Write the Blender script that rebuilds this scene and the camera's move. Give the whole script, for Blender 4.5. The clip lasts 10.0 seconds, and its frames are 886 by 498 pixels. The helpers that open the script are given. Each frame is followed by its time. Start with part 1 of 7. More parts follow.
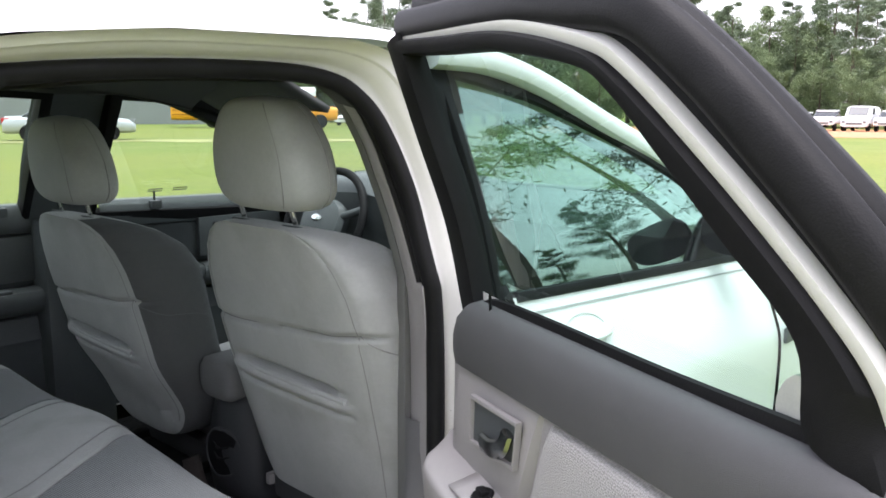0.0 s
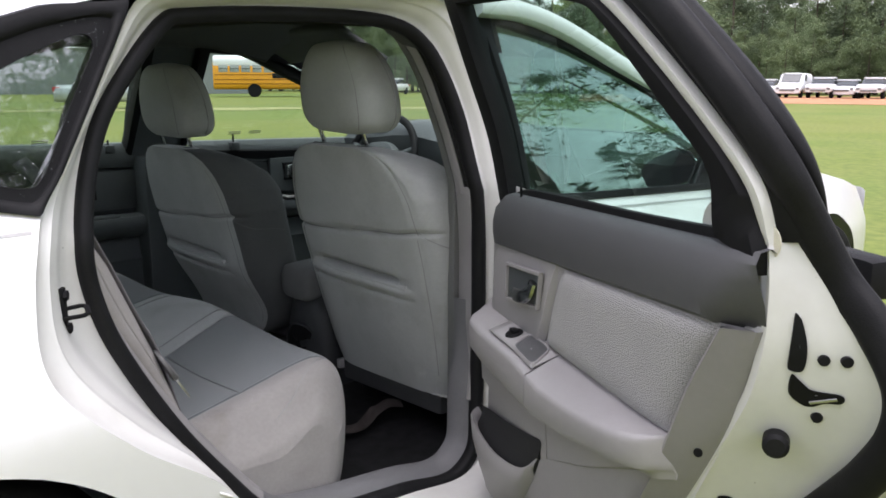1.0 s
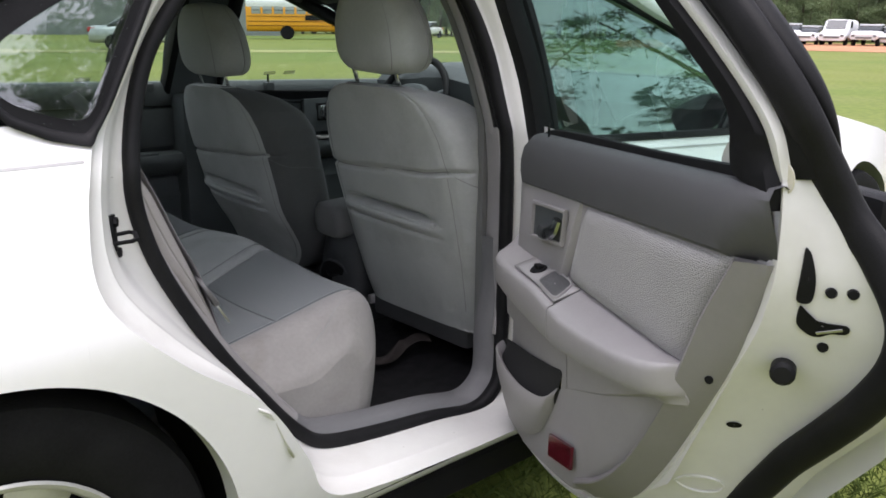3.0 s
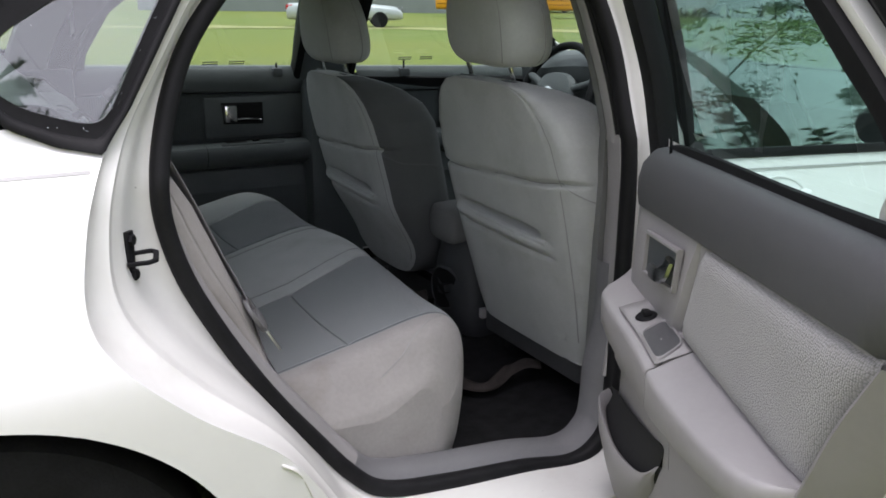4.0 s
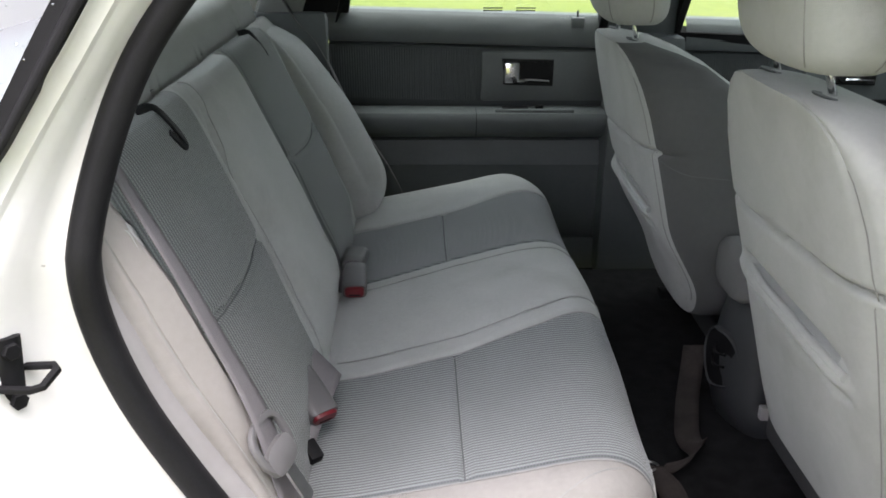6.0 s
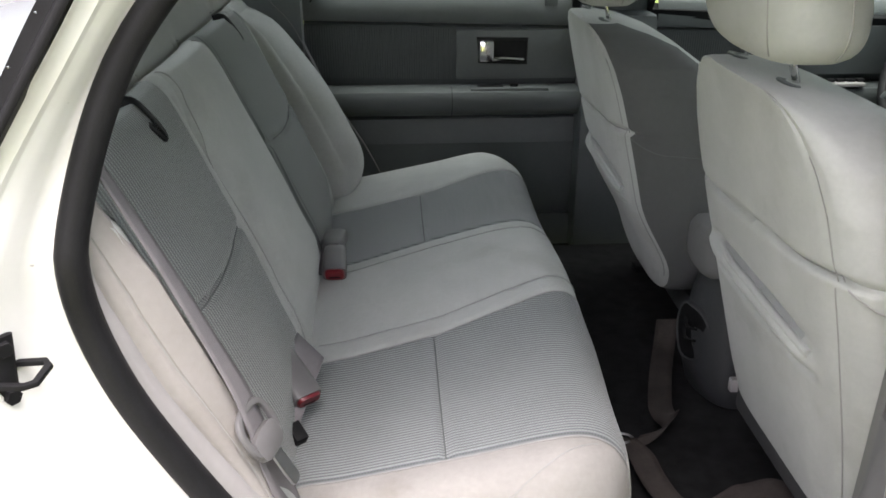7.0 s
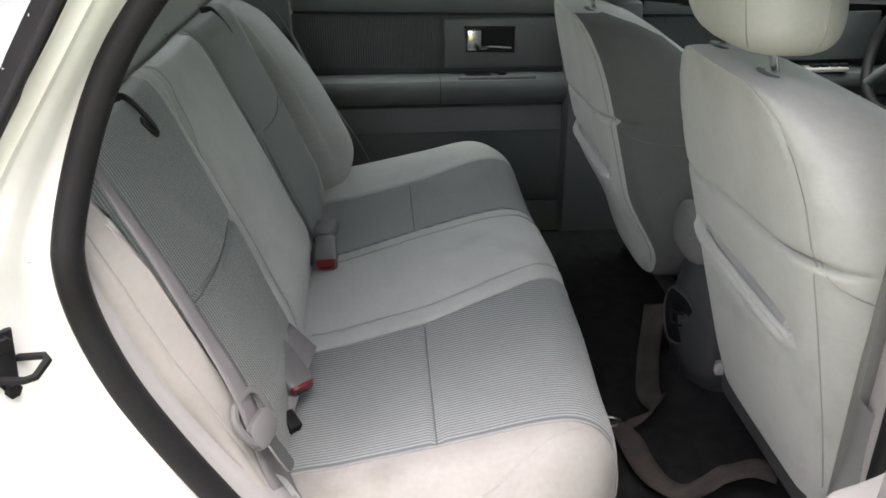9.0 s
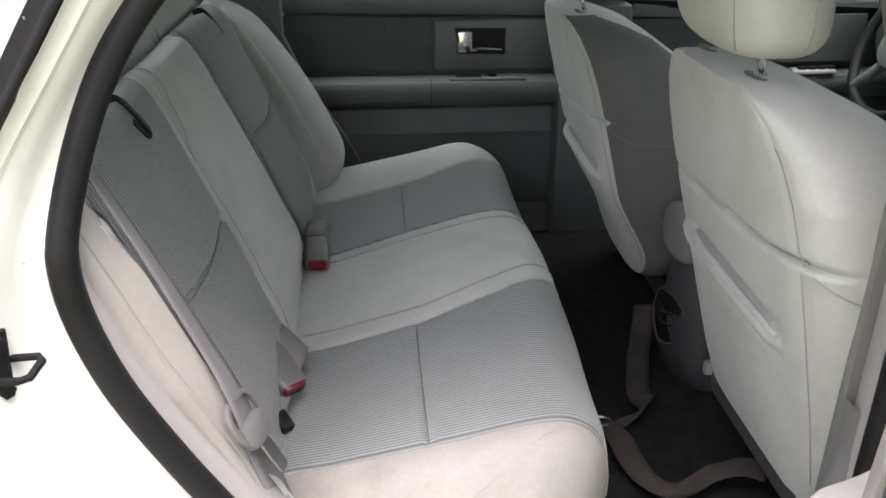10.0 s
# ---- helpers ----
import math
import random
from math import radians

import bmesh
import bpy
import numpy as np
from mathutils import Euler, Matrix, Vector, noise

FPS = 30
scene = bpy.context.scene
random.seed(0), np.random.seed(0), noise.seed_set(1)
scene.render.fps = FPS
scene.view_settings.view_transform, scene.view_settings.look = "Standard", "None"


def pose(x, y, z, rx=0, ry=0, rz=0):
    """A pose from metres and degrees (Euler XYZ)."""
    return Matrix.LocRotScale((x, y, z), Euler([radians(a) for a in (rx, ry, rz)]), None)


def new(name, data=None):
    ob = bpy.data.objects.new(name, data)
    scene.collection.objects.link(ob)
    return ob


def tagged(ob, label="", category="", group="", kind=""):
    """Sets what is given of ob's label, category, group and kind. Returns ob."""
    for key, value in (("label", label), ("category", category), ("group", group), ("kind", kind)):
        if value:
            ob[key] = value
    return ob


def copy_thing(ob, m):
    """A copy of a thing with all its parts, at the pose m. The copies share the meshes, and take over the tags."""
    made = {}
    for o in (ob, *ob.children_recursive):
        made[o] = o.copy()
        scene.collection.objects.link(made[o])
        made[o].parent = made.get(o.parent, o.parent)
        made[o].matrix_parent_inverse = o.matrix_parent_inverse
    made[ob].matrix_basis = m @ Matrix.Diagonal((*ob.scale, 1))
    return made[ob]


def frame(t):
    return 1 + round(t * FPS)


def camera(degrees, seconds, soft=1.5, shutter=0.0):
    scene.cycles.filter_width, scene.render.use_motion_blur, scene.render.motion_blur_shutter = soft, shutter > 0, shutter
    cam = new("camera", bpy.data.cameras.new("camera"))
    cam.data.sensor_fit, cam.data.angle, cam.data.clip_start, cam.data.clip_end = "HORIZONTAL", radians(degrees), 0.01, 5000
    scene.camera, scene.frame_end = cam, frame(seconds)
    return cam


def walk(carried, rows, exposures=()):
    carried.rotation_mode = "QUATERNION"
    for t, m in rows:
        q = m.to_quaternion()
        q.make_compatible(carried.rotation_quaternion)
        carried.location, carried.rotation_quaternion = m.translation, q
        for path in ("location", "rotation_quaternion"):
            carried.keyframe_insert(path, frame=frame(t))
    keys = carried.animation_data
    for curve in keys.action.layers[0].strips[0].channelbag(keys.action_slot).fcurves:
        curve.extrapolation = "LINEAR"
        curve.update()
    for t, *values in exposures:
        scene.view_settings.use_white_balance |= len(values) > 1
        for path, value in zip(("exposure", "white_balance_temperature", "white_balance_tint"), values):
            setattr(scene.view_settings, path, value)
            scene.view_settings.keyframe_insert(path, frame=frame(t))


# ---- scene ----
cam = camera(55.8, 10.0, soft=1.7)
PATH = [
    (0.0, 0.3817, -0.7282, 1.1981, 80.34, -0.331, -47.505),
    (0.5, 0.2519, -0.8707, 1.1644, 79.65, 0.804, -44.09),
    (1.0, 0.0797, -0.9953, 1.1375, 78.307, -0.136, -44.875),
    (1.5, 0.029, -1.0355, 1.1358, 75.9, -1.058, -44.456),
    (2.0, 0.0209, -1.047, 1.14, 75.03, -0.871, -43.773),
    (3.5, 0.0909, -1.0253, 1.1291, 73.899, -0.244, -40.23),
    (4.0, 0.3271, -0.9288, 1.1465, 73.091, -0.73, -30.125),
    (4.5, 0.5431, -0.7484, 1.1573, 72.114, -0.643, -18.556),
    (5.0, 0.7225, -0.5517, 1.178, 71.672, -0.424, -8.53),
    (5.5, 0.8195, -0.4661, 1.1832, 70.048, -0.259, -1.592),
    (6.0, 0.8497, -0.4506, 1.1893, 67.342, -0.271, -1.711),
    (7.5, 0.8491, -0.4799, 1.2314, 65.058, 0.013, -3.946),
    (8.0, 0.8504, -0.4846, 1.2342, 64.623, 0.035, -3.938),
    (8.5, 0.8522, -0.4806, 1.2289, 64.514, 0.189, -4.053),
    (9.0, 0.8519, -0.4855, 1.234, 64.348, 0.315, -4.248),
    (9.5, 0.851, -0.4869, 1.2311, 64.386, 0.382, -4.447),
    (10.0, 0.8495, -0.4925, 1.2376, 64.405, 0.066, -4.86),
]
EXPOSURES = [(t, e, 6400 + 500 * min(1, max(0, (t - 4.5) / 3)), 19) for t, e in ((0.0, 2.07), (0.5, 1.92), (1.0, 1.45), (2.0, 1.36), (3.5, 1.38), (4.0, 1.41), (4.5, 1.53), (5.0, 1.94), (5.5, 2.47), (6.0, 2.59), (7.5, 2.77), (10.0, 2.77))]
walk(cam, [(t, pose(x, y, z, rx, ry, rz)) for t, x, y, z, rx, ry, rz in PATH], EXPOSURES)

# ---- world and sun: bright overcast ----
world = bpy.data.worlds.new("world")
scene.world = world
world.use_nodes = True
wn, wl = world.node_tree.nodes, world.node_tree.links
sky = wn.new("ShaderNodeTexSky")
sky.sky_type, sky.sun_disc = "NISHITA", False
sky.sun_elevation, sky.sun_rotation = radians(82), radians(190)
sky.dust_density, sky.air_density = 1.5, 1.0
hsv = wn.new("ShaderNodeHueSaturation")
hsv.inputs["Saturation"].default_value = 0.22
wl.new(sky.outputs[0], hsv.inputs["Color"])
wl.new(hsv.outputs[0], wn["Background"].inputs["Color"])
wn["Background"].inputs["Strength"].default_value = 0.15
sun_data = bpy.data.lights.new("sun", "SUN")
sun_data.energy, sun_data.angle, sun_data.color = 1.1, radians(50), (1.0, 0.985, 0.96)
sun = new("sun", sun_data)
sun.matrix_world = pose(0, 0, 30, 7, 0, -10)


# ---- materials ----
def srgb(r, g, b):
    return tuple(((c / 255) / 12.92 if c / 255 <= 0.04045 else ((c / 255 + 0.055) / 1.055) ** 2.4) for c in (r, g, b)) + (1,)


def material(name, colour, rough=0.6, metal=0.0, vary=0.12, scale=6.0, grain=0.0, grain_scale=300.0, coat=0.0, spec=0.5, sheen=0.0,
             dark=None, stain=0.0, stain_scale=3.0, specks=0.0):
    """A principled material: colour varied at two scales, with an optional fine relief and soft stains."""
    m = bpy.data.materials.new(name)
    m.use_nodes = True
    n, l = m.node_tree.nodes, m.node_tree.links
    b = n["Principled BSDF"]
    b.inputs["Roughness"].default_value, b.inputs["Metallic"].default_value = rough, metal
    b.inputs["Coat Weight"].default_value, b.inputs["Coat Roughness"].default_value = coat, 0.08
    b.inputs["Specular IOR Level"].default_value = spec
    b.inputs["Sheen Weight"].default_value = sheen
    tex = n.new("ShaderNodeTexCoord")
    big, small = n.new("ShaderNodeTexNoise"), n.new("ShaderNodeTexNoise")
    big.inputs["Scale"].default_value, small.inputs["Scale"].default_value = scale, scale * 14
    big.inputs["Detail"].default_value, small.inputs["Detail"].default_value = 5, 3
    mix, ramp = n.new("ShaderNodeMix"), n.new("ShaderNodeMapRange")
    mix.data_type = "RGBA"
    add = n.new("ShaderNodeMath")
    add.operation = "MULTIPLY_ADD"
    l.new(tex.outputs["Object"], big.inputs["Vector"])
    l.new(tex.outputs["Object"], small.inputs["Vector"])
    l.new(small.outputs["Fac"], add.inputs[0])
    add.inputs[1].default_value = 0.5
    l.new(big.outputs["Fac"], add.inputs[2])
    ramp.inputs["From Min"].default_value, ramp.inputs["From Max"].default_value = 0.45, 1.05
    l.new(add.outputs[0], ramp.inputs["Value"])
    l.new(ramp.outputs[0], mix.inputs["Factor"])
    c = Vector(colour[:3])
    lo = Vector(dark[:3]) if dark else c * (1 - vary)
    hi = c * (1 + vary)
    mix.inputs["A"].default_value = (*lo, 1)
    mix.inputs["B"].default_value = (*[min(v, 0.95) for v in hi], 1)
    out = mix.outputs["Result"]
    if stain:
        sn, sr, sm = n.new("ShaderNodeTexNoise"), n.new("ShaderNodeMapRange"), n.new("ShaderNodeMix")
        sn.inputs["Scale"].default_value, sn.inputs["Detail"].default_value = stain_scale, 8
        sr.inputs["From Min"].default_value, sr.inputs["From Max"].default_value = 0.55, 0.75
        sr.inputs["To Max"].default_value = stain
        sm.data_type, sm.blend_type = "RGBA", "MULTIPLY"
        l.new(tex.outputs["Object"], sn.inputs["Vector"])
        l.new(sn.outputs["Fac"], sr.inputs["Value"])
        l.new(sr.outputs[0], sm.inputs["Factor"])
        l.new(out, sm.inputs["A"])
        sm.inputs["B"].default_value = (0.45, 0.4, 0.33, 1)
        out = sm.outputs["Result"]
    if specks:
        sn, sr, sm = n.new("ShaderNodeTexNoise"), n.new("ShaderNodeMapRange"), n.new("ShaderNodeMix")
        sn.inputs["Scale"].default_value, sn.inputs["Detail"].default_value = 70, 2
        sr.inputs["From Min"].default_value, sr.inputs["From Max"].default_value = 0.765, 0.785
        sr.inputs["To Max"].default_value = specks
        sm.data_type = "RGBA"
        l.new(tex.outputs["Object"], sn.inputs["Vector"])
        l.new(sn.outputs["Fac"], sr.inputs["Value"])
        l.new(sr.outputs[0], sm.inputs["Factor"])
        l.new(out, sm.inputs["A"])
        sm.inputs["B"].default_value = (0.12, 0.10, 0.08, 1)
        out = sm.outputs["Result"]
    l.new(out, b.inputs["Base Color"])
    if grain:
        g, bump = n.new("ShaderNodeTexNoise"), n.new("ShaderNodeBump")
        g.inputs["Scale"].default_value, g.inputs["Detail"].default_value = grain_scale, 2
        l.new(tex.outputs["Object"], g.inputs["Vector"])
        bump.inputs["Strength"].default_value, bump.inputs["Distance"].default_value = grain, 0.002
        l.new(g.outputs["Fac"], bump.inputs["Height"])
        l.new(bump.outputs[0], b.inputs["Normal"])
    return m


def woven(name, light, dark, pitch=0.0032, aspect=1.6, strength=0.7, rough=0.95, axes="Y", knots=False):
    """A coarse woven cloth: rows of short dashes, or loose knots, in colour and relief."""
    m = material(name, light, rough, vary=0.1, scale=9, sheen=0.25, stain=0.25)
    n, l = m.node_tree.nodes, m.node_tree.links
    b = n["Principled BSDF"]
    tex = n.new("ShaderNodeTexCoord")
    sep = n.new("ShaderNodeSeparateXYZ")
    l.new(tex.outputs["Object"], sep.inputs[0])

    def wave(a, bsock, f):
        mul, s = n.new("ShaderNodeMath"), n.new("ShaderNodeMath")
        mul.operation, s.operation = "MULTIPLY", "SINE"
        if bsock is None:
            l.new(a, mul.inputs[0])
        else:
            ad = n.new("ShaderNodeMath")
            ad.operation = "ADD"
            l.new(a, ad.inputs[0])
            l.new(bsock, ad.inputs[1])
            l.new(ad.outputs[0], mul.inputs[0])
        mul.inputs[1].default_value = f
        l.new(mul.outputs[0], s.inputs[0])
        return s.outputs[0]

    f = 2 * math.pi / pitch
    w1 = wave(sep.outputs["Y"], None, f / aspect) if axes == "Y" else wave(sep.outputs["X" if axes == "XZ" else "Y"], None, f / aspect)
    w2 = wave(sep.outputs["X"], None, f) if axes == "Y" else wave(sep.outputs["Z"], None, f)
    dash, pr = n.new("ShaderNodeMath"), n.new("ShaderNodeMath")
    dash.operation, pr.operation = "MULTIPLY_ADD", "MULTIPLY"
    dash.inputs[1].default_value, dash.inputs[2].default_value = 0.4, 0.6
    l.new(w2, dash.inputs[0])
    l.new(w1, pr.inputs[0])
    l.new(dash.outputs[0], pr.inputs[1])
    rng = n.new("ShaderNodeMapRange")
    rng.inputs["From Min"].default_value, rng.inputs["From Max"].default_value = -0.6, 0.7
    if knots:
        vor = n.new("ShaderNodeTexVoronoi")
        vor.inputs["Scale"].default_value, vor.inputs["Randomness"].default_value = 1 / pitch, 0.5
        flat = n.new("ShaderNodeCombineXYZ")
        l.new(sep.outputs["X"], flat.inputs["X"])
        l.new(sep.outputs["Z"], flat.inputs["Y"])
        l.new(flat.outputs[0], vor.inputs["Vector"])
        vor.voronoi_dimensions = "2D"
        rng.inputs["From Min"].default_value, rng.inputs["From Max"].default_value = 0.75, 0.15
        l.new(vor.outputs["Distance"], rng.inputs["Value"])
    else:
        l.new(pr.outputs[0], rng.inputs["Value"])
    mix = n.new("ShaderNodeMix")
    mix.data_type = "RGBA"
    old = b.inputs["Base Color"].links[0].from_socket
    l.new(rng.outputs[0], mix.inputs["Factor"])
    mix.inputs["A"].default_value = dark
    l.new(old, mix.inputs["B"])
    l.new(mix.outputs["Result"], b.inputs["Base Color"])
    bump = n.new("ShaderNodeBump")
    bump.inputs["Strength"].default_value, bump.inputs["Distance"].default_value = strength, 0.0015
    l.new(rng.outputs[0], bump.inputs["Height"])
    l.new(bump.outputs[0], b.inputs["Normal"])
    return m


def glass(name, tint, gloss=0.0, ior=1.5, power=4.0, shine=(1, 1, 1, 1)):
    """A thin pane: tinted see-through with a mirror gloss that grows at grazing angles."""
    m = bpy.data.materials.new(name)
    m.use_nodes = True
    n, l = m.node_tree.nodes, m.node_tree.links
    n.remove(n["Principled BSDF"])
    tr, gl, fr, mix = n.new("ShaderNodeBsdfTransparent"), n.new("ShaderNodeBsdfGlossy"), n.new("ShaderNodeLayerWeight"), n.new("ShaderNodeMixShader")
    tr.inputs["Color"].default_value = tint
    gl.inputs["Roughness"].default_value, gl.inputs["Color"].default_value = gloss, shine
    fr.inputs["Blend"].default_value = 0.5
    pw, ma = n.new("ShaderNodeMath"), n.new("ShaderNodeMath")
    pw.operation, ma.operation = "POWER", "MULTIPLY_ADD"
    pw.inputs[1].default_value = power
    base = 2 * ((ior - 1) / (ior + 1)) ** 2
    ma.inputs[1].default_value, ma.inputs[2].default_value = 1 - base, base
    l.new(fr.outputs["Facing"], pw.inputs[0])
    l.new(pw.outputs[0], ma.inputs[0])
    l.new(ma.outputs[0], mix.inputs["Fac"])
    l.new(tr.outputs[0], mix.inputs[1])
    l.new(gl.outputs[0], mix.inputs[2])
    l.new(mix.outputs[0], n["Material Output"].inputs["Surface"])
    return m


PAINT = material("white_paint", (0.74, 0.74, 0.735), 0.32, vary=0.03, scale=3, coat=0.35, stain=0.12, stain_scale=2.2)
JAMB = material("jamb_paint", (0.66, 0.655, 0.632), 0.36, vary=0.04, scale=5, coat=0.3, stain=0.18, stain_scale=7, specks=0.5)
RUBBER = material("black_rubber", (0.010, 0.010, 0.011), 0.55, spec=0.16, vary=0.3, scale=20, grain=0.15, grain_scale=500)
TRIMBLACK = material("black_trim", (0.009, 0.009, 0.010), 0.55, spec=0.13, vary=0.25, scale=14, grain=0.2, grain_scale=900)
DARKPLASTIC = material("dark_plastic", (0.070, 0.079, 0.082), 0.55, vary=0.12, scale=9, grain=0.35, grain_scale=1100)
DOORDARK = material("dark_vinyl", (0.075, 0.075, 0.078), 0.55, vary=0.1, scale=9, grain=0.35, grain_scale=1100)
GREYPLASTIC = material("grey_plastic", (0.30, 0.288, 0.288), 0.5, vary=0.06, scale=8, grain=0.3, grain_scale=1100, stain=0.12)
LIGHTCLOTH = material("light_grey_cloth", (0.400, 0.412, 0.400), 0.95, vary=0.10, scale=9, grain=0.6, grain_scale=1000, sheen=0.2, stain=0.35, stain_scale=6)
# LIGHTCLOTH darkened by hand for the shade on the driver's inner flank
SHADECLOTH = material("shaded_grey_cloth", (0.085, 0.089, 0.089), 0.95, vary=0.09, scale=7, grain=0.5, grain_scale=1400, sheen=0.05)
SIDEBEIGE = material("beige_grey_cloth", (0.275, 0.258, 0.245), 0.95, vary=0.10, scale=9, grain=0.6, grain_scale=1200, sheen=0.1, stain=0.3, stain_scale=6)
# beige staining of the near side, with that face's shade darkened in
CUSHIONSIDE = material("worn_shaded_cloth", (0.285, 0.272, 0.260), 0.95, vary=0.14, scale=9, grain=0.6, grain_scale=1200, sheen=0.1, stain=0.45, stain_scale=7)
SIDECLOTH = material("mid_grey_cloth", (0.27, 0.27, 0.275), 0.95, vary=0.07, scale=7, grain=0.5, grain_scale=1400, sheen=0.3)
INSERT = woven("woven_insert", (0.27, 0.288, 0.293, 1), (0.080, 0.088, 0.092, 1), pitch=0.0040, aspect=1.5)
INSERTBACK = woven("woven_back_insert", (0.225, 0.242, 0.238, 1), (0.085, 0.093, 0.091, 1), pitch=0.0040, aspect=1.5, axes="YZ")
DOORCLOTH = woven("door_woven_cloth", (0.36, 0.352, 0.348, 1), (0.215, 0.21, 0.208, 1), pitch=0.0028, aspect=1.3, axes="XZ", knots=True)
CARPET = material("black_carpet", (0.017, 0.017, 0.018), 0.95, spec=0.08, vary=0.35, scale=30, grain=0.9, grain_scale=700)
PILLARGREY = material("pillar_plastic", (0.17, 0.172, 0.168), 0.6, vary=0.06, scale=8, grain=0.3, grain_scale=900)
# darkened from light grey: the shade under the roof is put in the colour
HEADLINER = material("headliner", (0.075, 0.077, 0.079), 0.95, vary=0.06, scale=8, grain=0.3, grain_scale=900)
CHROME = material("chrome", (0.75, 0.75, 0.76), 0.14, 1.0, vary=0.05, scale=20)
STEEL = material("steel", (0.45, 0.45, 0.46), 0.3, 1.0, vary=0.1, scale=30)
SEATSEAM = material("seat_seam", (0.27, 0.27, 0.262), 0.95, vary=0.1, scale=12)
SEAMDARK = material("dark_seam", (0.11, 0.116, 0.118), 0.95, vary=0.1, scale=12)
SEAMCLOTH = material("seam_cloth", (0.29, 0.29, 0.283), 0.95, vary=0.1, scale=12)
# a darker grey than the rest of the door trim, for its rear chamfer
BORDER = material("border_plastic", (0.23, 0.22, 0.22), 0.5, vary=0.06, scale=8, grain=0.3, grain_scale=1100, stain=0.15)
RED = material("red_plastic", (0.12, 0.008, 0.014), 0.3, vary=0.15, scale=30)
REFLECTOR = material("red_reflector", (0.095, 0.006, 0.012), 0.15, vary=0.2, scale=60, coat=0.6)
WEBBING = material("grey_webbing", (0.17, 0.16, 0.168), 0.8, vary=0.1, scale=12, grain=0.5, grain_scale=900)
# the same webbing in a darker grey, for the far belt
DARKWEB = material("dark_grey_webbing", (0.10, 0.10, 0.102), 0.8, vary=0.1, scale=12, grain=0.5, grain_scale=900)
BELTPLASTIC = material("belt_plastic", (0.115, 0.113, 0.115), 0.45, vary=0.06, scale=12)
TYRE = material("tyre_rubber", (0.010, 0.010, 0.011), 0.75, spec=0.1, vary=0.4, scale=14, grain=0.4, grain_scale=250)
RIM = material("rim_paint", (0.5, 0.5, 0.47), 0.35, 0.3, vary=0.1, scale=12, stain=0.4, stain_scale=9)
GLASS = glass("clear_tinted_glass", (0.73, 0.84, 0.78, 1))
DARKGLASS = glass("dark_rear_glass", (0.64, 0.74, 0.69, 1))
QUARTERGLASS = glass("wet_quarter_glass", (0.72, 0.8, 0.78, 1), 0.02, 1.8, 1.5)
DOORGLASS = glass("door_glass", (0.60, 0.79, 0.72, 1), 0.0)
STRAPCLOTH = material("worn_strap", (0.034, 0.027, 0.025), 0.9, vary=0.45, scale=22, grain=0.5, grain_scale=500)
STRIPE = material("pinstripe", (0.33, 0.33, 0.32), 0.5, vary=0.1)


# ---- mesh helpers ----
def finish(name, bm, mat, parent=None, label="", smooth=True):
    """One mesh object from a bmesh; mat is a material or a list of them."""
    bmesh.ops.recalc_face_normals(bm, faces=bm.faces)
    me = bpy.data.meshes.new(name)
    bm.to_mesh(me)
    bm.free()
    for m in mat if isinstance(mat, (list, tuple)) else [mat]:
        me.materials.append(m)
    if smooth:
        me.polygons.foreach_set("use_smooth", [True] * len(me.polygons))
        me.set_sharp_from_angle(angle=radians(42))
    ob = new(name, me)
    if parent:
        ob.parent = parent
    if label:
        ob["label"] = label
    return ob


def part(name, bm, mat, parent, label="", smooth=True):
    return finish(name, bm, mat, parent, label, smooth)


def pane(name, pts, mat, parent, label=""):
    """A flat or bent pane through an outline, as a fan."""
    bm = bmesh.new()
    bm.faces.new([bm.verts.new(p) for p in pts])
    return finish(name, bm, mat, parent, label, False)


def thing(name, label, category, m=None, group="", kind=""):
    ob = new(name)
    if m is not None:
        ob.matrix_world = m
    return tagged(ob, label, category, group, kind)


def spline(points, n=8, closed=False):
    """A Catmull-Rom curve through points, n steps a span."""
    p = [Vector(q) for q in points]
    k, out = len(p), []
    spans = k if closed else k - 1
    for i in range(spans):
        a = p[(i - 1) % k] if closed or i else p[0] * 2 - p[1]
        b, c = p[i], p[(i + 1) % k]
        d = p[(i + 2) % k] if closed or i + 2 < k else c * 2 - b
        for j in range(n):
            t = j / n
            out.append(0.5 * ((2 * b) + (c - a) * t + (2 * a - 5 * b + 4 * c - d) * t * t + (3 * b - a - 3 * c + d) * t ** 3))
    if not closed:
        out.append(p[-1])
    return out


def skin(bm, rings, closed=True, loop=False, mats=None, caps=False):
    """Faces between rings of equally many points."""
    rows = [[bm.verts.new(q) for q in r] for r in rings]
    k = len(rows[0])
    faces = []
    pairs = list(zip(rows, rows[1:])) + ([(rows[-1], rows[0])] if loop else [])
    for a, b in pairs:
        for j in range(k if closed else k - 1):
            f = bm.faces.new((a[j], a[(j + 1) % k], b[(j + 1) % k], b[j]))
            faces.append(f)
    if caps:
        bm.faces.new(rows[0])
        bm.faces.new(rows[-1])
    return faces


def sheet(bm, nu, nv, f):
    """A grid of points f(u, v), u and v from 0 to 1."""
    return skin(bm, [[f(i / nu, j / nv) for j in range(nv + 1)] for i in range(nu + 1)], closed=False)


def thicken(ob, t, offset=-1.0):
    mod = ob.modifiers.new("thickness", "SOLIDIFY")
    mod.thickness, mod.offset = t, offset
    return ob


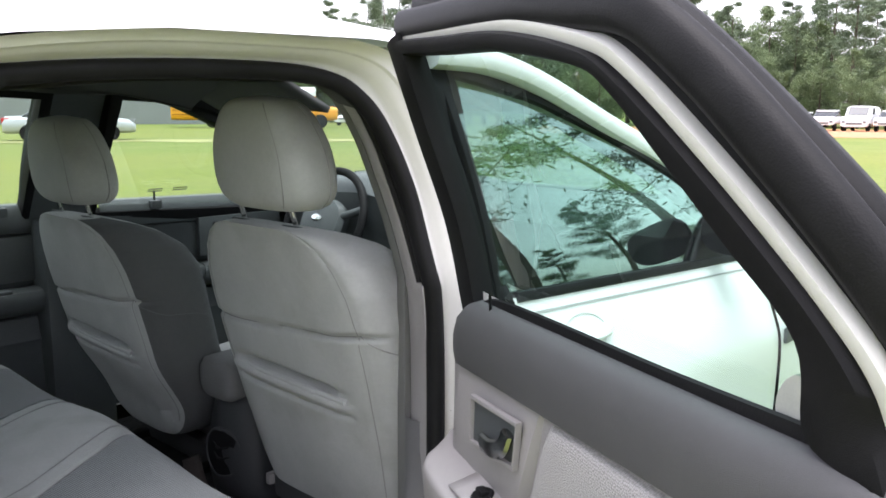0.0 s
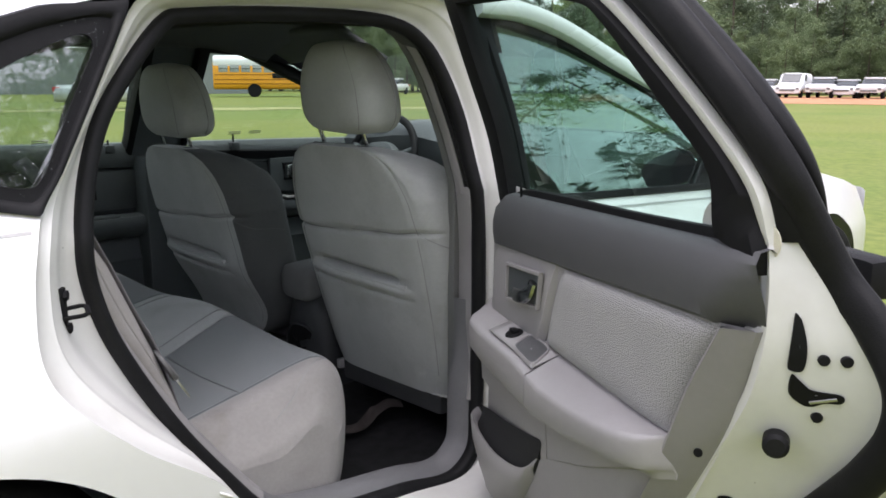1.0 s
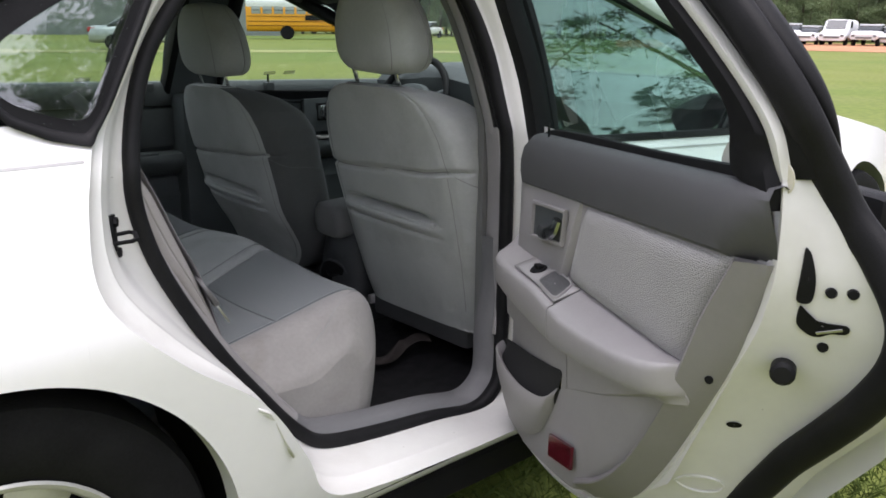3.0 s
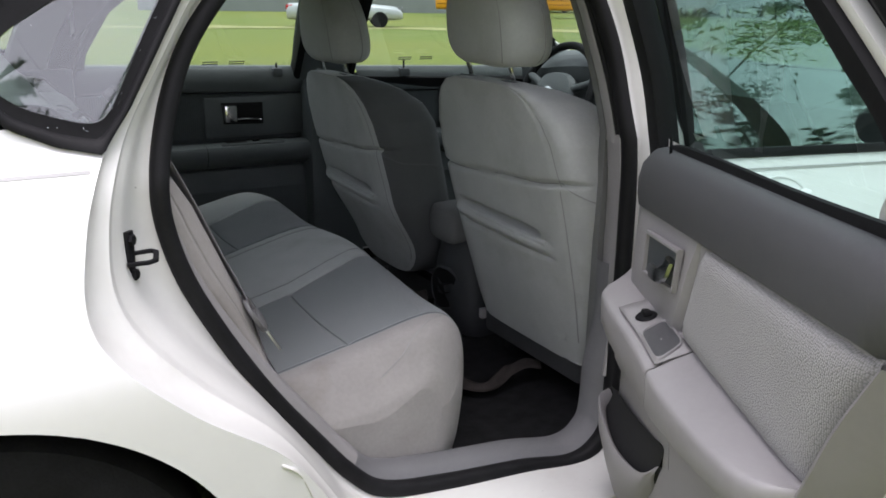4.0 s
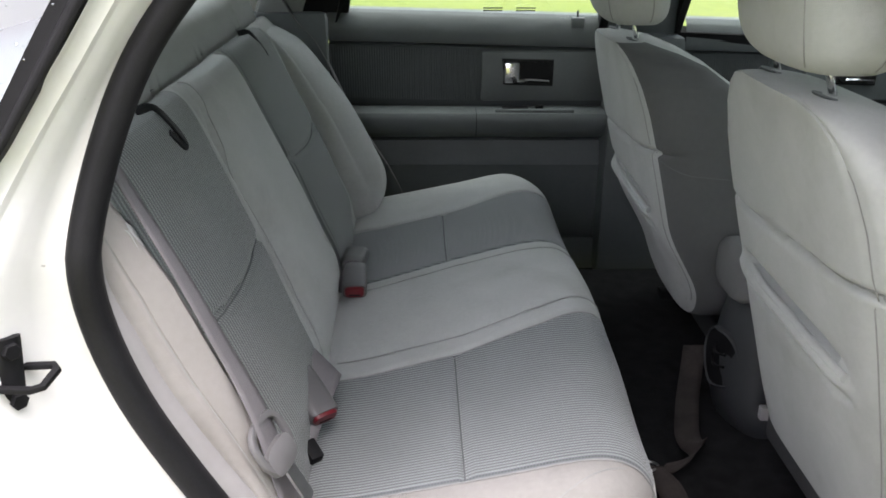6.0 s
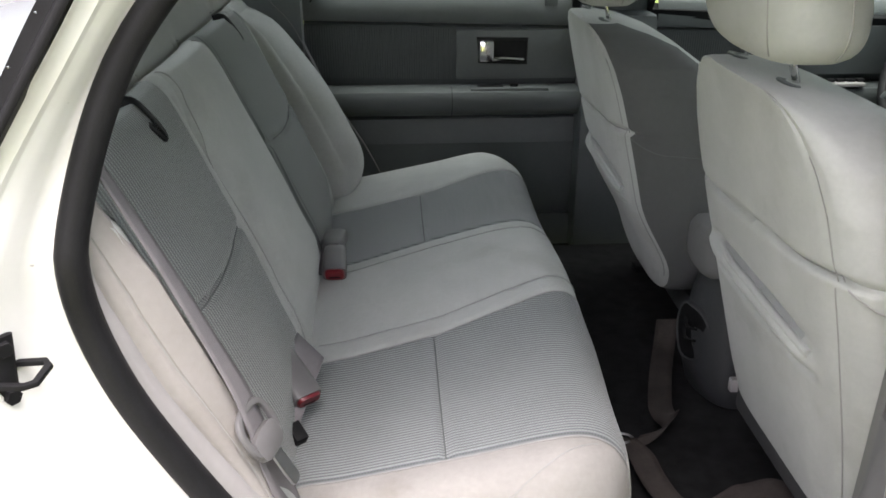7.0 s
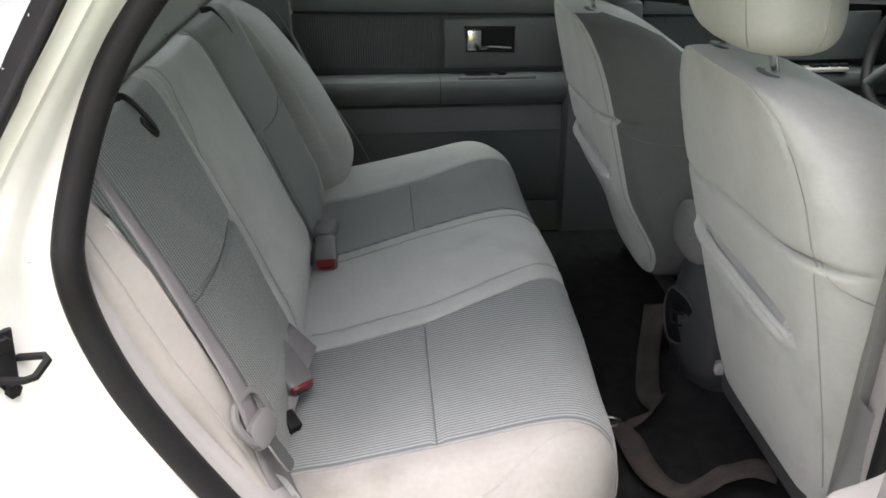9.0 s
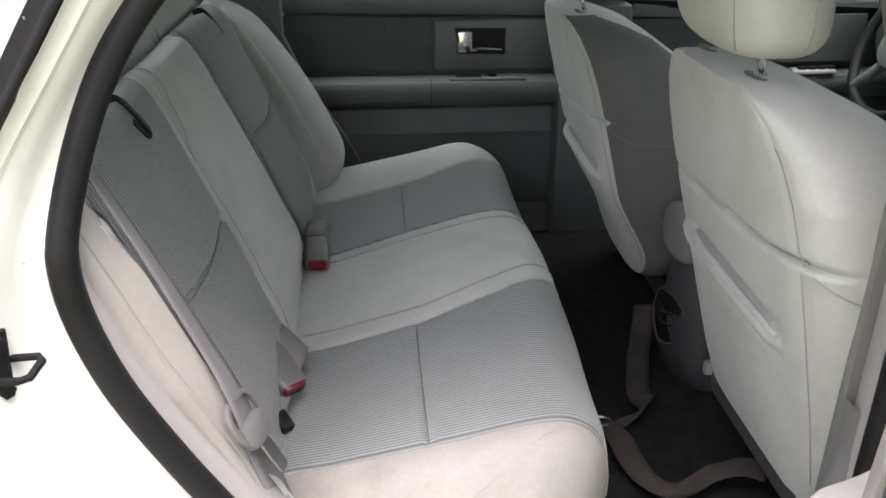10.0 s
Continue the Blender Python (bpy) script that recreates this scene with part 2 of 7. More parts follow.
def sweep(bm, path, profile, normal, closed=False):
    """Sweep a profile of (across, along normal) pairs down a path."""
    path = [Vector(q) for q in path]
    k, rings = len(path), []
    for i, q in enumerate(path):
        a = path[(i - 1) % k] if closed or i else path[0]
        b = path[(i + 1) % k] if closed or i + 1 < k else path[-1]
        nrm = Vector(normal(q) if callable(normal) else normal).normalized()
        side = (b - a).normalized().cross(nrm).normalized()
        rings.append([q + side * s + nrm * h for s, h in profile])
    skin(bm, rings, loop=closed, caps=not closed)


def round_profile(w, h, n=10, power=2.6):
    return [(math.copysign(abs(math.cos(a)) ** (2 / power), math.cos(a)) * w / 2, math.copysign(abs(math.sin(a)) ** (2 / power), math.sin(a)) * h / 2)
            for a in (2 * math.pi * i / n for i in range(n))]


def tube(bm, path, r, n=10):
    path = [Vector(q) for q in path]
    ref = Vector((0.3, 0.2, 0.93))
    if abs((path[-1] - path[0]).normalized().dot(ref)) > 0.95:
        ref = Vector((1, 0, 0))
    sweep(bm, path, round_profile(2 * r, 2 * r, n, 2), ref)


def ring(c, rx, ry, n, power, ax, ay):
    """A superellipse ring round c in the plane of the vectors ax, ay."""
    out = []
    for i in range(n):
        a = 2 * math.pi * i / n
        ca, sa = math.cos(a), math.sin(a)
        out.append(c + ax * (math.copysign(abs(ca) ** (2 / power), ca) * rx) + ay * (math.copysign(abs(sa) ** (2 / power), sa) * ry))
    return out


def block(bm, lo, hi, r=0.01, seg=2):
    """A bevelled box between two corners."""
    lo, hi = Vector(lo), Vector(hi)
    made = bmesh.ops.create_cube(bm, size=1)
    for v in made["verts"]:
        v.co = Vector([lo[i] + (v.co[i] + 0.5) * (hi[i] - lo[i]) for i in range(3)])
    if r:
        edges = {e for v in made["verts"] for e in v.link_edges}
        bmesh.ops.bevel(bm, geom=list(edges), offset=r, segments=seg, profile=0.6, affect="EDGES")


def disc(bm, c, r, axis, depth, n=24, bevel=0.15):
    """A short cylinder with eased rims, from c along axis."""
    c, axis = Vector(c), Vector(axis).normalized()
    ref = Vector((0, 0, 1)) if abs(axis.z) < 0.9 else Vector((1, 0, 0))
    ax = axis.cross(ref).normalized()
    ay = axis.cross(ax)
    e = min(r, depth) * bevel
    rings = [ring(c, r - e, r - e, n, 2, ax, ay), ring(c + axis * e, r, r, n, 2, ax, ay), ring(c + axis * (depth - e), r, r, n, 2, ax, ay),
             ring(c + axis * depth, r - e, r - e, n, 2, ax, ay)]
    skin(bm, rings, caps=True)


def B():
    return bmesh.new()


def smooth(a, b, x):
    t = min(1, max(0, (x - a) / (b - a)))
    return t * t * (3 - 2 * t)


def lerp_table(table, x):
    for (a, va), (b, vb) in zip(table, table[1:]):
        if x <= b:
            return va + (vb - va) * max(0.0, (x - a)) / (b - a)
    return table[-1][1]

# ---- the car: a white four-door saloon, x forward, its right side at y = 0.03 ----
MID = 0.96
SIDE = [(0.15, 0.12), (0.25, 0.075), (0.32, 0.05), (0.45, 0.036), (0.66, 0.032), (0.74, 0.05), (0.82, 0.085), (0.90, 0.13), (0.95, 0.165), (0.985, 0.182), (1.10, 0.215), (1.27, 0.265), (1.34, 0.33)]
SIDE = [(p.x, p.y) for p in spline([Vector(q) for q in SIDE], 6)]
WHEEL_X, WHEEL_Z, ARCH = 0.26, 0.325, 0.352
FRONT_X = WHEEL_X + 2.755


def side_y(x, z):
    y = lerp_table(SIDE, z + 0.048 * max(0.0, x - 1.1))
    y += 0.014 * smooth(0.90, 0.97, z) * smooth(0.8, 0.7, x)
    if x < 0.3:
        y += ((0.3 - x) / 1.2) ** 2 * 0.2
    if x > 2.7:
        y += ((x - 2.7) / 1.35) ** 2 * 0.26
    return y


def flank(x, z, far=False, inset=0.0):
    y = side_y(x, z) + inset
    return Vector((x, 2 * MID - y if far else y, z))


def arch_z(x, cx, low):
    d = ARCH * ARCH - (x - cx) ** 2
    return max(low, WHEEL_Z + math.sqrt(d)) if d > 0 else low


car = thing("car", "white four-door saloon car with its rear door open, parked on grass", "car")

# door opening of the near rear door: rubber line (inner) and shut line (outer)
INNER = [(.75, 1.22), (.80, 1.235), (.97, 1.247), (1.16, 1.25), (1.26, 1.24), (1.312, 1.213), (1.350, 1.16), (1.379, 1.06), (1.387, .94), (1.400, .79), (1.400, .50), (1.388, .35),
         (1.355, .29), (1.29, .262), (1.17, .28), (1.01, .298), (.89, .32), (.83, .365), (.77, .44), (.69, .55), (.62, .67), (.575, .77), (.555, .87), (.57, .96), (.61, 1.06), (.67, 1.14)]
OUTER = [(.685, 1.252), (.77, 1.275), (.95, 1.295), (1.18, 1.30), (1.30, 1.30), (1.38, 1.27), (1.42, 1.18), (1.445, 1.07), (1.455, .95), (1.455, .80), (1.455, .50), (1.44, .30),
         (1.40, .275), (1.30, .27), (1.17, .272), (1.0, .28), (.84, .30), (.77, .34), (.735, .42), (.655, .545), (.53, .645), (.436, .752), (.442, .86), (.484, .955), (.565, 1.07), (.625, 1.165)]


def seal_y(z, x=0.6):
    return 0.232 - 0.012 * smooth(1.2, 1.36, x) + max(0, z - 0.9) * 0.30 - smooth(0.42, 0.28, z) * 0.015


inner = [Vector((p.x, seal_y(p.y, p.x), p.y)) for p in spline([Vector((x, z)) for x, z in INNER], 6, True)]
outer = [Vector((p.x, side_y(p.x, p.y), p.y)) for p in spline([Vector((x, z)) for x, z in OUTER], 6, True)]
bm = B()
skin(bm, [[Vector((o.x + (i.x - o.x) * f, o.y + (i.y - o.y) * g, o.z + (i.z - o.z) * f)) for o, i in zip(outer, inner)]
          for f, g in ((0, 0), (0.012, 0.02), (0.03, 0.10), (0.06, 0.17), (0.14, 0.24), (0.24, 0.30), (0.285, 0.31), (0.30, 0.33), (0.325, 0.425), (0.345, 0.45), (0.44, 0.53), (0.54, 0.67), (0.62, 0.85), (0.68, 0.925), (0.78, 0.965), (0.86, 0.975), (0.93, 0.985), (1.0, 1.0))], loop=False)
part("door_jamb", bm, JAMB, car, "white painted door jamb with dirt along the folds")
bm = B()
sweep(bm, inner, round_profile(0.028, 0.034, 12, 2.4), (0, 1, 0), True)
part("door_seal", bm, RUBBER, car, "black rubber door seal")


# quarter panels, cut by the wheel arch and the shut line
SHUT = sorted((p.z, p.x) for p in outer[15 * 6:24 * 6 + 3])


def shut_x(z):
    """Where the rear shut line runs at height z."""
    return lerp_table(SHUT, z)


def arch_x(z):
    """The front edge of the rear wheel arch at height z, or the joint with the rear of the panel."""
    d = ARCH * ARCH - (z - WHEEL_Z) ** 2
    return max(0.40, WHEEL_X + (math.sqrt(d) if z > WHEEL_Z and d > 0 else 0 if z > WHEEL_Z else ARCH))


for far in (False, True):
    bm = B()
    xs = [-0.88 + i * 0.02 for i in range(65)]
    skin(bm, [[(lambda lo: flank(x, lo + (0.985 - lo) * j / 24, far))(arch_z(x, WHEEL_X, 0.27)) for j in range(25)] for x in xs], closed=False)
    zs = [0.275 + 0.68 * k / 60 for k in range(61)]
    skin(bm, [[flank(arch_x(z) + (shut_x(z) - arch_x(z)) * j / 16, z, far) for j in range(17)] for z in zs], closed=False)
    skin(bm, [[flank(x, 0.953 + max(0.003, lerp_table([(0.377, 0.985), (0.428, 0.961), (0.481, 0.949)], x) + 0.006 - 0.953) * j / 3, far) for j in range(4)] for x in (0.399 + 0.0106 * k for k in range(9))], closed=False)
    # rolled lip of the arch
    arc = [Vector((WHEEL_X + ARCH * math.cos(a), 0, WHEEL_Z + ARCH * math.sin(a))) for a in (radians(-8 + 196 * k / 48) for k in range(49))]
    skin(bm, [[Vector((p.x, (2 * MID - (side_y(p.x, p.z) + d)) if far else side_y(p.x, p.z) + d, p.z)) for p in arc] for d in (0, 0.02, 0.045)], closed=False)
    part("quarter_panel", bm, PAINT, car, "white quarter panel with a dirty wheel-arch lip")
    bm = B()
    sheet(bm, 24, 10, lambda u, v: Vector((WHEEL_X + 0.37 * math.cos(radians(-20 + 220 * u)), (2 * MID - (0.07 + 0.30 * v)) if far else 0.07 + 0.30 * v, WHEEL_Z + 0.37 * math.sin(radians(-20 + 220 * u)))))
    part("wheel_well", bm, TRIMBLACK, car)
    # pinstripe along the flank
    bm = B()
    sheet(bm, 24, 1, lambda u, v: flank(-0.8 + 1.262 * u, 0.931 + 0.004 * v, far, -0.0012))
    part("pinstripe", bm, STRIPE, car)
    bm = B()
    sheet(bm, 24, 1, lambda u, v: flank(1.515 + 0.97 * u, 0.845 - 0.05 * u + 0.004 * v, far, -0.004))
    part("pinstripe", bm, STRIPE, car)

# rockers and their dark lower trim
for far in (False, True):
    bm = B()
    prof = [(0.0, 0.272), (0.0, 0.262), (0.004, 0.25), (0.02, 0.243), (0.06, 0.24)]
    skin(bm, [[flank(0.77 + 2.0 * i / 30, z, far, d) for d, z in prof] for i in range(31)], closed=False)
    part("rocker", bm, PAINT, car)
    bm = B()
    prof = [(0.02, 0.245), (0.0, 0.23), (0.0, 0.17), (0.03, 0.15), (0.1, 0.15)]
    skin(bm, [[flank(0.6 + 2.2 * i / 30, 0.27, far, d + 0.02) * 1 + Vector((0, 0, z - 0.27)) for d, z in prof] for i in range(31)], closed=False)
    part("rocker_trim", bm, TRIMBLACK, car, "black plastic rocker trim")


# closed doors' outer skins
def door_skin(far, x0, x1):
    bm = B()
    sheet(bm, 30, 26, lambda u, v: flank(x0 + (x1 - x0) * u, 0.275 + ((0.845 if far else 0.880) - 0.05 * (x0 + (x1 - x0) * u - 1.41) - 0.275) * v, far, -0.002 if 0.02 < u < 0.98 else 0.006))
    return bm


front_door = part("front_door", door_skin(False, 1.458, 2.50), PAINT, car, "closed white front door")
part("front_door", door_skin(True, 1.507, 2.50), PAINT, car, "closed white front door")
part("rear_door_skin", door_skin(True, 0.62, 1.50), PAINT, car, "closed white rear door")
bm = B()
path = [flank(1.58 + 0.15 * i / 8, 0.79, False, -0.026 + 0.024 * abs(i / 4 - 1) ** 3) for i in range(9)]
sweep(bm, path, round_profile(0.026, 0.016, 8), (0, 0, 1))
part("outer_handle", bm, PAINT, front_door)
bm = B()
sweep(bm, [flank(1.655 + 0.072 * math.cos(a), 0.79 + 0.034 * math.sin(a), False, -0.003) for a in (2 * math.pi * k / 32 for k in range(32))], round_profile(0.005, 0.005, 6), (0, -1, 0.2), True)
part("handle_bezel", bm, PAINT, front_door)

# front wings, bonnet, nose
def wing_top(x):
    return lerp_table([(2.4, 0.865), (2.7, 0.845), (3.0, 0.81), (3.4, 0.755), (3.7, 0.69), (3.9, 0.61), (4.02, 0.52)], x)


for far in (False, True):
    bm = B()
    xs = [2.505 + i * 0.022 for i in range(69)]

    def wing(i, v):
        x = xs[i]
        lo = arch_z(x, FRONT_X, 0.27)
        hi = wing_top(x)
        return flank(x, lo + (hi - lo) * v, far, 0.35 * smooth(3.65, 4.05, x) * 0.8)

    skin(bm, [[wing(i, j / 20) for j in range(21)] for i in range(len(xs))], closed=False)
    part("front_wing", bm, PAINT, car, "white front wing")
bm = B()


def bonnet_point(u, v):
    x = 2.45 + 1.55 * u
    y0 = side_y(x, wing_top(x)) + 0.28 * smooth(3.65, 4.05, x) + 0.004
    return Vector((x + 0.10 * math.sin(math.pi * v) * u, y0 + (2 * MID - 2 * y0) * v, wing_top(x) + (0.085 - 0.03 * u) * (1 - abs(2 * v - 1) ** 2.6)))


sheet(bm, 30, 30, bonnet_point)
part("bonnet", bm, PAINT, car, "white bonnet")
bm = B()
sheet(bm, 20, 4, lambda u, v: bonnet_point(1.0, u).lerp(Vector((3.86 + 0.22 * math.sin(math.pi * u) ** 0.6, 0.40 + 1.12 * u, 0.50)), v))
part("nose_panel", bm, PAINT, car)
bm = B()
sheet(bm, 30, 16, lambda u, v: Vector((3.72 + 0.45 * math.sin(math.pi * u) ** 0.45 * (1 - 0.35 * (2 * v - 1) ** 2), 0.20 + 1.52 * u, 0.22 + 0.46 * v)))
part("front_bumper", bm, PAINT, car, "white front bumper")
bm = B()
sheet(bm, 24, 16, lambda u, v: Vector((-0.72 - 0.2 * math.sin(math.pi * u) ** 0.5 * (1 - 0.25 * (2 * v - 1) ** 2), 0.20 + 1.52 * u, 0.25 + 0.6 * v)))
part("rear_bumper", bm, PAINT, car, "white rear bumper")
bm = B()
sheet(bm, 20, 20, lambda u, v: Vector((-0.85 + 0.95 * u, 0.26 - 0.14 * u + (1.40 + 0.28 * u) * v, 0.90 + 0.09 * u + 0.05 * math.sin(math.pi * v) ** 0.6)))
part("boot_lid", bm, PAINT, car, "white boot lid")

# roof with its side rails
ROOFX = [(-0.05, 1.02), (0.2, 1.20), (0.45, 1.30), (0.7, 1.36), (1.0, 1.385), (1.3, 1.388), (1.6, 1.365), (1.75, 1.335)]


def roof_edge(x):
    return lerp_table([(-0.05, 0.99), (0.2, 1.10), (0.45, 1.205), (0.57, 1.235), (0.66, 1.258), (0.76, 1.277), (0.95, 1.295), (1.3, 1.302), (1.55, 1.288), (1.74, 1.25), (1.92, 1.18), (2.17, 1.09), (2.56, 0.94)], x)


def roof_point(x, v):
    e = roof_edge(x)
    y0 = lerp_table([(0.5, side_y(0.5, e)), (0.9, 0.262), (1.74, 0.262)], x) if x > 0.5 else side_y(x, e)
    top = max(lerp_table(ROOFX, x), e + 0.02)
    s = 2 * v - 1
    return Vector((x, MID + (MID - y0) * s, e + (top - e) * (1 - abs(s) ** 3.0)))


bm = B()
sheet(bm, 60, 40, lambda u, v: roof_point(0.35 + 1.39 * u, v))
part("roof", bm, PAINT, car, "white roof panel")
bm = B()
sheet(bm, 10, 24, lambda u, v: roof_point(-0.05 + 0.40 * u, v) + Vector((0, 0, -0.005)))
part("rear_window", bm, DARKGLASS, car, "tinted rear window")
for far in (False, True):
    bm = B()
    sheet(bm, 20, 12, lambda u, v: Vector((0, 0, 0)) + (lambda x, z: flank(x, z, far))(-0.06 + 0.41 * u, 0.985 + (roof_edge(-0.05 + 0.40 * u) - 0.985) * v))
    part("rear_pillar", bm, PAINT, car, "white rear roof pillar")
APILLAR = spline([Vector(p) for p in ((1.70, 0.255, 1.25), (1.92, 0.23, 1.168), (2.15, 0.205, 1.078), (2.36, 0.177, 0.968), (2.52, 0.16, 0.89))], 8)
bm = B()
skin(bm, [[Vector((p.x + 0.16 * math.sin(math.pi * k / 20), p.y + (2 * MID - 2 * p.y) * k / 20, p.z + (0.03 + 0.055 * (1 - i / 32)) * math.sin(math.pi * k / 20) ** 0.7)) for k in range(21)] for i, p in enumerate(APILLAR)], closed=False)
part("windscreen", bm, GLASS, car, "windscreen")
PILLAR = spline([Vector(p) for p in ((1.43, 0.262, 1.283), (1.58, 0.26, 1.277), (1.73, 0.25, 1.242), (1.92, 0.228, 1.168), (2.15, 0.203, 1.078), (2.36, 0.175, 0.968), (2.5, 0.16, 0.90))], 8)
for far in (False, True):
    bm = B()
    sweep(bm, [Vector((p.x, 2 * MID - p.y if far else p.y, p.z)) for p in PILLAR], round_profile(0.045, 0.04, 10, 2.6), (0, -1, 0.3))
    part("front_pillar", bm, PAINT, car, "white front roof pillar")

for far in (False, True):
    bm = B()
    sweep(bm, [Vector((p.x - 0.01, 2 * MID - p.y - 0.035 if far else p.y + 0.035, p.z - 0.018)) for p in PILLAR[8:]], round_profile(0.05, 0.04, 10, 3), (0, -1, 0.3))
    part("front_pillar_trim", bm, TRIMBLACK, car, "dark inner trim of the front pillar")
# rear quarter window: black surround, glass, and the white strip above it
for far in (False, True):
    outline = [(0.362, 1.055), (0.384, 1.018), (0.436, 0.995), (0.476, 0.987), (0.497, 1.0), (0.516, 1.03), (0.55, 1.09), (0.58, 1.14), (0.602, 1.18), (0.585, 1.195), (0.52, 1.17), (0.44, 1.128), (0.385, 1.09)]
    loop = spline([Vector(p) for p in outline], 6, True)
    border = [Vector(p) for p in ((0.325, 1.06), (0.377, 0.985), (0.428, 0.961), (0.481, 0.949), (0.523, 1.003), (0.565, 1.07), (0.605, 1.135), (0.672, 1.25), (0.54, 1.235), (0.42, 1.195), (0.335, 1.155))]
    hub = Vector((0.47, 1.07))

    def to_border(p):
        best = 9.0
        d = p - hub
        for a, b in zip(border, border[1:] + border[:1]):
            e = b - a
            den = d.x * e.y - d.y * e.x
            if abs(den) > 1e-9:
                t = ((a.x - hub.x) * e.y - (a.y - hub.y) * e.x) / den
                s = ((a.x - hub.x) * d.y - (a.y - hub.y) * d.x) / den
                if t > 0 and -1e-6 <= s <= 1 + 1e-6:
                    best = min(best, t)
        return hub + d * best

    bm = B()
    edge = [to_border(p) for p in loop]
    skin(bm, [[flank(a.x + (b.x - a.x) * f, a.y + (b.y - a.y) * f, far, d) for a, b in zip(loop, edge)] for f, d in ((0.0, 0.012), (0.0, -0.002), (0.25, -0.001), (0.5, -0.001), (0.58, -0.006), (0.7, -0.008), (0.85, -0.008), (0.97, -0.006), (1.0, 0.006))])
    part("quarter_window_surround", bm, TRIMBLACK, car, "black rubber window surround, wet and speckled")
    pane("quarter_window", [flank(p.x, p.y, far, 0.001) for p in loop], QUARTERGLASS, car, "small rear quarter window with rain specks")


# wheels
def wheel(x, far):
    y = 2 * MID - 0.07 if far else 0.07
    s = -1 if far else 1
    w = thing("wheel", "", "")
    w.parent = car
    w["label"] = "black tyre on a dull silver rim"
    prof = [(0.195, 0.02), (0.215, 0.0), (0.285, -0.006), (0.310, 0.004), (0.322, 0.03), (0.325, 0.10), (0.322, 0.17), (0.30, 0.20), (0.22, 0.20)]
    bm = B()
    skin(bm, [[Vector((x + r * math.cos(a), y + s * d, WHEEL_Z + r * math.sin(a))) for r, d in prof] for a in (2 * math.pi * k / 64 for k in range(64))], closed=False, loop=True)
    part("tyre", bm, TYRE, w)
    bm = B()
    prof = [(0.200, 0.008), (0.207, 0.004), (0.203, 0.0), (0.194, 0.006), (0.185, 0.03), (0.178, 0.09)]
    skin(bm, [[Vector((x + r * math.cos(a), y + s * d, WHEEL_Z + r * math.sin(a))) for r, d in prof] for a in (2 * math.pi * k / 64 for k in range(64))], closed=False, loop=True)
    for k in range(7):
        a = 2 * math.pi * (k + 0.25) / 7
        t, o = Vector((math.cos(a), 0, math.sin(a))), Vector((-math.sin(a), 0, math.cos(a)))
        c = Vector((x, y + s * 0.03, WHEEL_Z))
        path = [c + t * r + Vector((0, s * d, 0)) for r, d in ((0.03, -0.005), (0.08, 0.0), (0.14, 0.01), (0.188, 0.012))]
        rings = []
        for q, wd in zip(path, (0.03, 0.034, 0.04, 0.05)):
            rings.append([q + o * wd, q + o * wd * 0.6 + Vector((0, -s * 0.014, 0)), q - o * wd * 0.6 + Vector((0, -s * 0.014, 0)), q - o * wd, q + Vector((0, s * 0.03, 0))])
        skin(bm, rings, caps=True)
    disc(bm, (x, y + s * 0.055, WHEEL_Z), 0.06, (0, -s, 0), 0.045)
    part("rim", bm, RIM, w)
    bm = B()
    disc(bm, (x, y + s * 0.13, WHEEL_Z), 0.175, (0, -s, 0), 0.02)
    part("brake_disc", bm, TRIMBLACK, w)


for wx in (WHEEL_X, FRONT_X):
    for far in (False, True):
        wheel(wx, far)

# striker on the jamb
striker = thing("striker", "", "")
striker.parent, striker["label"] = car, "black steel door striker bolted to the jamb"
bm = B()
sweep(bm, [Vector((0.500, 0.176, 0.778)), Vector((0.500, 0.177, 0.786)), Vector((0.501, 0.180, 0.812)), Vector((0.502, 0.183, 0.838)), Vector((0.502, 0.184, 0.846))], round_profile(0.022, 0.008, 12, 2.4), (0.8, -0.6, 0))
part("plate", bm, TRIMBLACK, striker)
bm = B()
sweep(bm, [Vector(p) for p in ((0.494, 0.166, 0.806), (0.522, 0.164, 0.806), (0.531, 0.168, 0.807), (0.536, 0.188, 0.812), (0.531, 0.194, 0.813), (0.502, 0.194, 0.812))], round_profile(0.008, 0.006, 8, 3), (0, 0, 1))
part("loop", bm, TRIMBLACK, striker)
for z in (0.789, 0.835):
    bm = B()
    disc(bm, (0.503, 0.1765 + 0.09 * (z - 0.789), z), 0.008, (0.8, -0.6, 0), 0.006, 6)
    part("bolt", bm, TRIMBLACK, striker)
bm = B()
disc(bm, (0.5385, 0.2275, 0.736), 0.011, (0.55, -0.83, 0), 0.0035)
part("jamb_plug", bm, JAMB, car, "cream plastic plug in the jamb")

bm = B()
skin(bm, [[Vector(p) + Vector((0.0, 0.012 * k, 0.004 * k)) for p in ((0.645, 0.030, 0.540), (0.664, 0.026, 0.527), (0.676, 0.034, 0.508), (0.690, 0.028, 0.470), (0.703, 0.026, 0.436))] for k in range(3)], closed=False)
thicken(part("jamb_seam", bm, JAMB, car, "bent and chipped jamb seam"), 0.003)

# ---- cabin shell ----
cabin = thing("cabin", "dark grey car cabin lining with carpet, headliner and pillar trims", "car interior")
bm = B()
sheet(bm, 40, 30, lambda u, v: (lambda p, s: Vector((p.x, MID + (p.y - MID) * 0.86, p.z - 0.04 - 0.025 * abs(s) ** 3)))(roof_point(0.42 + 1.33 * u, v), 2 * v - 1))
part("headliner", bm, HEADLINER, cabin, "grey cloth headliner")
bm = B()


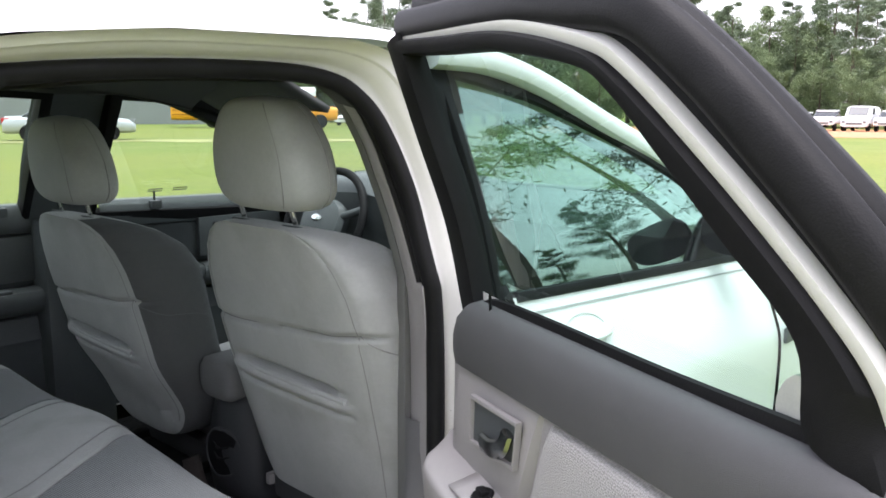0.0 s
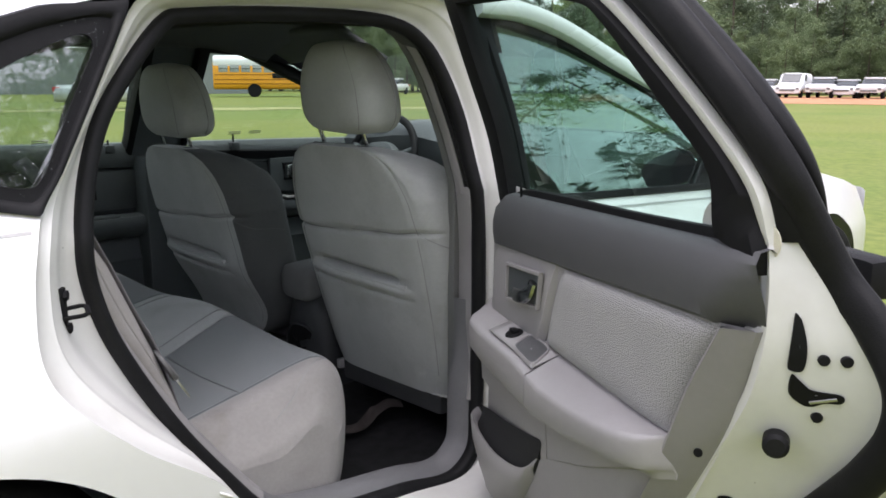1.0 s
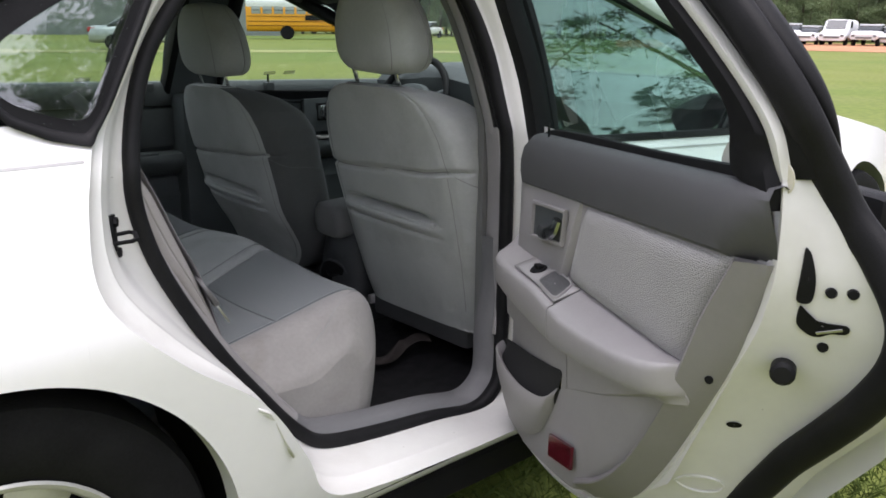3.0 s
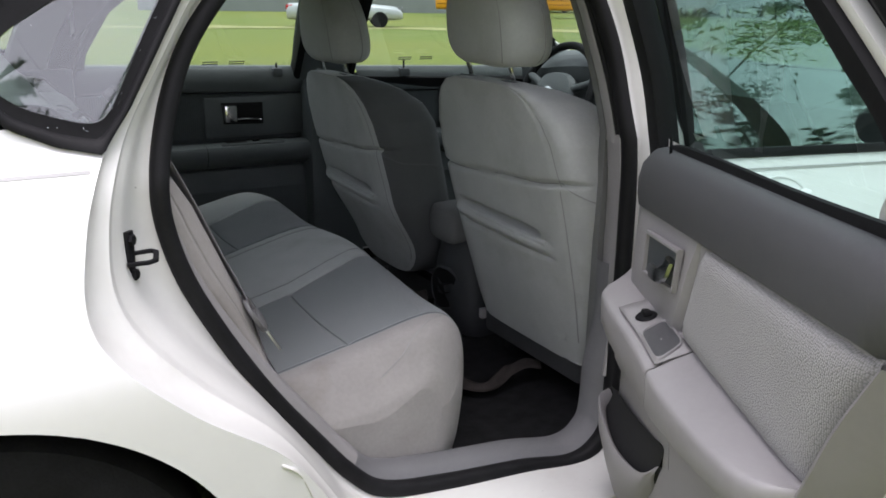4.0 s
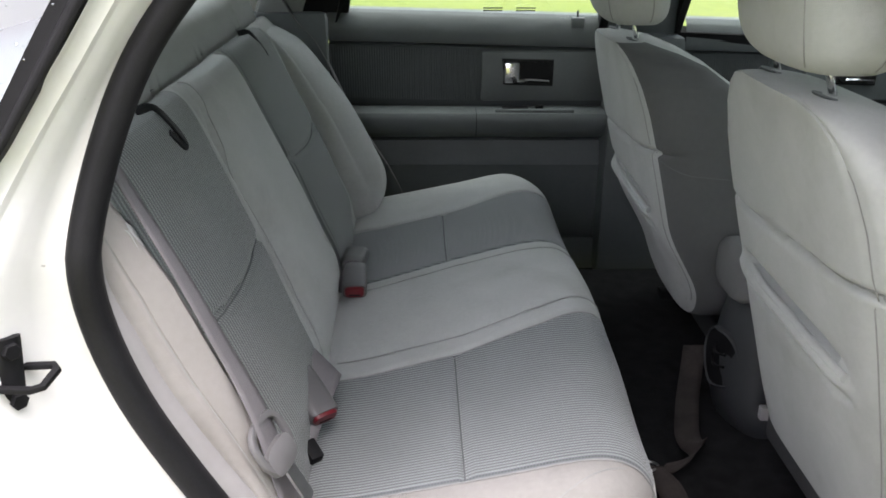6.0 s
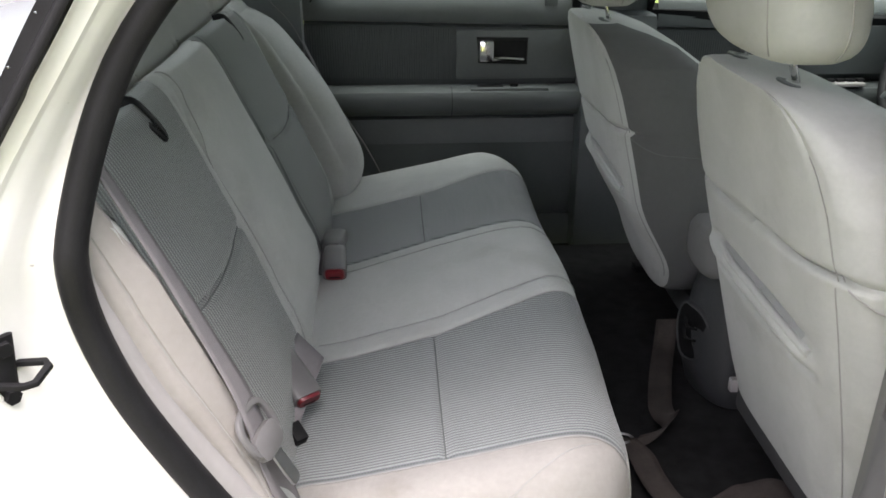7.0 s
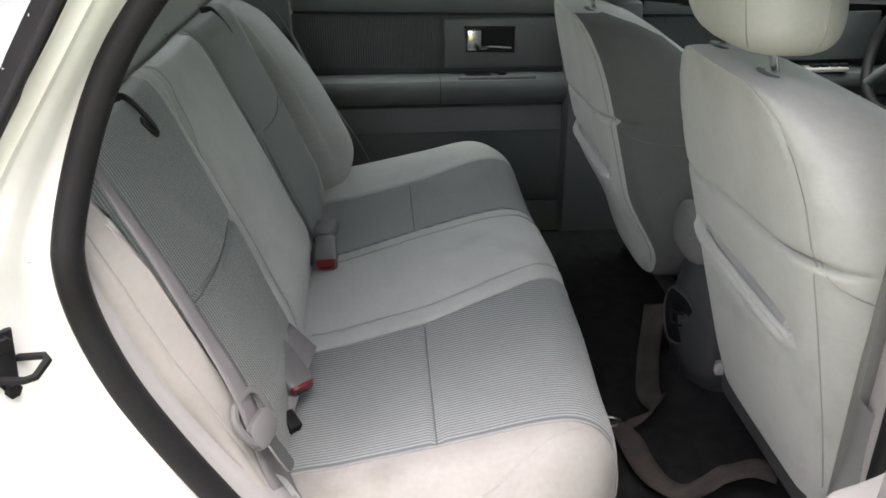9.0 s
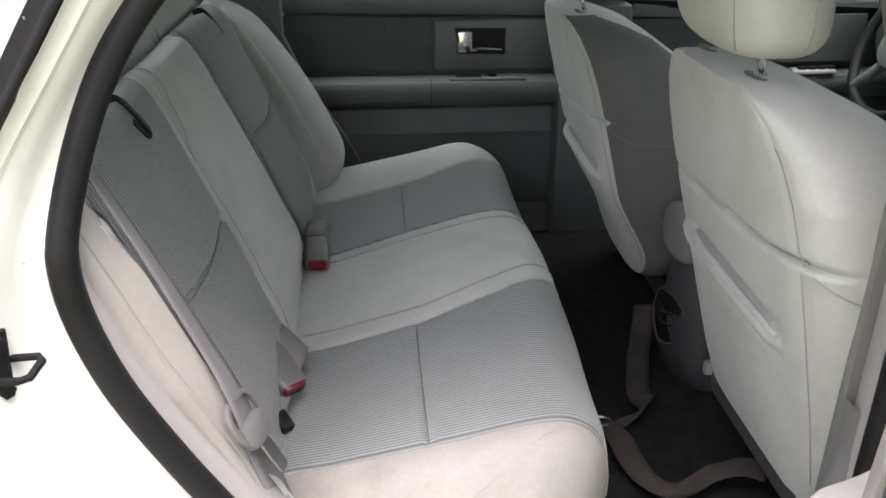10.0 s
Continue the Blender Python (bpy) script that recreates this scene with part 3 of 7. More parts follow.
def floor_z(x, y):
    z = 0.235 + 0.02 * math.exp(-((y - MID) / 0.12) ** 2)
    z += 0.30 * smooth(1.05, 0.95, x) * 0.0 + 0.25 * smooth(2.2, 2.6, x)
    return z + 0.006 * noise.noise(Vector((x * 6, y * 6, 0)))


sheet(bm, 60, 60, lambda u, v: Vector((0.75 + 1.9 * u, 0.24 + 1.44 * v, floor_z(0.75 + 1.9 * u, 0.24 + 1.44 * v))))
part("carpet", bm, CARPET, cabin, "black carpet, dirty and creased")
for y0, y1 in ((0.34, 0.86), (1.06, 1.58)):
    bm = B()
    sheet(bm, 6, 10, lambda u, v: Vector((1.70 + 0.18 * u, y0 + (y1 - y0) * v, 1.285 - 0.09 * u + 0.012 * math.sin(math.pi * v))))
    thicken(part("sun_visor", bm, HEADLINER, cabin, "grey cloth sun visor folded up"), 0.018)
# side walls of the cabin below the seats, shelf behind the bench, firewall
bm = B()
sheet(bm, 16, 10, lambda u, v: Vector((0.05 + 0.42 * u, 0.30 + 1.32 * v, 0.955 - 0.02 * u)))
part("parcel_shelf", bm, DARKPLASTIC, cabin, "dark parcel shelf")
bm = B()
block(bm, (2.55, 0.2, 0.2), (2.6, 1.72, 0.95), 0.0)
part("firewall", bm, CARPET, cabin)
bm = B()
block(bm, (0.0, 0.28, 0.2), (0.30, 1.64, 0.93), 0.0)
part("seat_bulkhead", bm, CARPET, cabin)
# sill trim and lower pillar trim, inside the rubber line
k0, k1 = 57, 18 * 6
bm = B()
rows = []
for q, nx in zip(inner[k0:k1], inner[k0 + 1:k1 + 1]):
    t = (nx - q).normalized()
    s = Vector((t.z, 0, -t.x))
    if s.dot(Vector((1.0, 0, 0.75)) - q) < 0:
        s = -s
    w = 0.1 + 0.9 * smooth(0.60, 0.40, q.z) if q.x > 1.2 else 1.0
    rows.append([q + s * a * w + Vector((0, b, 0)) for a, b in ((0.006, 0.0), (0.012, 0.012), (0.022, 0.02), (0.030, 0.05), (0.026, 0.065), (0.0, 0.075))])
skin(bm, rows, closed=False)
part("sill_trim", bm, material("sill_plastic", (0.13, 0.13, 0.135), 0.5, vary=0.1, scale=9, grain=0.3, grain_scale=900), cabin, "grey plastic sill trim, scuffed")
PILLAR_X = [(0.42, 1.380), (0.5, 1.389), (0.77, 1.389), (0.83, 1.385), (0.902, 1.377)]
LOWER_SECTION = ((0.014, 0.219), (0.003, 0.2235), (0.0, 0.2285), (0.0015, 0.235), (0.0235, 0.289), (0.026, 0.2935), (0.031, 0.297), (0.09, 0.30), (0.09, 0.225))
bm = B()
rows = [[Vector((lerp_table(PILLAR_X, z) + a, b, z)) for a, b in LOWER_SECTION] for z in (0.42, 0.46, 0.5, 0.58, 0.66, 0.74, 0.78, 0.82, 0.86, 0.898, 0.902)]
rows[-1] = [q + (Vector((1.425, 0.262, 0.902)) - q) * 0.06 for q in rows[-1]]
skin(bm, rows, caps=True)
part("pillar_trim", bm, GREYPLASTIC, cabin, "grey plastic lower pillar trim")
# the narrower upper trim leans in with the roof, a rubber lip fills the gap to the door seal
UPPER_X = [(0.88, 1.403), (0.94, 1.402), (1.0, 1.398), (1.05, 1.391), (1.13, 1.377), (1.18, 1.360), (1.24, 1.325)]
UPPER_Z = [0.885 + 0.355 * i / 24 for i in range(25)]


def upper_trim(z, a, b):
    return Vector((lerp_table(UPPER_X, z) + a, b + 0.33 * max(0.0, z - 0.9), z))


bm = B()
skin(bm, [[upper_trim(z, a, b) for a, b in ((0.02, 0.252), (-0.0145, 0.2535), (-0.0155, 0.258), (-0.002, 0.292), (0.001, 0.2955), (0.02, 0.297))] for z in UPPER_Z], caps=True)
part("pillar_trim", bm, GREYPLASTIC, cabin, "grey plastic upper pillar trim")
bm = B()
skin(bm, [[upper_trim(z, a, b) for a, b in ((0.03, 0.298), (0.002, 0.299), (0.004, 0.305), (0.012, 0.328), (0.018, 0.334), (0.10, 0.338))] for z in [0.36 + 0.04 * i for i in range(13)] + UPPER_Z], closed=False)
part("pillar_trim", bm, PILLARGREY, cabin, "dark inner pillar trim")
bm = B()
skin(bm, [[upper_trim(z, a, b) for a, b in ((0.0, 0.256), (-0.0155, 0.252), (-0.018, 0.246), (-0.014, 0.240), (-0.016, 0.233), (-0.012, 0.226), (0.004, 0.222))] for z in UPPER_Z[1:]], closed=False)
part("seal_lip", bm, RUBBER, cabin, "black rubber lip beside the pillar trim")
bm = B()
top = inner[-14:] + inner[:33]
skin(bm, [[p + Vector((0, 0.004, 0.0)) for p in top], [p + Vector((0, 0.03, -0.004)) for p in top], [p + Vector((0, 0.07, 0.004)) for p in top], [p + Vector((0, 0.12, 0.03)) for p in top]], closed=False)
part("header_trim", bm, HEADLINER, cabin, "cloth-covered door header trim, darkened for shade")
# rear pillar trims and quarter linings
for far in (False, True):
    fy = (lambda y: 2 * MID - y) if far else (lambda y: y)
    bm = B()
    sweep(bm, spline([(0.50, fy(0.235), 0.90), (0.535, fy(0.24), 1.0), (0.60, fy(0.275), 1.12), (0.70, fy(0.33), 1.235)], 8) if far else spline([(0.545, 0.29, 0.92), (0.565, 0.30, 1.0), (0.615, 0.325, 1.12), (0.69, 0.36, 1.235)], 8), round_profile(0.11 if far else 0.024, 0.04, 10, 3), (0, 1, 0.3))
    # the near one takes the shade-darkened headliner colour
    part("rear_pillar_trim", bm, PILLARGREY if far else HEADLINER, cabin, "grey rear pillar trim")
    bm = B()
    block(bm, (-0.05, min(fy(0.23), fy(0.27)), 0.2), (0.44 if not far else 0.63, max(fy(0.23), fy(0.27)), 0.935), 0.015)
    part("quarter_lining", bm, DARKPLASTIC, cabin)
# far middle pillar
bm = B()
sweep(bm, spline([(1.435, 1.80, 0.86), (1.435, 1.775, 0.98), (1.44, 1.72, 1.12), (1.445, 1.64, 1.25)], 8), round_profile(0.22, 0.05, 12, 3), (0, 1, 0.2))
part("pillar_trim", bm, DARKPLASTIC, cabin, "dark middle pillar trim")
bm = B()
block(bm, (1.35, 1.70, 0.2), (1.54, 1.86, 0.87), 0.02)
part("pillar_trim", bm, DARKPLASTIC, cabin)

# roof rail over the far windows, outside and in
RAIL = [(0.64, 1.02), (0.72, 1.11), (0.86, 1.22), (1.1, 1.25), (1.35, 1.235), (1.55, 1.235), (1.75, 1.225), (1.92, 1.17)]
bm = B()
xs = [0.64 + 1.11 * k / 40 for k in range(41)]
skin(bm, [[roof_point(x, 1.0) + Vector((0, 0.002, 0.002)) for x in xs], [flank(x, lerp_table(RAIL, x), True, 0.012) for x in xs]], closed=False)
part("roof_rail", bm, PAINT, car, "white roof rail over the far windows")
bm = B()
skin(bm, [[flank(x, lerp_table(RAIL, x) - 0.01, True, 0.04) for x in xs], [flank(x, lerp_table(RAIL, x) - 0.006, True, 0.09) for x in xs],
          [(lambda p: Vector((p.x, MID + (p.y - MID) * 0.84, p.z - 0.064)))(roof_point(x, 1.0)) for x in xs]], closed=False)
part("header_trim", bm, HEADLINER, cabin, "cloth-covered header trim over the far windows, darkened for shade")

# far side window frames and panes
for nm, loop in (("rear", [(0.64, 0.895), (1.335, 0.865), (1.35, 1.225), (1.1, 1.245), (0.86, 1.215), (0.72, 1.10)]),
                 ("front", [(1.535, 0.86), (2.47, 0.815), (2.30, 0.985), (2.08, 1.12), (1.92, 1.195), (1.75, 1.225), (1.545, 1.225)])):
    bm = B()
    sweep(bm, [flank(x, z, True, 0.045 if z > 0.93 else -0.005) for x, z in loop], round_profile(0.045, 0.05, 8, 4), (0, 1, 0.3), True)
    part("window_frame", bm, TRIMBLACK, cabin)
    pane("window_pane", [flank(x, z, True, 0.03 if z > 0.93 else -0.008) for x, z in loop], GLASS, cabin, "tinted side window")
    for k in range(2):
        bm = B()
        x0 = (1.02 if nm == "rear" else 1.70) + 0.085 * k
        for r in range(2):
            sheet(bm, 1, 1, lambda u, v: flank(x0 + 0.05 * u, 0.925 + 0.007 * r + 0.0035 * v, True, 0.004))
        part("etched_mark", bm, STRIPE, cabin, "faint etched bars on the glass", smooth=False)
bm = B()
sheet(bm, 4, 6, lambda u, v: Vector((0.50 + (0.17 + 0.06 * v) * u, 1.785 - 0.10 * v, 0.90 + 0.27 * v)))
part("window_corner", bm, TRIMBLACK, cabin, "black window corner trim")


# ---- far door linings ----
def far_lining(name, x0, x1, label):
    t = thing(name, label, "door panel")
    front = x0 > 1.4

    def panel(pname, prof, mat, xa=x0, xb=x1, lab=""):
        bm = B()
        skin(bm, [[Vector((xa + (xb - xa) * i / 24, y + 0.02 * ((xa + (xb - xa) * i / 24) - 1.3), z - 0.03 * ((xa + (xb - xa) * i / 24) - 1.3) * (1 if z > 0.7 else 0.3))) for y, z in prof] for i in range(25)], closed=False)
        return part(pname, bm, mat, t, lab)

    # far trim is coloured much darker than the near door's grey plastic
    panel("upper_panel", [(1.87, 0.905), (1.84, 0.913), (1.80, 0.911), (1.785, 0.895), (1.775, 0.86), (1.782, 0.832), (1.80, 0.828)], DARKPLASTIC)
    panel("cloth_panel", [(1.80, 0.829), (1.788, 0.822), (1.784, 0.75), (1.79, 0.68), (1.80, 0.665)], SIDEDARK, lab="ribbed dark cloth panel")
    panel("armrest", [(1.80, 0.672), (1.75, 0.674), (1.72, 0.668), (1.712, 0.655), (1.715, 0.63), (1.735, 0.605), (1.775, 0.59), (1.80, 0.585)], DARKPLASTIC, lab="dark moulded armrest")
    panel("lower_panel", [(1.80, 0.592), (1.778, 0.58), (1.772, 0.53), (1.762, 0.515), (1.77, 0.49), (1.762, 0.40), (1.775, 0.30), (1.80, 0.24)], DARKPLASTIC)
    hx = 1.145 if not front else 2.02
    bm = B()
    block(bm, (hx - 0.125, 1.776, 0.69), (hx + 0.21, 1.80, 0.822), 0.006)
    part("handle_panel", bm, DARKPLASTIC, t)
    bm = B()
    sweep(bm, [Vector((hx - 0.07, 1.776, 0.80)), Vector((hx + 0.065, 1.776, 0.797)), Vector((hx + 0.065, 1.776, 0.733)), Vector((hx - 0.06, 1.776, 0.737))], round_profile(0.008, 0.008, 6), (0, 1, 0), True)
    sheet(bm, 1, 1, lambda u, v: Vector((hx - 0.066 + 0.13 * u, 1.7745, 0.735 + 0.064 * v)))
    part("handle_recess", bm, TRIMBLACK, t)
    bm = B()
    block(bm, (hx - 0.066, 1.748, 0.742), (hx - 0.026, 1.774, 0.797), 0.007)
    sweep(bm, [Vector((hx - 0.045, 1.762, 0.748)), Vector((hx + 0.0, 1.758, 0.75)), Vector((hx + 0.055, 1.764, 0.745))], round_profile(0.012, 0.016, 8), (0, 1, 0))
    part("handle", bm, CHROME, t, "chrome inner door handle")
    # vertical ribs of the cloth, and the joint across the armrest
    bm = B()
    ribs = int((hx - 0.135 - x0) / 0.0065)
    skin(bm, [[Vector((x0 + 0.00325 * i, (1.7825 if j < 3 else 1.786) + 0.02 * (x0 + 0.00325 * i - 1.3) - (0.0016 if i % 2 else 0), z - 0.03 * (x0 + 0.00325 * i - 1.3))) for j, z in enumerate((0.818, 0.79, 0.75, 0.70, 0.682))] for i in range(2 * ribs + 1)], closed=False)
    part("ribbed_cloth", bm, SIDEDARK, t, "dark vertically ribbed cloth")
    bm = B()
    sweep(bm, [Vector((hx - 0.14, y + 0.02 * (hx - 1.44), z)) for y, z in ((1.778, 0.6745), (1.75, 0.676), (1.72, 0.670), (1.711, 0.656), (1.714, 0.63), (1.734, 0.605))], round_profile(0.002, 0.002, 6), (1, 0, 0))
    part("armrest_joint", bm, TRIMBLACK, t)
    bm = B()
    block(bm, (hx - 0.09, 1.722, 0.668), (hx + 0.12, 1.772, 0.678), 0.004)
    part("switch_plate", bm, GREYPLASTIC if front else DARKPLASTIC, t)
    bm = B()
    block(bm, (hx - 0.07, 1.735, 0.672), (hx + 0.0, 1.765, 0.6795), 0.003)
    part("pull_cup", bm, TRIMBLACK, t)
    for k in range(4 if front else 1):
        bm = B()
        block(bm, (hx + 0.018 + 0.028 * k, 1.738, 0.676), (hx + 0.04 + 0.028 * k, 1.756, 0.686), 0.003)
        part("switch", bm, TRIMBLACK, t)
    bm = B()
    px = 1.27 if not front else 1.745
    block(bm, (px - 0.017, 1.772, 0.880 - 0.03 * (px - 1.3)), (px + 0.017, 1.80, 0.907 - 0.03 * (px - 1.3)), 0.004)
    part("lock_escutcheon", bm, DARKPLASTIC, t)
    bm = B()
    tube(bm, [(px, 1.79, 0.88), (px, 1.79, 0.922)], 0.004, 8)
    part("lock_pin", bm, TRIMBLACK, t)
    return t


# much darker than the near door's woven cloth
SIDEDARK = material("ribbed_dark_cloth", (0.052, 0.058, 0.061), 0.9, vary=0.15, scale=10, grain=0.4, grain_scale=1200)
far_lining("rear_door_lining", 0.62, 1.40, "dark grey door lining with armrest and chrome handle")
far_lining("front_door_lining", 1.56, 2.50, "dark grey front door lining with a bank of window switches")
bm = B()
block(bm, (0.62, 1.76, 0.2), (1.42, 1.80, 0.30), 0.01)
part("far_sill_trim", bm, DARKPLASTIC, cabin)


# ---- front seats ----
BASEPLASTIC = material("seat_base_plastic", (0.055, 0.056, 0.058), 0.6, vary=0.15, scale=14, grain=0.3, grain_scale=900)


def front_seat(m, label, wide=0.0, side=None, head=0.0, low=0.30, near=0.0, tuck=0.0):
    """A bucket seat round x = 0 (rear face of the back at mid height), y = 0, z up from the road."""
    t = thing("bucket_seat", label, "car seat", m, "front seats")

    def rear(z):
        return -(z - 0.627) * 0.268

    bm = B()
    rings, nring = [], 72
    zs = [low + (0.975 - low) * i / 168 for i in range(169)]
    for z in zs:
        w = lerp_table([(0.30, 0.17), (0.34, 0.205), (0.42, 0.228), (0.55, 0.246), (0.70, 0.256), (0.80, 0.257), (0.86, 0.247), (0.91, 0.222), (0.945, 0.185), (0.965, 0.145), (0.98, 0.075)], z)
        d = lerp_table([(0.30, 0.06), (0.36, 0.09), (0.5, 0.105), (0.75, 0.11), (0.85, 0.115), (0.90, 0.108), (0.94, 0.085), (0.96, 0.062), (0.98, 0.025)], z)
        if tuck:   # a rounded lower end
            taper = math.sqrt(max(0.0, 1 - (1 - min(1.0, (z - low) / 0.13)) ** 2))
            w, d = w * (0.45 + 0.55 * taper), d * (0.35 + 0.65 * taper)
        c = Vector((rear(z) + d + 0.004 + tuck * smooth(0.64, 0.45, z), 0, z))
        pts = ring(c, d, w, nring, 4.6, Vector((1, 0, 0)), Vector((0, 1, 0)))
        pts = [p + Vector((0, wide * smooth(-0.15, 0.2, p.y) - near * smooth(-0.1, -0.2, p.y) * smooth(0.8, 0.55, z), 0)) for p in pts]
        out = []
        for k, p in enumerate(pts):
            if k in (28, 44):   # welted corner seams
                p = p + (c - p).normalized() * 0.004
            if p.x < c.x:   # the back of the seat: seams and a map pocket
                y = p.y
                near = smooth(0.02, 0.07, c.x - p.x)
                zs1 = 0.775 - 0.02 * smooth(-0.1, 0.2, y) + 0.012 * smooth(-0.12, -0.22, y)
                g = math.exp(-((z - zs1) / 0.0055) ** 2) * 0.012
                if -0.14 < y < 0.235:
                    hem = 0.640 + 0.035 * (y + 0.12)
                    g += -0.005 * smooth(hem + 0.004, hem - 0.004, z) * smooth(0.34, 0.45, z) * smooth(0.235, 0.17, y) + math.exp(-((z - hem - 0.015) / 0.009) ** 2) * 0.030 * smooth(0.235, 0.15, y) * smooth(-0.14, -0.08, y)
                    g += -0.007 * math.exp(-((z - hem + 0.012) / 0.010) ** 2) + 0.008 * math.exp(-((z - hem + 0.032) / 0.006) ** 2)
                if z < 0.77:
                    g += math.exp(-((y + 0.14) / 0.006) ** 2) * 0.006
                p = p + Vector((g * near, 0, 0))
            out.append(p)
        rings.append(out)
    faces = skin(bm, rings, caps=True)
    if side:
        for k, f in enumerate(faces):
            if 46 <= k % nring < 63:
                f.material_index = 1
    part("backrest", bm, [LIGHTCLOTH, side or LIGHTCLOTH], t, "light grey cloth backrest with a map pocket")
    bm = B()
    for y0, y1 in ((-0.142, 0.212),):
        tube(bm, spline([Vector((rear(0.64 + 0.035 * (y + 0.12)) + 0.004 + 1.2 * max(0, abs(y) - 0.10) ** 2, y, 0.640 + 0.035 * (y + 0.12))) for y in (y0, -0.06, 0.04, 0.13, y1 + wide * 0.6)], 6), 0.0065)
    part("pocket_hem", bm, LIGHTCLOTH, t)
    def on_back(i, z):
        k = min(len(zs) - 2, max(0, int((z - zs[0]) / (zs[1] - zs[0]))))
        f = (z - zs[k]) / (zs[1] - zs[0])
        return rings[k][i].lerp(rings[k + 1][i], f)

    start = max(0.36, low + 0.06)
    for pts in ([on_back(28, start + (0.92 - start) * k / 40) + Vector((-0.001, 0.001, 0)) for k in range(41)], [on_back(44, start + (0.92 - start) * k / 40) + Vector((-0.001, -0.001, 0)) for k in range(41)],
                [on_back(i, 0.775 - 0.02 * smooth(-0.1, 0.2, on_back(i, 0.775).y) + 0.012 * smooth(-0.12, -0.22, on_back(i, 0.775).y)) + Vector((-0.001, 0, 0)) for i in range(28, 45)],
                [on_back(44, 0.785) + Vector((0, -0.001, 0))] + [on_back(i, 0.785 - 0.004 * (i - 44)) + Vector((0, -0.0012, 0)) for i in range(46, 60)]):
        bm = B()
        tube(bm, pts, 0.0012, 6)
        # the seam on the shade-darkened flank is darkened with it
        part("seam", bm, SEAMDARK if side and pts[-1].x > pts[0].x + 0.05 and abs(pts[-1].z - pts[0].z) < 0.1 else SEATSEAM, t)
    # the inner flank's shade is in its cloth colour; base and rails
    bm = B()
    rings = []
    for x, w, z0, z1 in ((0.22, 0.20, 0.36, 0.44), (0.25, 0.235, 0.335, 0.48), (0.4, 0.25, 0.34, 0.51), (0.55, 0.245, 0.36, 0.52), (0.62, 0.22, 0.40, 0.50)) if tuck else ((0.12, 0.16, 0.36, 0.42), (0.16, 0.20, 0.34, 0.45), (0.25, 0.235, 0.335, 0.48), (0.4, 0.25, 0.34, 0.51), (0.55, 0.245, 0.36, 0.52), (0.62, 0.22, 0.40, 0.50)):
        rings.append(ring(Vector((x, 0, (z0 + z1) / 2)), w, (z1 - z0) / 2, 40, 3.2, Vector((0, 1, 0)), Vector((0, 0, 1))))
    skin(bm, rings, caps=True)
    part("cushion", bm, SIDECLOTH, t)
    bm = B()
    if tuck:
        block(bm, (0.2, -0.19, 0.27), (0.5, 0.19, 0.345), 0.02)
    else:
        block(bm, (0.092, -0.17, 0.298), (0.5, 0.222, 0.38), 0.012)
    part("base", bm, BASEPLASTIC, t, "dark plastic seat base")
    for y in (-0.16, 0.19):
        bm = B()
        block(bm, (0.15, y - 0.02, 0.235), (0.55, y + 0.02, 0.30), 0.006)
        part("rail", bm, TRIMBLACK, t)
    if not tuck:
        bm = B()
        block(bm, (0.083, 0.224, 0.325), (0.12, 0.240, 0.352), 0.004)
        part("rail_cap", bm, GREYPLASTIC, t, "small grey rail end cap")
    # headrest
    h = thing("headrest", "", "")
    h.parent, h["label"] = t, "padded cloth headrest"
    bm = B()
    rings = []
    for i in range(29):
        s = i / 28
        z = 1.002 + 0.215 * s
        e = (1 - abs(2 * s - 1) ** 3.6) ** (1 / 3.0)
        w = (0.148 - 0.018 * s - 0.03 * smooth(0.45, 1, s)) * (0.12 + 0.88 * e)
        d = (0.064 + 0.010 * (1 - s)) * (0.15 + 0.85 * e)
        rings.append(ring(Vector((-0.041 - 0.03 * s, head, z)), d, w, 48, 3.0, Vector((1, 0, 0)), Vector((0, 1, 0))))
    skin(bm, rings, caps=True)
    pad = part("pad", bm, LIGHTCLOTH, h)
    for k in (29, 37):
        bm = B()
        tube(bm, [r[k] + (r[k] - Vector((-0.056, head, r[k].z))).normalized() * 0.0002 for r in rings[2:27]], 0.0011, 6)
        part("seam", bm, SEATSEAM, pad)
    for y in (-0.047, 0.118):
        bm = B()
        tube(bm, [(-0.02, y, 0.94), (-0.05, y, 1.03)], 0.006, 10)
        part("post", bm, CHROME, h, "chrome headrest post")
        bm = B()
        skin(bm, [ring(Vector((-0.032, y, z)), 0.020 * s, 0.034 * s, 24, 2.4, Vector((1, 0, -0.2)), Vector((0, 1, 0))) for z, s in ((0.955, 1.0), (0.9705, 1.0), (0.9735, 0.93), (0.9745, 0.6), (0.972, 0.3))], caps=True)
        part("collar", bm, DARKPLASTIC, h)
    return t


front_seat(pose(1.379, 0.578, 0.0), "light grey cloth passenger seat with map pocket and headrest", 0.03, None, -0.01, 0.355, 0.02)
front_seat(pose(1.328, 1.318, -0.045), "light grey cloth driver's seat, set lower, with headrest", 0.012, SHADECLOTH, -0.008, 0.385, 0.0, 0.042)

# ---- rear bench ----
bench = thing("rear_bench_seat", "two-tone grey cloth rear bench seat with woven inserts", "car seat")
YA, YB = 0.285, 1.635
PROFILE = spline([Vector(p) for p in ((0.60, 0.36), (0.66, 0.44), (0.70, 0.485), (0.78, 0.50), (0.92, 0.528), (1.04, 0.552), (1.11, 0.555), (1.155, 0.53), (1.175, 0.48), (1.178, 0.40), (1.165, 0.30), (1.14, 0.25))], 18)


def seam(v, c, w):
    return math.exp(-((v - c) / w) ** 2)


NY = 420


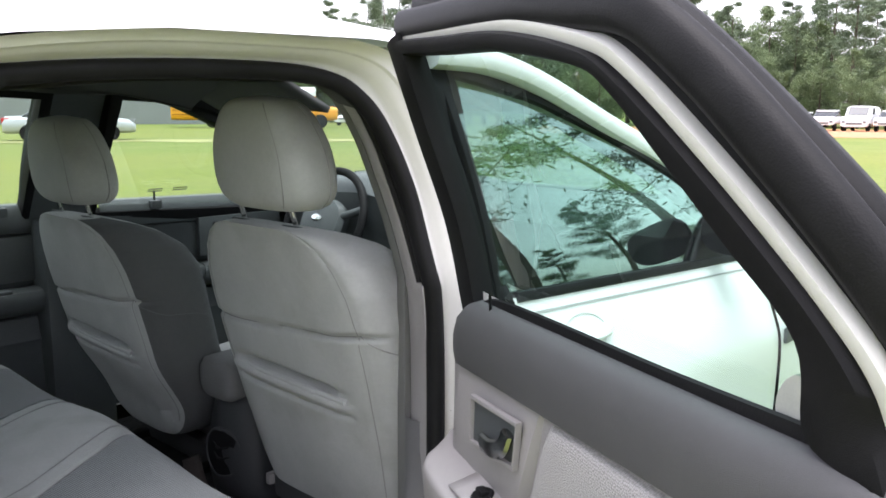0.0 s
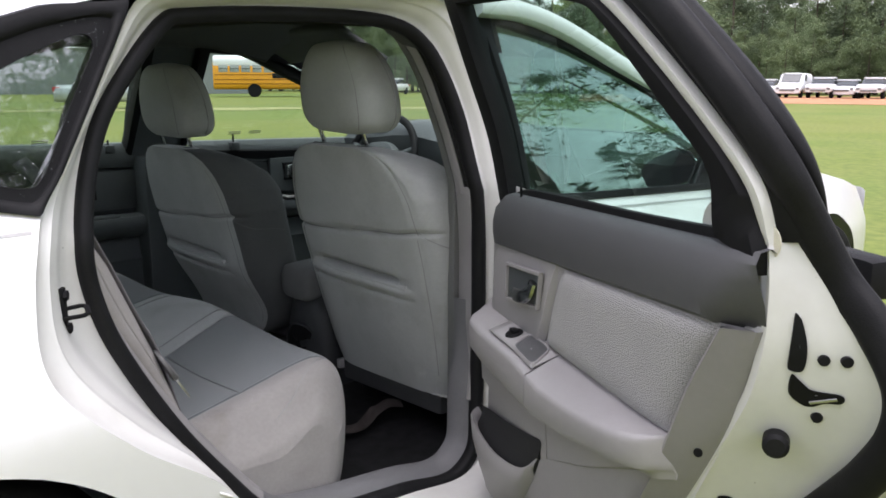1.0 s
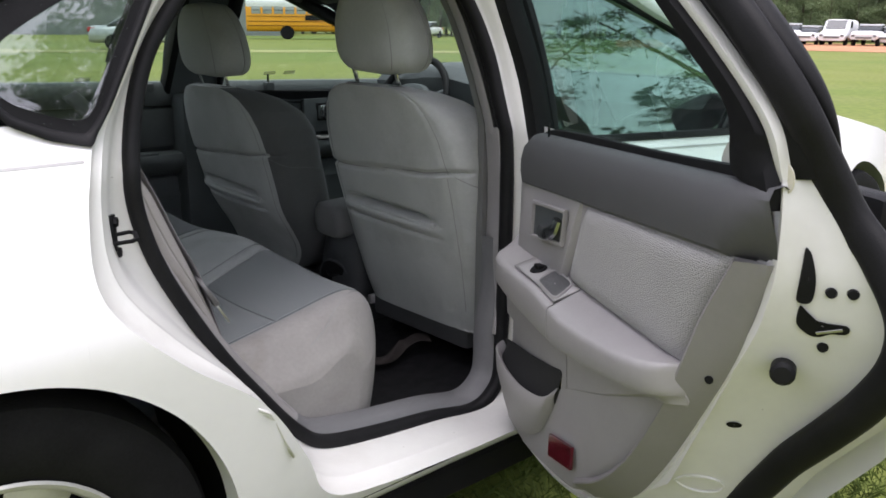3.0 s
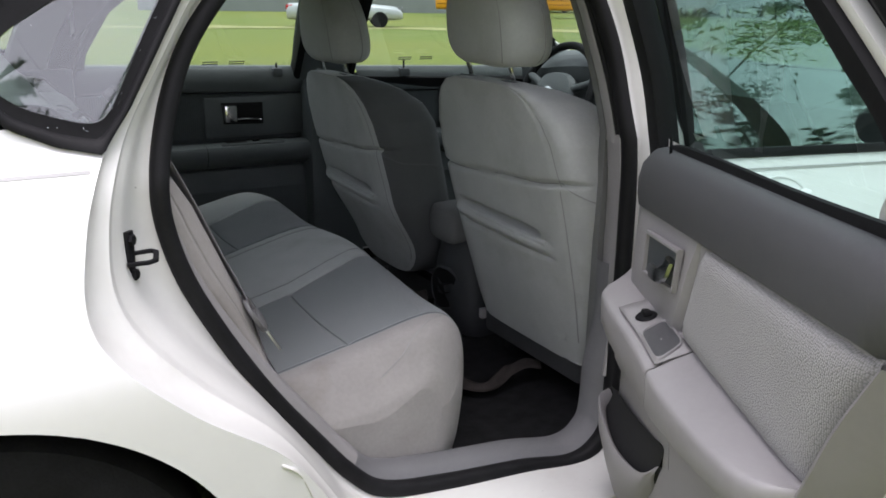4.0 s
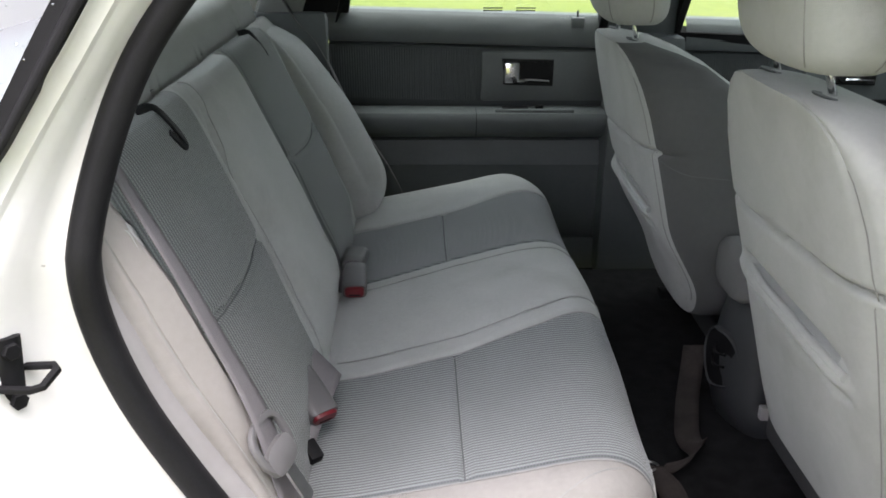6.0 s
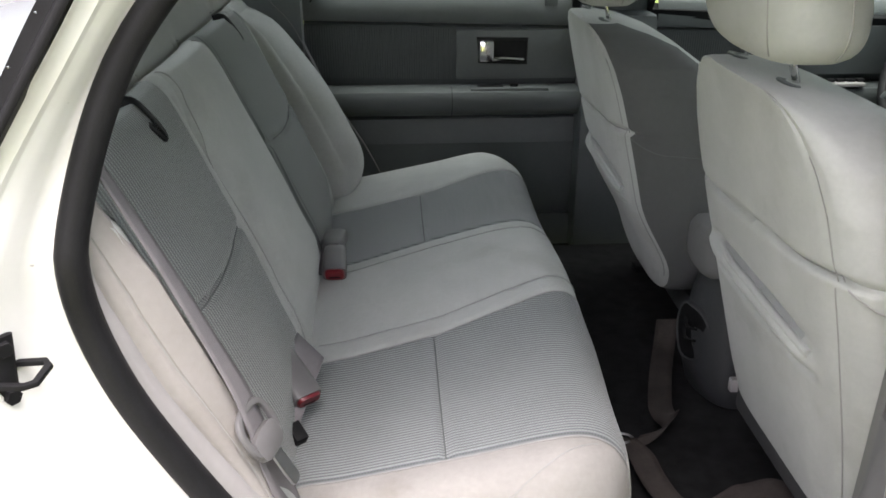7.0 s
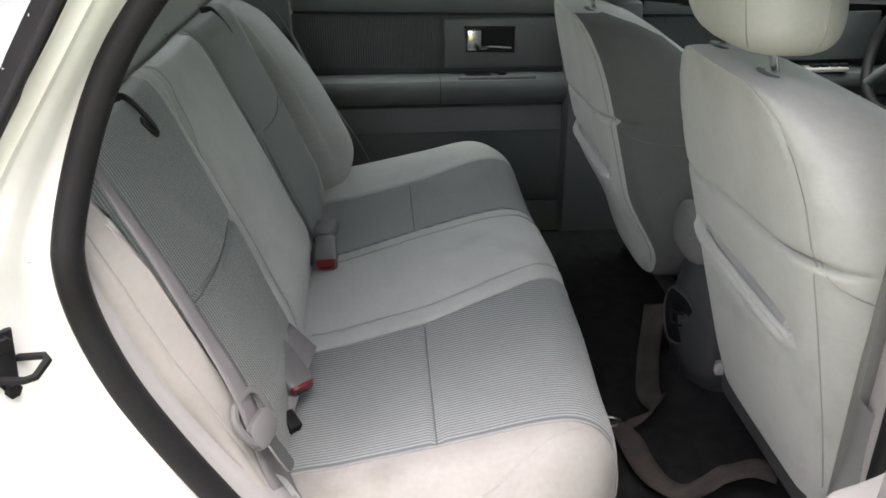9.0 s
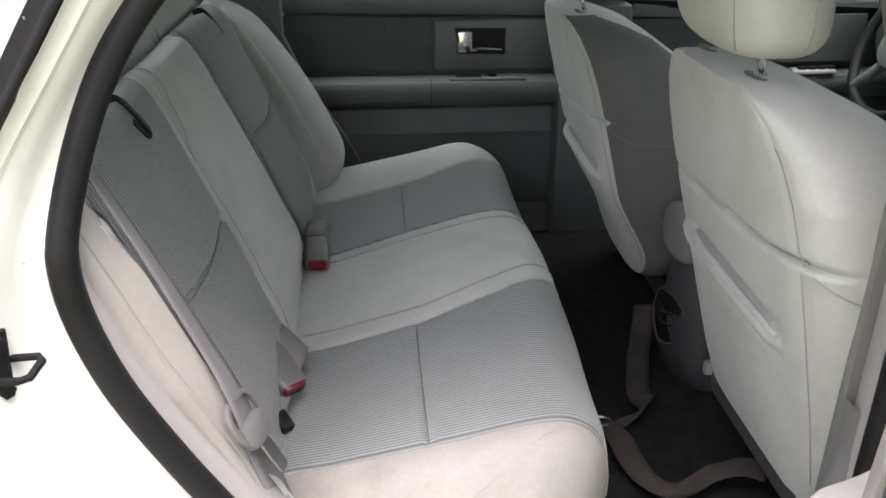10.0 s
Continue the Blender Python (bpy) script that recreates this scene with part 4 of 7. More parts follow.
def cushion_seams(x):
    """Where the two woven inserts begin and end across the cushion, x from its back to its front edge."""
    return (0.402, lerp_table([(0.72, 0.70), (0.92, 0.722), (1.05, 0.765), (1.18, 0.83)], x),
            lerp_table([(0.72, 1.03), (0.92, 1.09), (1.18, 1.135)], x), lerp_table([(0.72, 1.35), (0.94, 1.375), (1.06, 1.42), (1.18, 1.45)], x))


CREF = cushion_seams(0.92)
bm = B()
rows = []
for j in range(NY + 1):
    yr = YA + (YB - YA) * j / NY
    row = []
    for i, p in enumerate(PROFILE):
        x, z = p.x, p.y
        c0, c1, c2, c3 = cushion_seams(x)
        y = lerp_table(list(zip((YA,) + CREF + (YB,), (YA, c0, c1, c2, c3, YB))), yr)
        e = min(y - YA, YB - y)
        r, rc = smooth(0.0, 0.11, e), smooth(0.0, 0.20, e)
        top = smooth(0.42, 0.50, z)
        # soft swell of each seat and the side bolsters
        swell = -0.012 * math.exp(-((y - 0.57) / 0.17) ** 2) - 0.012 * math.exp(-((y - 1.24) / 0.17) ** 2) + 0.010 * math.exp(-((y - MID + 0.03) / 0.12) ** 2)
        front = smooth(1.05, 1.17, x)
        grooves = 0.006 * (seam(y, c0, 0.004) + seam(y, c1, 0.004) + seam(y, c1 + 0.045, 0.003) * 0.5 + seam(y, c2 - 0.045, 0.003) * 0.5 + seam(y, c2, 0.004) + seam(y, c3, 0.004)) * top
        if c0 < y < c1 or c2 < y < c3:
            grooves += 0.007 * seam(x, 0.908, 0.004) * top * (1 - front)
        x2 = x - ((1 - rc) ** 2 * 0.07 + 0.014 * smooth(0.72, 0.42, y)) * smooth(0.95, 1.17, x)
        z2 = z + swell * top - grooves - (1 - r) ** 2 * 0.05 * top
        k = 1 - math.sqrt(max(0.0, 1 - (1 - min(1.0, e / 0.07)) ** 2))
        inward = Vector((0.93 - x2, 0, 0.36 - z2)).normalized() * (0.06 * k)
        row.append(Vector((x2, y, z2)) + inward)
    rows.append(row)
seat_rows = rows
faces = skin(bm, rows, closed=False)
kp = len(PROFILE) - 1
front_end = max(i for i, p in enumerate(PROFILE) if p.y > 0.505)
for n, f in enumerate(faces):
    yr = YA + (YB - YA) * (n // kp + 0.5) / NY
    if (CREF[0] < yr < CREF[1] or CREF[2] < yr < CREF[3]) and n % kp < front_end:
        f.material_index = 1
    elif yr < CREF[0]:
        f.material_index = 2
for row in (rows[0], rows[-1]):
    bm.faces.new([bm.verts.new(p) for p in row]).material_index = 2
part("cushion", bm, [LIGHTCLOTH, INSERT, CUSHIONSIDE], bench, "rear cushion, light cloth with woven inserts and stitched seams")

def back_seams(z):
    h = z - 0.5
    return 0.312, 0.685 + 0.165 * h, 1.10 + 0.06 * h - 0.35 * h * h, 1.37 + 0.48 * h - 1.1 * h * h


REF = back_seams(0.5)
# how far the side bolsters stand proud of the backrest, by height
NEAR_BOLSTER = [(0.42, 0.04), (0.5, 0.05), (0.7, 0.046), (0.8, 0.053), (0.88, 0.053), (0.92, 0.03), (0.95, 0.0)]
FAR_BOLSTER = [(p.x, p.y) for p in spline([Vector(q) for q in ((0.43, 0.0), (0.455, 0.03), (0.485, 0.072), (0.53, 0.094), (0.60, 0.095), (0.70, 0.086), (0.80, 0.066), (0.86, 0.046), (0.89, 0.024), (0.915, 0.0))], 4)]
BACK = spline([Vector(p) for p in ((0.72, 0.42), (0.695, 0.50), (0.655, 0.59), (0.61, 0.70), (0.565, 0.80), (0.523, 0.895), (0.503, 0.925), (0.485, 0.935), (0.474, 0.925), (0.466, 0.95), (0.452, 0.985), (0.43, 1.0), (0.395, 1.0), (0.36, 0.97), (0.35, 0.92))], 16)
bm = B()
rows = []
for j in range(NY + 1):
    yr = YA + (YB - YA) * j / NY
    row = []
    for p in BACK:
        x, z = p.x, p.y
        y = lerp_table(list(zip((YA,) + REF + (YB,), (YA,) + back_seams(z) + (YB,))), yr)
        e = min(y - YA, YB - y)
        up = smooth(0.48, 0.56, z) * smooth(0.47, 0.50, x)
        s1 = max(0, 1 - ((y - 0.58) / 0.19) ** 2) ** 0.5 * 0.020 + max(0, 1 - ((y - 1.27) / 0.175) ** 2) ** 0.5 * 0.026
        s1 += max(0, 1 - ((y - 0.925) / 0.15) ** 2) ** 0.5 * 0.03
        if y < MID:
            bol = lerp_table(NEAR_BOLSTER, z) * (1 - smooth(0.008, 0.12, e))
        else:
            bol = lerp_table(FAR_BOLSTER, z) * max(0.0, 1 - abs((y - 1.535) / 0.105) ** 2.6) ** 0.55
        bol *= smooth(0.46, 0.49, x)
        roll = (1 - smooth(0.0, 0.05, e)) * 0.06 * (0 if y < MID else 1)
        a0, a1, b0, b1 = back_seams(z)
        grooves = 0.011 * (seam(y, a0, 0.005) + seam(y, a1, 0.006) + 0.6 * seam(y, a1 + 0.035, 0.003) + 0.6 * seam(y, b0 - 0.035, 0.003) + seam(y, b0, 0.006) + 1.2 * seam(y, b1, 0.008))
        if y > MID:
            grooves += 0.004 * seam(y, 1.575, 0.003)
        if a0 < y < a1 or b0 < y < b1:
            cy = 0.6 if y < 0.9 else 1.25
            grooves += 0.009 * seam(z, 0.715 + 0.5 * (y - cy) ** 2 * (1 if y < 0.9 else 1), 0.005)
        d = s1 * up + bol - roll - grooves * smooth(0.46, 0.48, x) - 0.006 * (seam(y, 0.42, 0.006) + seam(y, 1.40, 0.006)) * smooth(0.48, 0.46, x)
        hump = 0.0
        row.append(Vector((x + d * 0.92, y, z + d * 0.39 + hump)))
    rows.append(row)
back_rows = rows
faces = skin(bm, rows, closed=False)
kb = len(BACK) - 1
back_top = max(i for i, p in enumerate(BACK) if p.x > 0.478)
for n, f in enumerate(faces):
    yr = YA + (YB - YA) * (n // kb + 0.5) / NY
    if (REF[0] < yr < REF[1] or REF[2] < yr < REF[3]) and n % kb < back_top:
        f.material_index = 1
part("backrest", bm, [LIGHTCLOTH, INSERTBACK], bench, "rear backrest with dark woven inserts and a light centre panel")


# stitched seams: thin piping along the surface of the rear bench
def piping(grid, picks, r=0.0013, lift=0.0008, thread=None):
    bm = B()
    tube(bm, [grid[j][i] + Vector((0.0012, 0, lift)) for j, i in picks], r, 6)
    part("seam", bm, thread or SEAMCLOTH, bench)


def nearest(values, v):
    return min(range(len(values)), key=lambda k: abs(values[k] - v))


back_lo, back_hi = 14, max(i for i, p in enumerate(BACK) if p.x > 0.485)
for which in (lambda z: back_seams(z)[1], lambda z: back_seams(z)[1] + 0.04, lambda z: back_seams(z)[2] - 0.03, lambda z: back_seams(z)[2], lambda z: back_seams(z)[3],
              lambda z: 1.575):
    piping(back_rows, [(nearest([r[i].y for r in back_rows[::1]], which(BACK[i].y)), i) for i in range(back_lo, back_hi, 4)])
HEIGHTS = [p.y for p in BACK[:back_hi]]
for a, b, cy in ((0, 1, 0.57), (2, 3, 1.26)):
    lo, hi = (nearest([r[60].y for r in back_rows], back_seams(0.715)[k]) for k in (a, b))
    pts = []
    for j in range(lo + (hi - lo) // 8, hi - 4, 5):
        z = 0.715 + 0.5 * (back_rows[j][60].y - cy) ** 2
        k = max(i for i, h in enumerate(HEIGHTS) if h <= z)
        f = (z - HEIGHTS[k]) / (HEIGHTS[k + 1] - HEIGHTS[k])
        pts.append(back_rows[j][k].lerp(back_rows[j][k + 1], f) + Vector((0.001, 0, 0)))
    bm = B()
    tube(bm, pts, 0.0013, 6)
    part("seam", bm, SEAMDARK, bench)
seat_lo, seat_hi = 40, nearest([-abs(p.y - 0.40) if p.x > 1.1 else -9 for p in PROFILE], 0.0)
for which in (lambda x: cushion_seams(x)[0], lambda x: cushion_seams(x)[1], lambda x: cushion_seams(x)[1] + 0.045, lambda x: cushion_seams(x)[2] - 0.045, lambda x: cushion_seams(x)[2], lambda x: cushion_seams(x)[3]):
    piping(seat_rows, [(nearest([r[i].y for r in seat_rows], which(PROFILE[i].x)), i) for i in range(seat_lo, seat_hi, 4)], 0.0011, 0.0028)
for a, b in ((0, 1), (2, 3)):
    i = nearest([p.x for p in PROFILE[:100]], 0.908)
    lo, hi = (nearest([r[i].y for r in seat_rows], cushion_seams(0.917)[k]) for k in (a, b))
    piping(seat_rows, [(j, i) for j in range(lo, hi, 6)], thread=SEAMDARK)

# stitched seam round the cushion's near front corner
corner = []
for k in range(9):
    i = nearest([p.x if p.y > 0.505 else -9 for p in PROFILE], 1.150 - 0.22 * k / 8)
    corner.append(seat_rows[nearest([r[i].y for r in seat_rows], YA + 0.030 + 0.085 * (1 - k / 8) ** 1.4)][i] + Vector((0, -0.0006, 0.0004)))
bm = B()
tube(bm, spline(corner, 6), 0.0011, 6)
part("seam", bm, SEAMCLOTH, bench)

# light cloth side of the backrest, from the bolster's crest to the trim by the door seal
CREST = [(0.50, 0.742), (0.55, 0.722), (0.62, 0.701), (0.69, 0.677), (0.76, 0.648), (0.846, 0.612), (0.91, 0.574), (0.95, 0.552)]
TUCK = [(0.48, 0.738), (0.539, 0.713), (0.622, 0.675), (0.678, 0.639), (0.746, 0.595), (0.809, 0.567), (0.854, 0.556), (0.906, 0.548), (0.94, 0.544)]


def side_point(u, v):
    """u down the seat, v from the crest to the tuck."""
    zc, zt = 0.95 - 0.45 * u, 0.935 - 0.45 * u
    a, b = Vector((lerp_table(CREST, zc), 0.292, zc)), Vector((lerp_table(TUCK, zt), 0.258, zt))
    p = a.lerp(b, v)
    p.y -= 0.014 * math.sin(math.pi * v) ** 0.8 - 0.003 * math.exp(-((v - 0.45) / 0.03) ** 2)
    return p


bm = B()
sheet(bm, 60, 40, lambda u, v: side_point(u, v) if v > 0 else side_point(u, 0) + Vector((-0.006, 0.012, 0)))
part("side_panel", bm, SIDEBEIGE, bench, "light grey cloth side of the backrest")
for v in (0.45,):
    bm = B()
    tube(bm, [side_point(k / 40, v) for k in range(41)], 0.0010, 6)
    part("seam", bm, SEAMCLOTH, bench)

# pull loops at the top of the backrest
for y in (0.60, 1.25):
    bm = B()
    sweep(bm, spline([(0.500, y - 0.012, 0.945), (0.520, y, 0.945), (0.545, y + 0.014, 0.905), (0.548, y + 0.010, 0.893), (0.535, y - 0.004, 0.915)], 6), round_profile(0.012, 0.005, 8), (1, 0, 0.4))
    part("release_loop", bm, TRIMBLACK, bench, "black cloth release loop")


SIDETRIM = material("side_trim_plastic", (0.25, 0.24, 0.24), 0.55, vary=0.08, scale=9, grain=0.3, grain_scale=1100)
# grey plastic trim between the seal and the bench side
bm = B()
rows = []
for q, nx in zip(inner[17 * 6:22 * 6 + 2], inner[17 * 6 + 1:22 * 6 + 3]):
    t = (nx - q).normalized()
    s = Vector((t.z, 0, -t.x))
    if s.dot(Vector((1.0, 0, 0.75)) - q) < 0:
        s = -s
    w = lerp_table([(0.30, 0.8), (0.6, 0.75), (0.8, 0.55), (0.87, 0.2)], q.z)
    rows.append([q + s * a * w + Vector((0, b, 0)) for a, b in ((0.004, 0.002), (0.014, 0.008), (0.026, 0.012), (0.036, 0.02), (0.040, 0.035), (0.040, 0.06))])
skin(bm, rows, closed=False)
part("side_trim", bm, SIDETRIM, cabin, "grey plastic trim beside the bench")
# ---- the open rear door: local x from the hinge to the latch, y outwards, z up ----
door = thing("rear_door", "open white rear door with grey trim panel, armrest and dark upper rail", "car door", pose(1.3235, 0.0962, 0, 0, 0, -116.84))


def lean(z):
    return 0.03 - max(0, z - 0.92) * 0.27


# shell: inner edge, latch face, outer skin
SH_IN = [(0.0, 0.225), (0.19, 0.235), (0.36, 0.285), (0.485, 0.375), (0.57, 0.46), (0.62, 0.53), (0.655, 0.60), (0.69, 0.66), (0.722, 0.715), (0.752, 0.77), (0.770, 0.83), (0.778, 0.885), (0.778, 0.935), (0.768, 0.975), (0.745, 1.025), (0.712, 1.062)]
SH_OUT = [(-0.03, 0.185), (0.20, 0.185), (0.45, 0.205), (0.60, 0.27), (0.66, 0.40), (0.715, 0.50), (0.765, 0.565), (0.825, 0.635), (0.88, 0.70), (0.905, 0.77), (0.90, 0.83), (0.855, 0.885), (0.815, 0.935), (0.797, 0.985), (0.780, 1.035), (0.748, 1.078)]
si, so = spline([Vector(p) for p in SH_IN], 8), spline([Vector(p) for p in SH_OUT], 8)


def inset(z):
    return 0.010 * smooth(0.95, 0.99, z) - 0.27 * max(0.0, z - 0.99)


def outer_face(z):
    return lerp_table([(0.22, 0.11), (0.35, 0.155), (0.66, 0.17), (0.74, 0.155), (0.82, 0.128), (0.90, 0.09), (0.95, 0.062), (1.0, 0.045), (1.1, 0.035)], z)


bm = B()
rows = []
for f, g in ((0, 0.02), (0.02, 0.0), (0.10, 0.0), (0.20, 0.18), (0.45, 0.42), (0.72, 0.62), (0.80, 0.64), (0.86, 0.80), (0.97, 0.97), (1.0, 1.0)):
    rows.append([Vector((a.x + (b.x - a.x) * f, outer_face(b.y) * g + 0.012 + inset(b.y), a.y + (b.y - a.y) * f)) for a, b in zip(si, so)])
skin(bm, rows, closed=False)
# front closing edge
sheet(bm, 10, 4, lambda u, v: Vector((-0.02, 0.03 + 0.08 * v, 0.24 + 0.60 * u)))
part("shell", bm, JAMB, door, "white painted door edge with latch holes")
bm = B()
sheet(bm, 30, 30, lambda u, v: (lambda z, x1: Vector((-0.03 + (x1 + 0.03) * u, outer_face(z) + 0.004 + 0.012 * math.sin(math.pi * u), z)))(
    0.19 + (0.685 + 0.03 * u) * v, lerp_table([(0.24, 0.45), (0.28, 0.60), (0.40, 0.66), (0.53, 0.74), (0.645, 0.83), (0.745, 0.885), (0.85, 0.89), (0.965, 0.84)], 0.24 + 0.71 * v)))
part("outer_skin", bm, PAINT, door)
bm = B()
sheet(bm, 2, 20, lambda u, v: Vector((-0.02 + 0.8 * u, 0.012, 0.26 + 0.66 * v)) if v < 0 else Vector((lerp_table([(0.245, 0.02), (0.92, -0.01)], 0.25 + 0.68 * v) + (lerp_table([(0.245, 0.20), (0.295, 0.375), (0.45, 0.585), (0.69, 0.725), (0.86, 0.79), (0.945, 0.77)], 0.25 + 0.68 * v)) * u, 0.014, 0.25 + 0.68 * v)))
part("inner_sheet", bm, JAMB, door)

# latch hardware on the shut face
ROWS_F = ((0, 0.02), (0.02, 0.0), (0.10, 0.0), (0.20, 0.18), (0.45, 0.42), (0.72, 0.62), (0.80, 0.64), (0.86, 0.80), (0.97, 0.97), (1.0, 1.0))


def shut_face(z, f, lift=0.0):
    pts = [(a.y + (b.y - a.y) * f, a.x + (b.x - a.x) * f, b.y) for a, b in list(zip(si, so))[24:]]
    x, zb = lerp_table([(q[0], q[1]) for q in pts], z), lerp_table([(q[0], q[2]) for q in pts], z)
    return Vector((x + lift * 0.85, outer_face(zb) * lerp_table(ROWS_F, f) + 0.012 + inset(zb) - lift * 0.5, z))


for z, f, r in ((0.829, 0.42, 0.0065), (0.832, 0.57, 0.0065), (0.755, 0.42, 0.0065)):
    bm = B()
    disc(bm, shut_face(z, f, -0.006), r, (0.85, -0.5, 0), 0.010, 16)
    part("latch_bolt", bm, TRIMBLACK, door, "dark latch bolt")
def cutout(name, outline, lab):
    """A dark opening in the shut face, with a thin raised lip."""
    loop = spline([Vector(p) for p in outline], 5, True)
    bm = B()
    mid = sum(loop, Vector((0, 0))) / len(loop)
    skin(bm, [[shut_face(mid.x + (p.x - mid.x) * k, mid.y + (p.y - mid.y) * k, lift) for p in loop] for k, lift in ((1.03, 0.0005), (1.0, 0.0035), (0.7, 0.0035), (0.4, 0.0035), (0.05, 0.0035))])
    part(name, bm, TRIMBLACK, door, lab, smooth=False)


cutout("latch_slot", [(0.876, 0.270), (0.875, 0.305), (0.868, 0.322), (0.845, 0.326), (0.820, 0.310), (0.811, 0.285), (0.811, 0.228), (0.820, 0.212), (0.848, 0.228)], "black latch slot")
cutout("latch_mouth", [(0.805, 0.245), (0.800, 0.29), (0.791, 0.34), (0.789, 0.42), (0.790, 0.52), (0.785, 0.545), (0.779, 0.52), (0.776, 0.44), (0.769, 0.38), (0.770, 0.32), (0.782, 0.25)], "black latch mouth")
bm = B()
sweep(bm, [shut_face(0.774, 0.36, 0.005), shut_face(0.779, 0.42, 0.005), shut_face(0.785, 0.50, 0.005)], round_profile(0.004, 0.003, 6), (0.85, -0.5, 0))
part("latch_claw", bm, STEEL, door, "steel latch claw")
bm = B()
disc(bm, shut_face(0.712, 0.29, -0.004), 0.0155, (0.75, -0.65, 0.0), 0.032, 20, 0.3)
part("bump_stop", bm, RUBBER, door, "black rubber bump stop")

bm = B()
hole = [shut_face(0.592 + 0.006 * math.sin(a), 0.27 + 0.05 * math.cos(a), 0.002) for a in (2 * math.pi * k / 20 for k in range(20))]
mid = sum(hole, Vector()) / len(hole)
skin(bm, [[mid + (q - mid) * k for q in hole] for k in (1.0, 0.6, 0.05)])
part("drain_hole", bm, TRIMBLACK, door, "dark oval hole in the door edge", smooth=False)
bm = B()
cap = [shut_face(0.455 + 0.018 * math.sin(a), 0.34 + 0.17 * math.cos(a), 0.002) for a in (2 * math.pi * k / 28 for k in range(28))]
sweep(bm, cap, round_profile(0.004, 0.004, 6), (0.7, -0.7, 0), True)
part("edge_grommet", bm, JAMB, door, "white round grommet in the door edge")

# weather seal round the door
seal_path = spline([(0.20, 0.085, 0.245), (0.42, 0.09, 0.262), (0.575, 0.105, 0.32), (0.645, 0.11, 0.43), (0.701, 0.109, 0.508), (0.74, 0.108, 0.56), (0.80, 0.107, 0.628), (0.856, 0.106, 0.696), (0.892, 0.106, 0.76), (0.896, 0.101, 0.816),
                    (0.86, 0.092, 0.872), (0.818, 0.079, 0.916), (0.798, 0.054, 0.971), (0.780, 0.019, 1.039), (0.735, -0.007, 1.106), (0.67, -0.026, 1.172), (0.605, -0.042, 1.23), (0.53, -0.055, 1.278), (0.44, -0.060, 1.292), (0.30, -0.066, 1.306), (-0.06, -0.072, 1.316)], 8)
bm = B()
sweep(bm, seal_path, round_profile(0.046, 0.034, 14, 2.2), (0.35, -1, 0))
part("weather_seal", bm, RUBBER, door, "thick black rubber weather seal")

# window frame: black inner trim, white strip, black outer band
FR = [(0.772, 0.955), (0.762, 1.015), (0.716, 1.072), (0.628, 1.153), (0.522, 1.236), (0.452, 1.263), (0.30, 1.288), (0.1, 1.296), (-0.06, 1.302)]
fr = spline([Vector((x, lean(z), z)) for x, z in FR], 8)
NRM = Vector((0, -1, -0.27))


def shifted(path, d, h=0.0):
    out = []
    for i, q in enumerate(path):
        a, b = path[max(0, i - 1)], path[min(len(path) - 1, i + 1)]
        s = (b - a).normalized().cross(NRM.normalized())
        out.append(q + s * d + NRM.normalized() * h)
    return out


probe = shifted(fr, 0.02)
SGN = 1 if (probe[20] - Vector((0.3, 0, 1.05))).length < (fr[20] - Vector((0.3, 0, 1.05))).length else -1
bm = B()
sweep(bm, shifted(fr, 0.0), round_profile(0.016, 0.02, 8, 4), NRM)
part("frame_strip", bm, JAMB, door, "white painted window frame edge")
GLASS_EDGE = [(0.766, 0.920), (0.757, 0.938), (0.696, 0.952), (0.690, 1.032), (0.622, 1.099), (0.565, 1.155), (0.508, 1.209), (0.455, 1.235), (0.282, 1.259), (0.1, 1.266), (-0.055, 1.272)]
TRIM_EDGE = [(0.776, 0.918), (0.777, 0.945), (0.764, 0.985), (0.752, 1.015), (0.708, 1.069), (0.617, 1.150), (0.514, 1.228), (0.446, 1.256), (0.294, 1.281), (0.1, 1.289), (-0.058, 1.295)]
ge, te = (spline([Vector((x, lean(z) - 0.012 * smooth(0.99, 0.94, z), z)) for x, z in edge], 6) for edge in (GLASS_EDGE, TRIM_EDGE))
bm = B()
skin(bm, [[g.lerp(e, k) + Vector((0, d, 0)) for g, e in zip(ge, te)] for k, d in ((0.0, 0.012), (0.0, -0.010), (0.12, -0.018), (0.5, -0.020), (0.88, -0.018), (1.0, -0.010), (1.0, 0.012))], closed=False)
part("frame_trim", bm, TRIMBLACK, door, "black window frame trim")
bm = B()
so2 = shifted(fr, -SGN * 0.006)
skin(bm, [[p + Vector((0, 0.004, 0)) for p in so2], [p + Vector((0, 0.012, 0)) for p in shifted(fr, -SGN * 0.02)], [p + Vector((0, 0.03, 0)) for p in shifted(fr, -SGN * 0.036)]], closed=False)
band = shifted(fr, -SGN * 0.034, -0.04)
bn = Vector((0.4, -1, -0.1)).normalized()
rows = []
for i, q in enumerate(band):
    t = (band[min(i + 1, len(band) - 1)] - band[max(i - 1, 0)]).normalized()
    k = smooth(-2, 20, i)
    rows.append([q + t.cross(bn).normalized() * a * k + bn * (b * k - 0.02 * (1 - k)) for a, b in round_profile(0.034, 0.04, 12, 2.6)])
skin(bm, rows, caps=True)
part("frame_band", bm, TRIMBLACK, door)
bm = B()
front_edge = spline([Vector((0.025, 0.02, 0.90)), Vector((0.0, lean(1.03), 1.03)), Vector((-0.035, lean(1.17), 1.17)), Vector((-0.065, lean(1.30), 1.30))], 8)
sweep(bm, front_edge, round_profile(0.07, 0.04, 8, 4), NRM)
part("front_frame", bm, TRIMBLACK, door, "black front window frame")
bm = B()
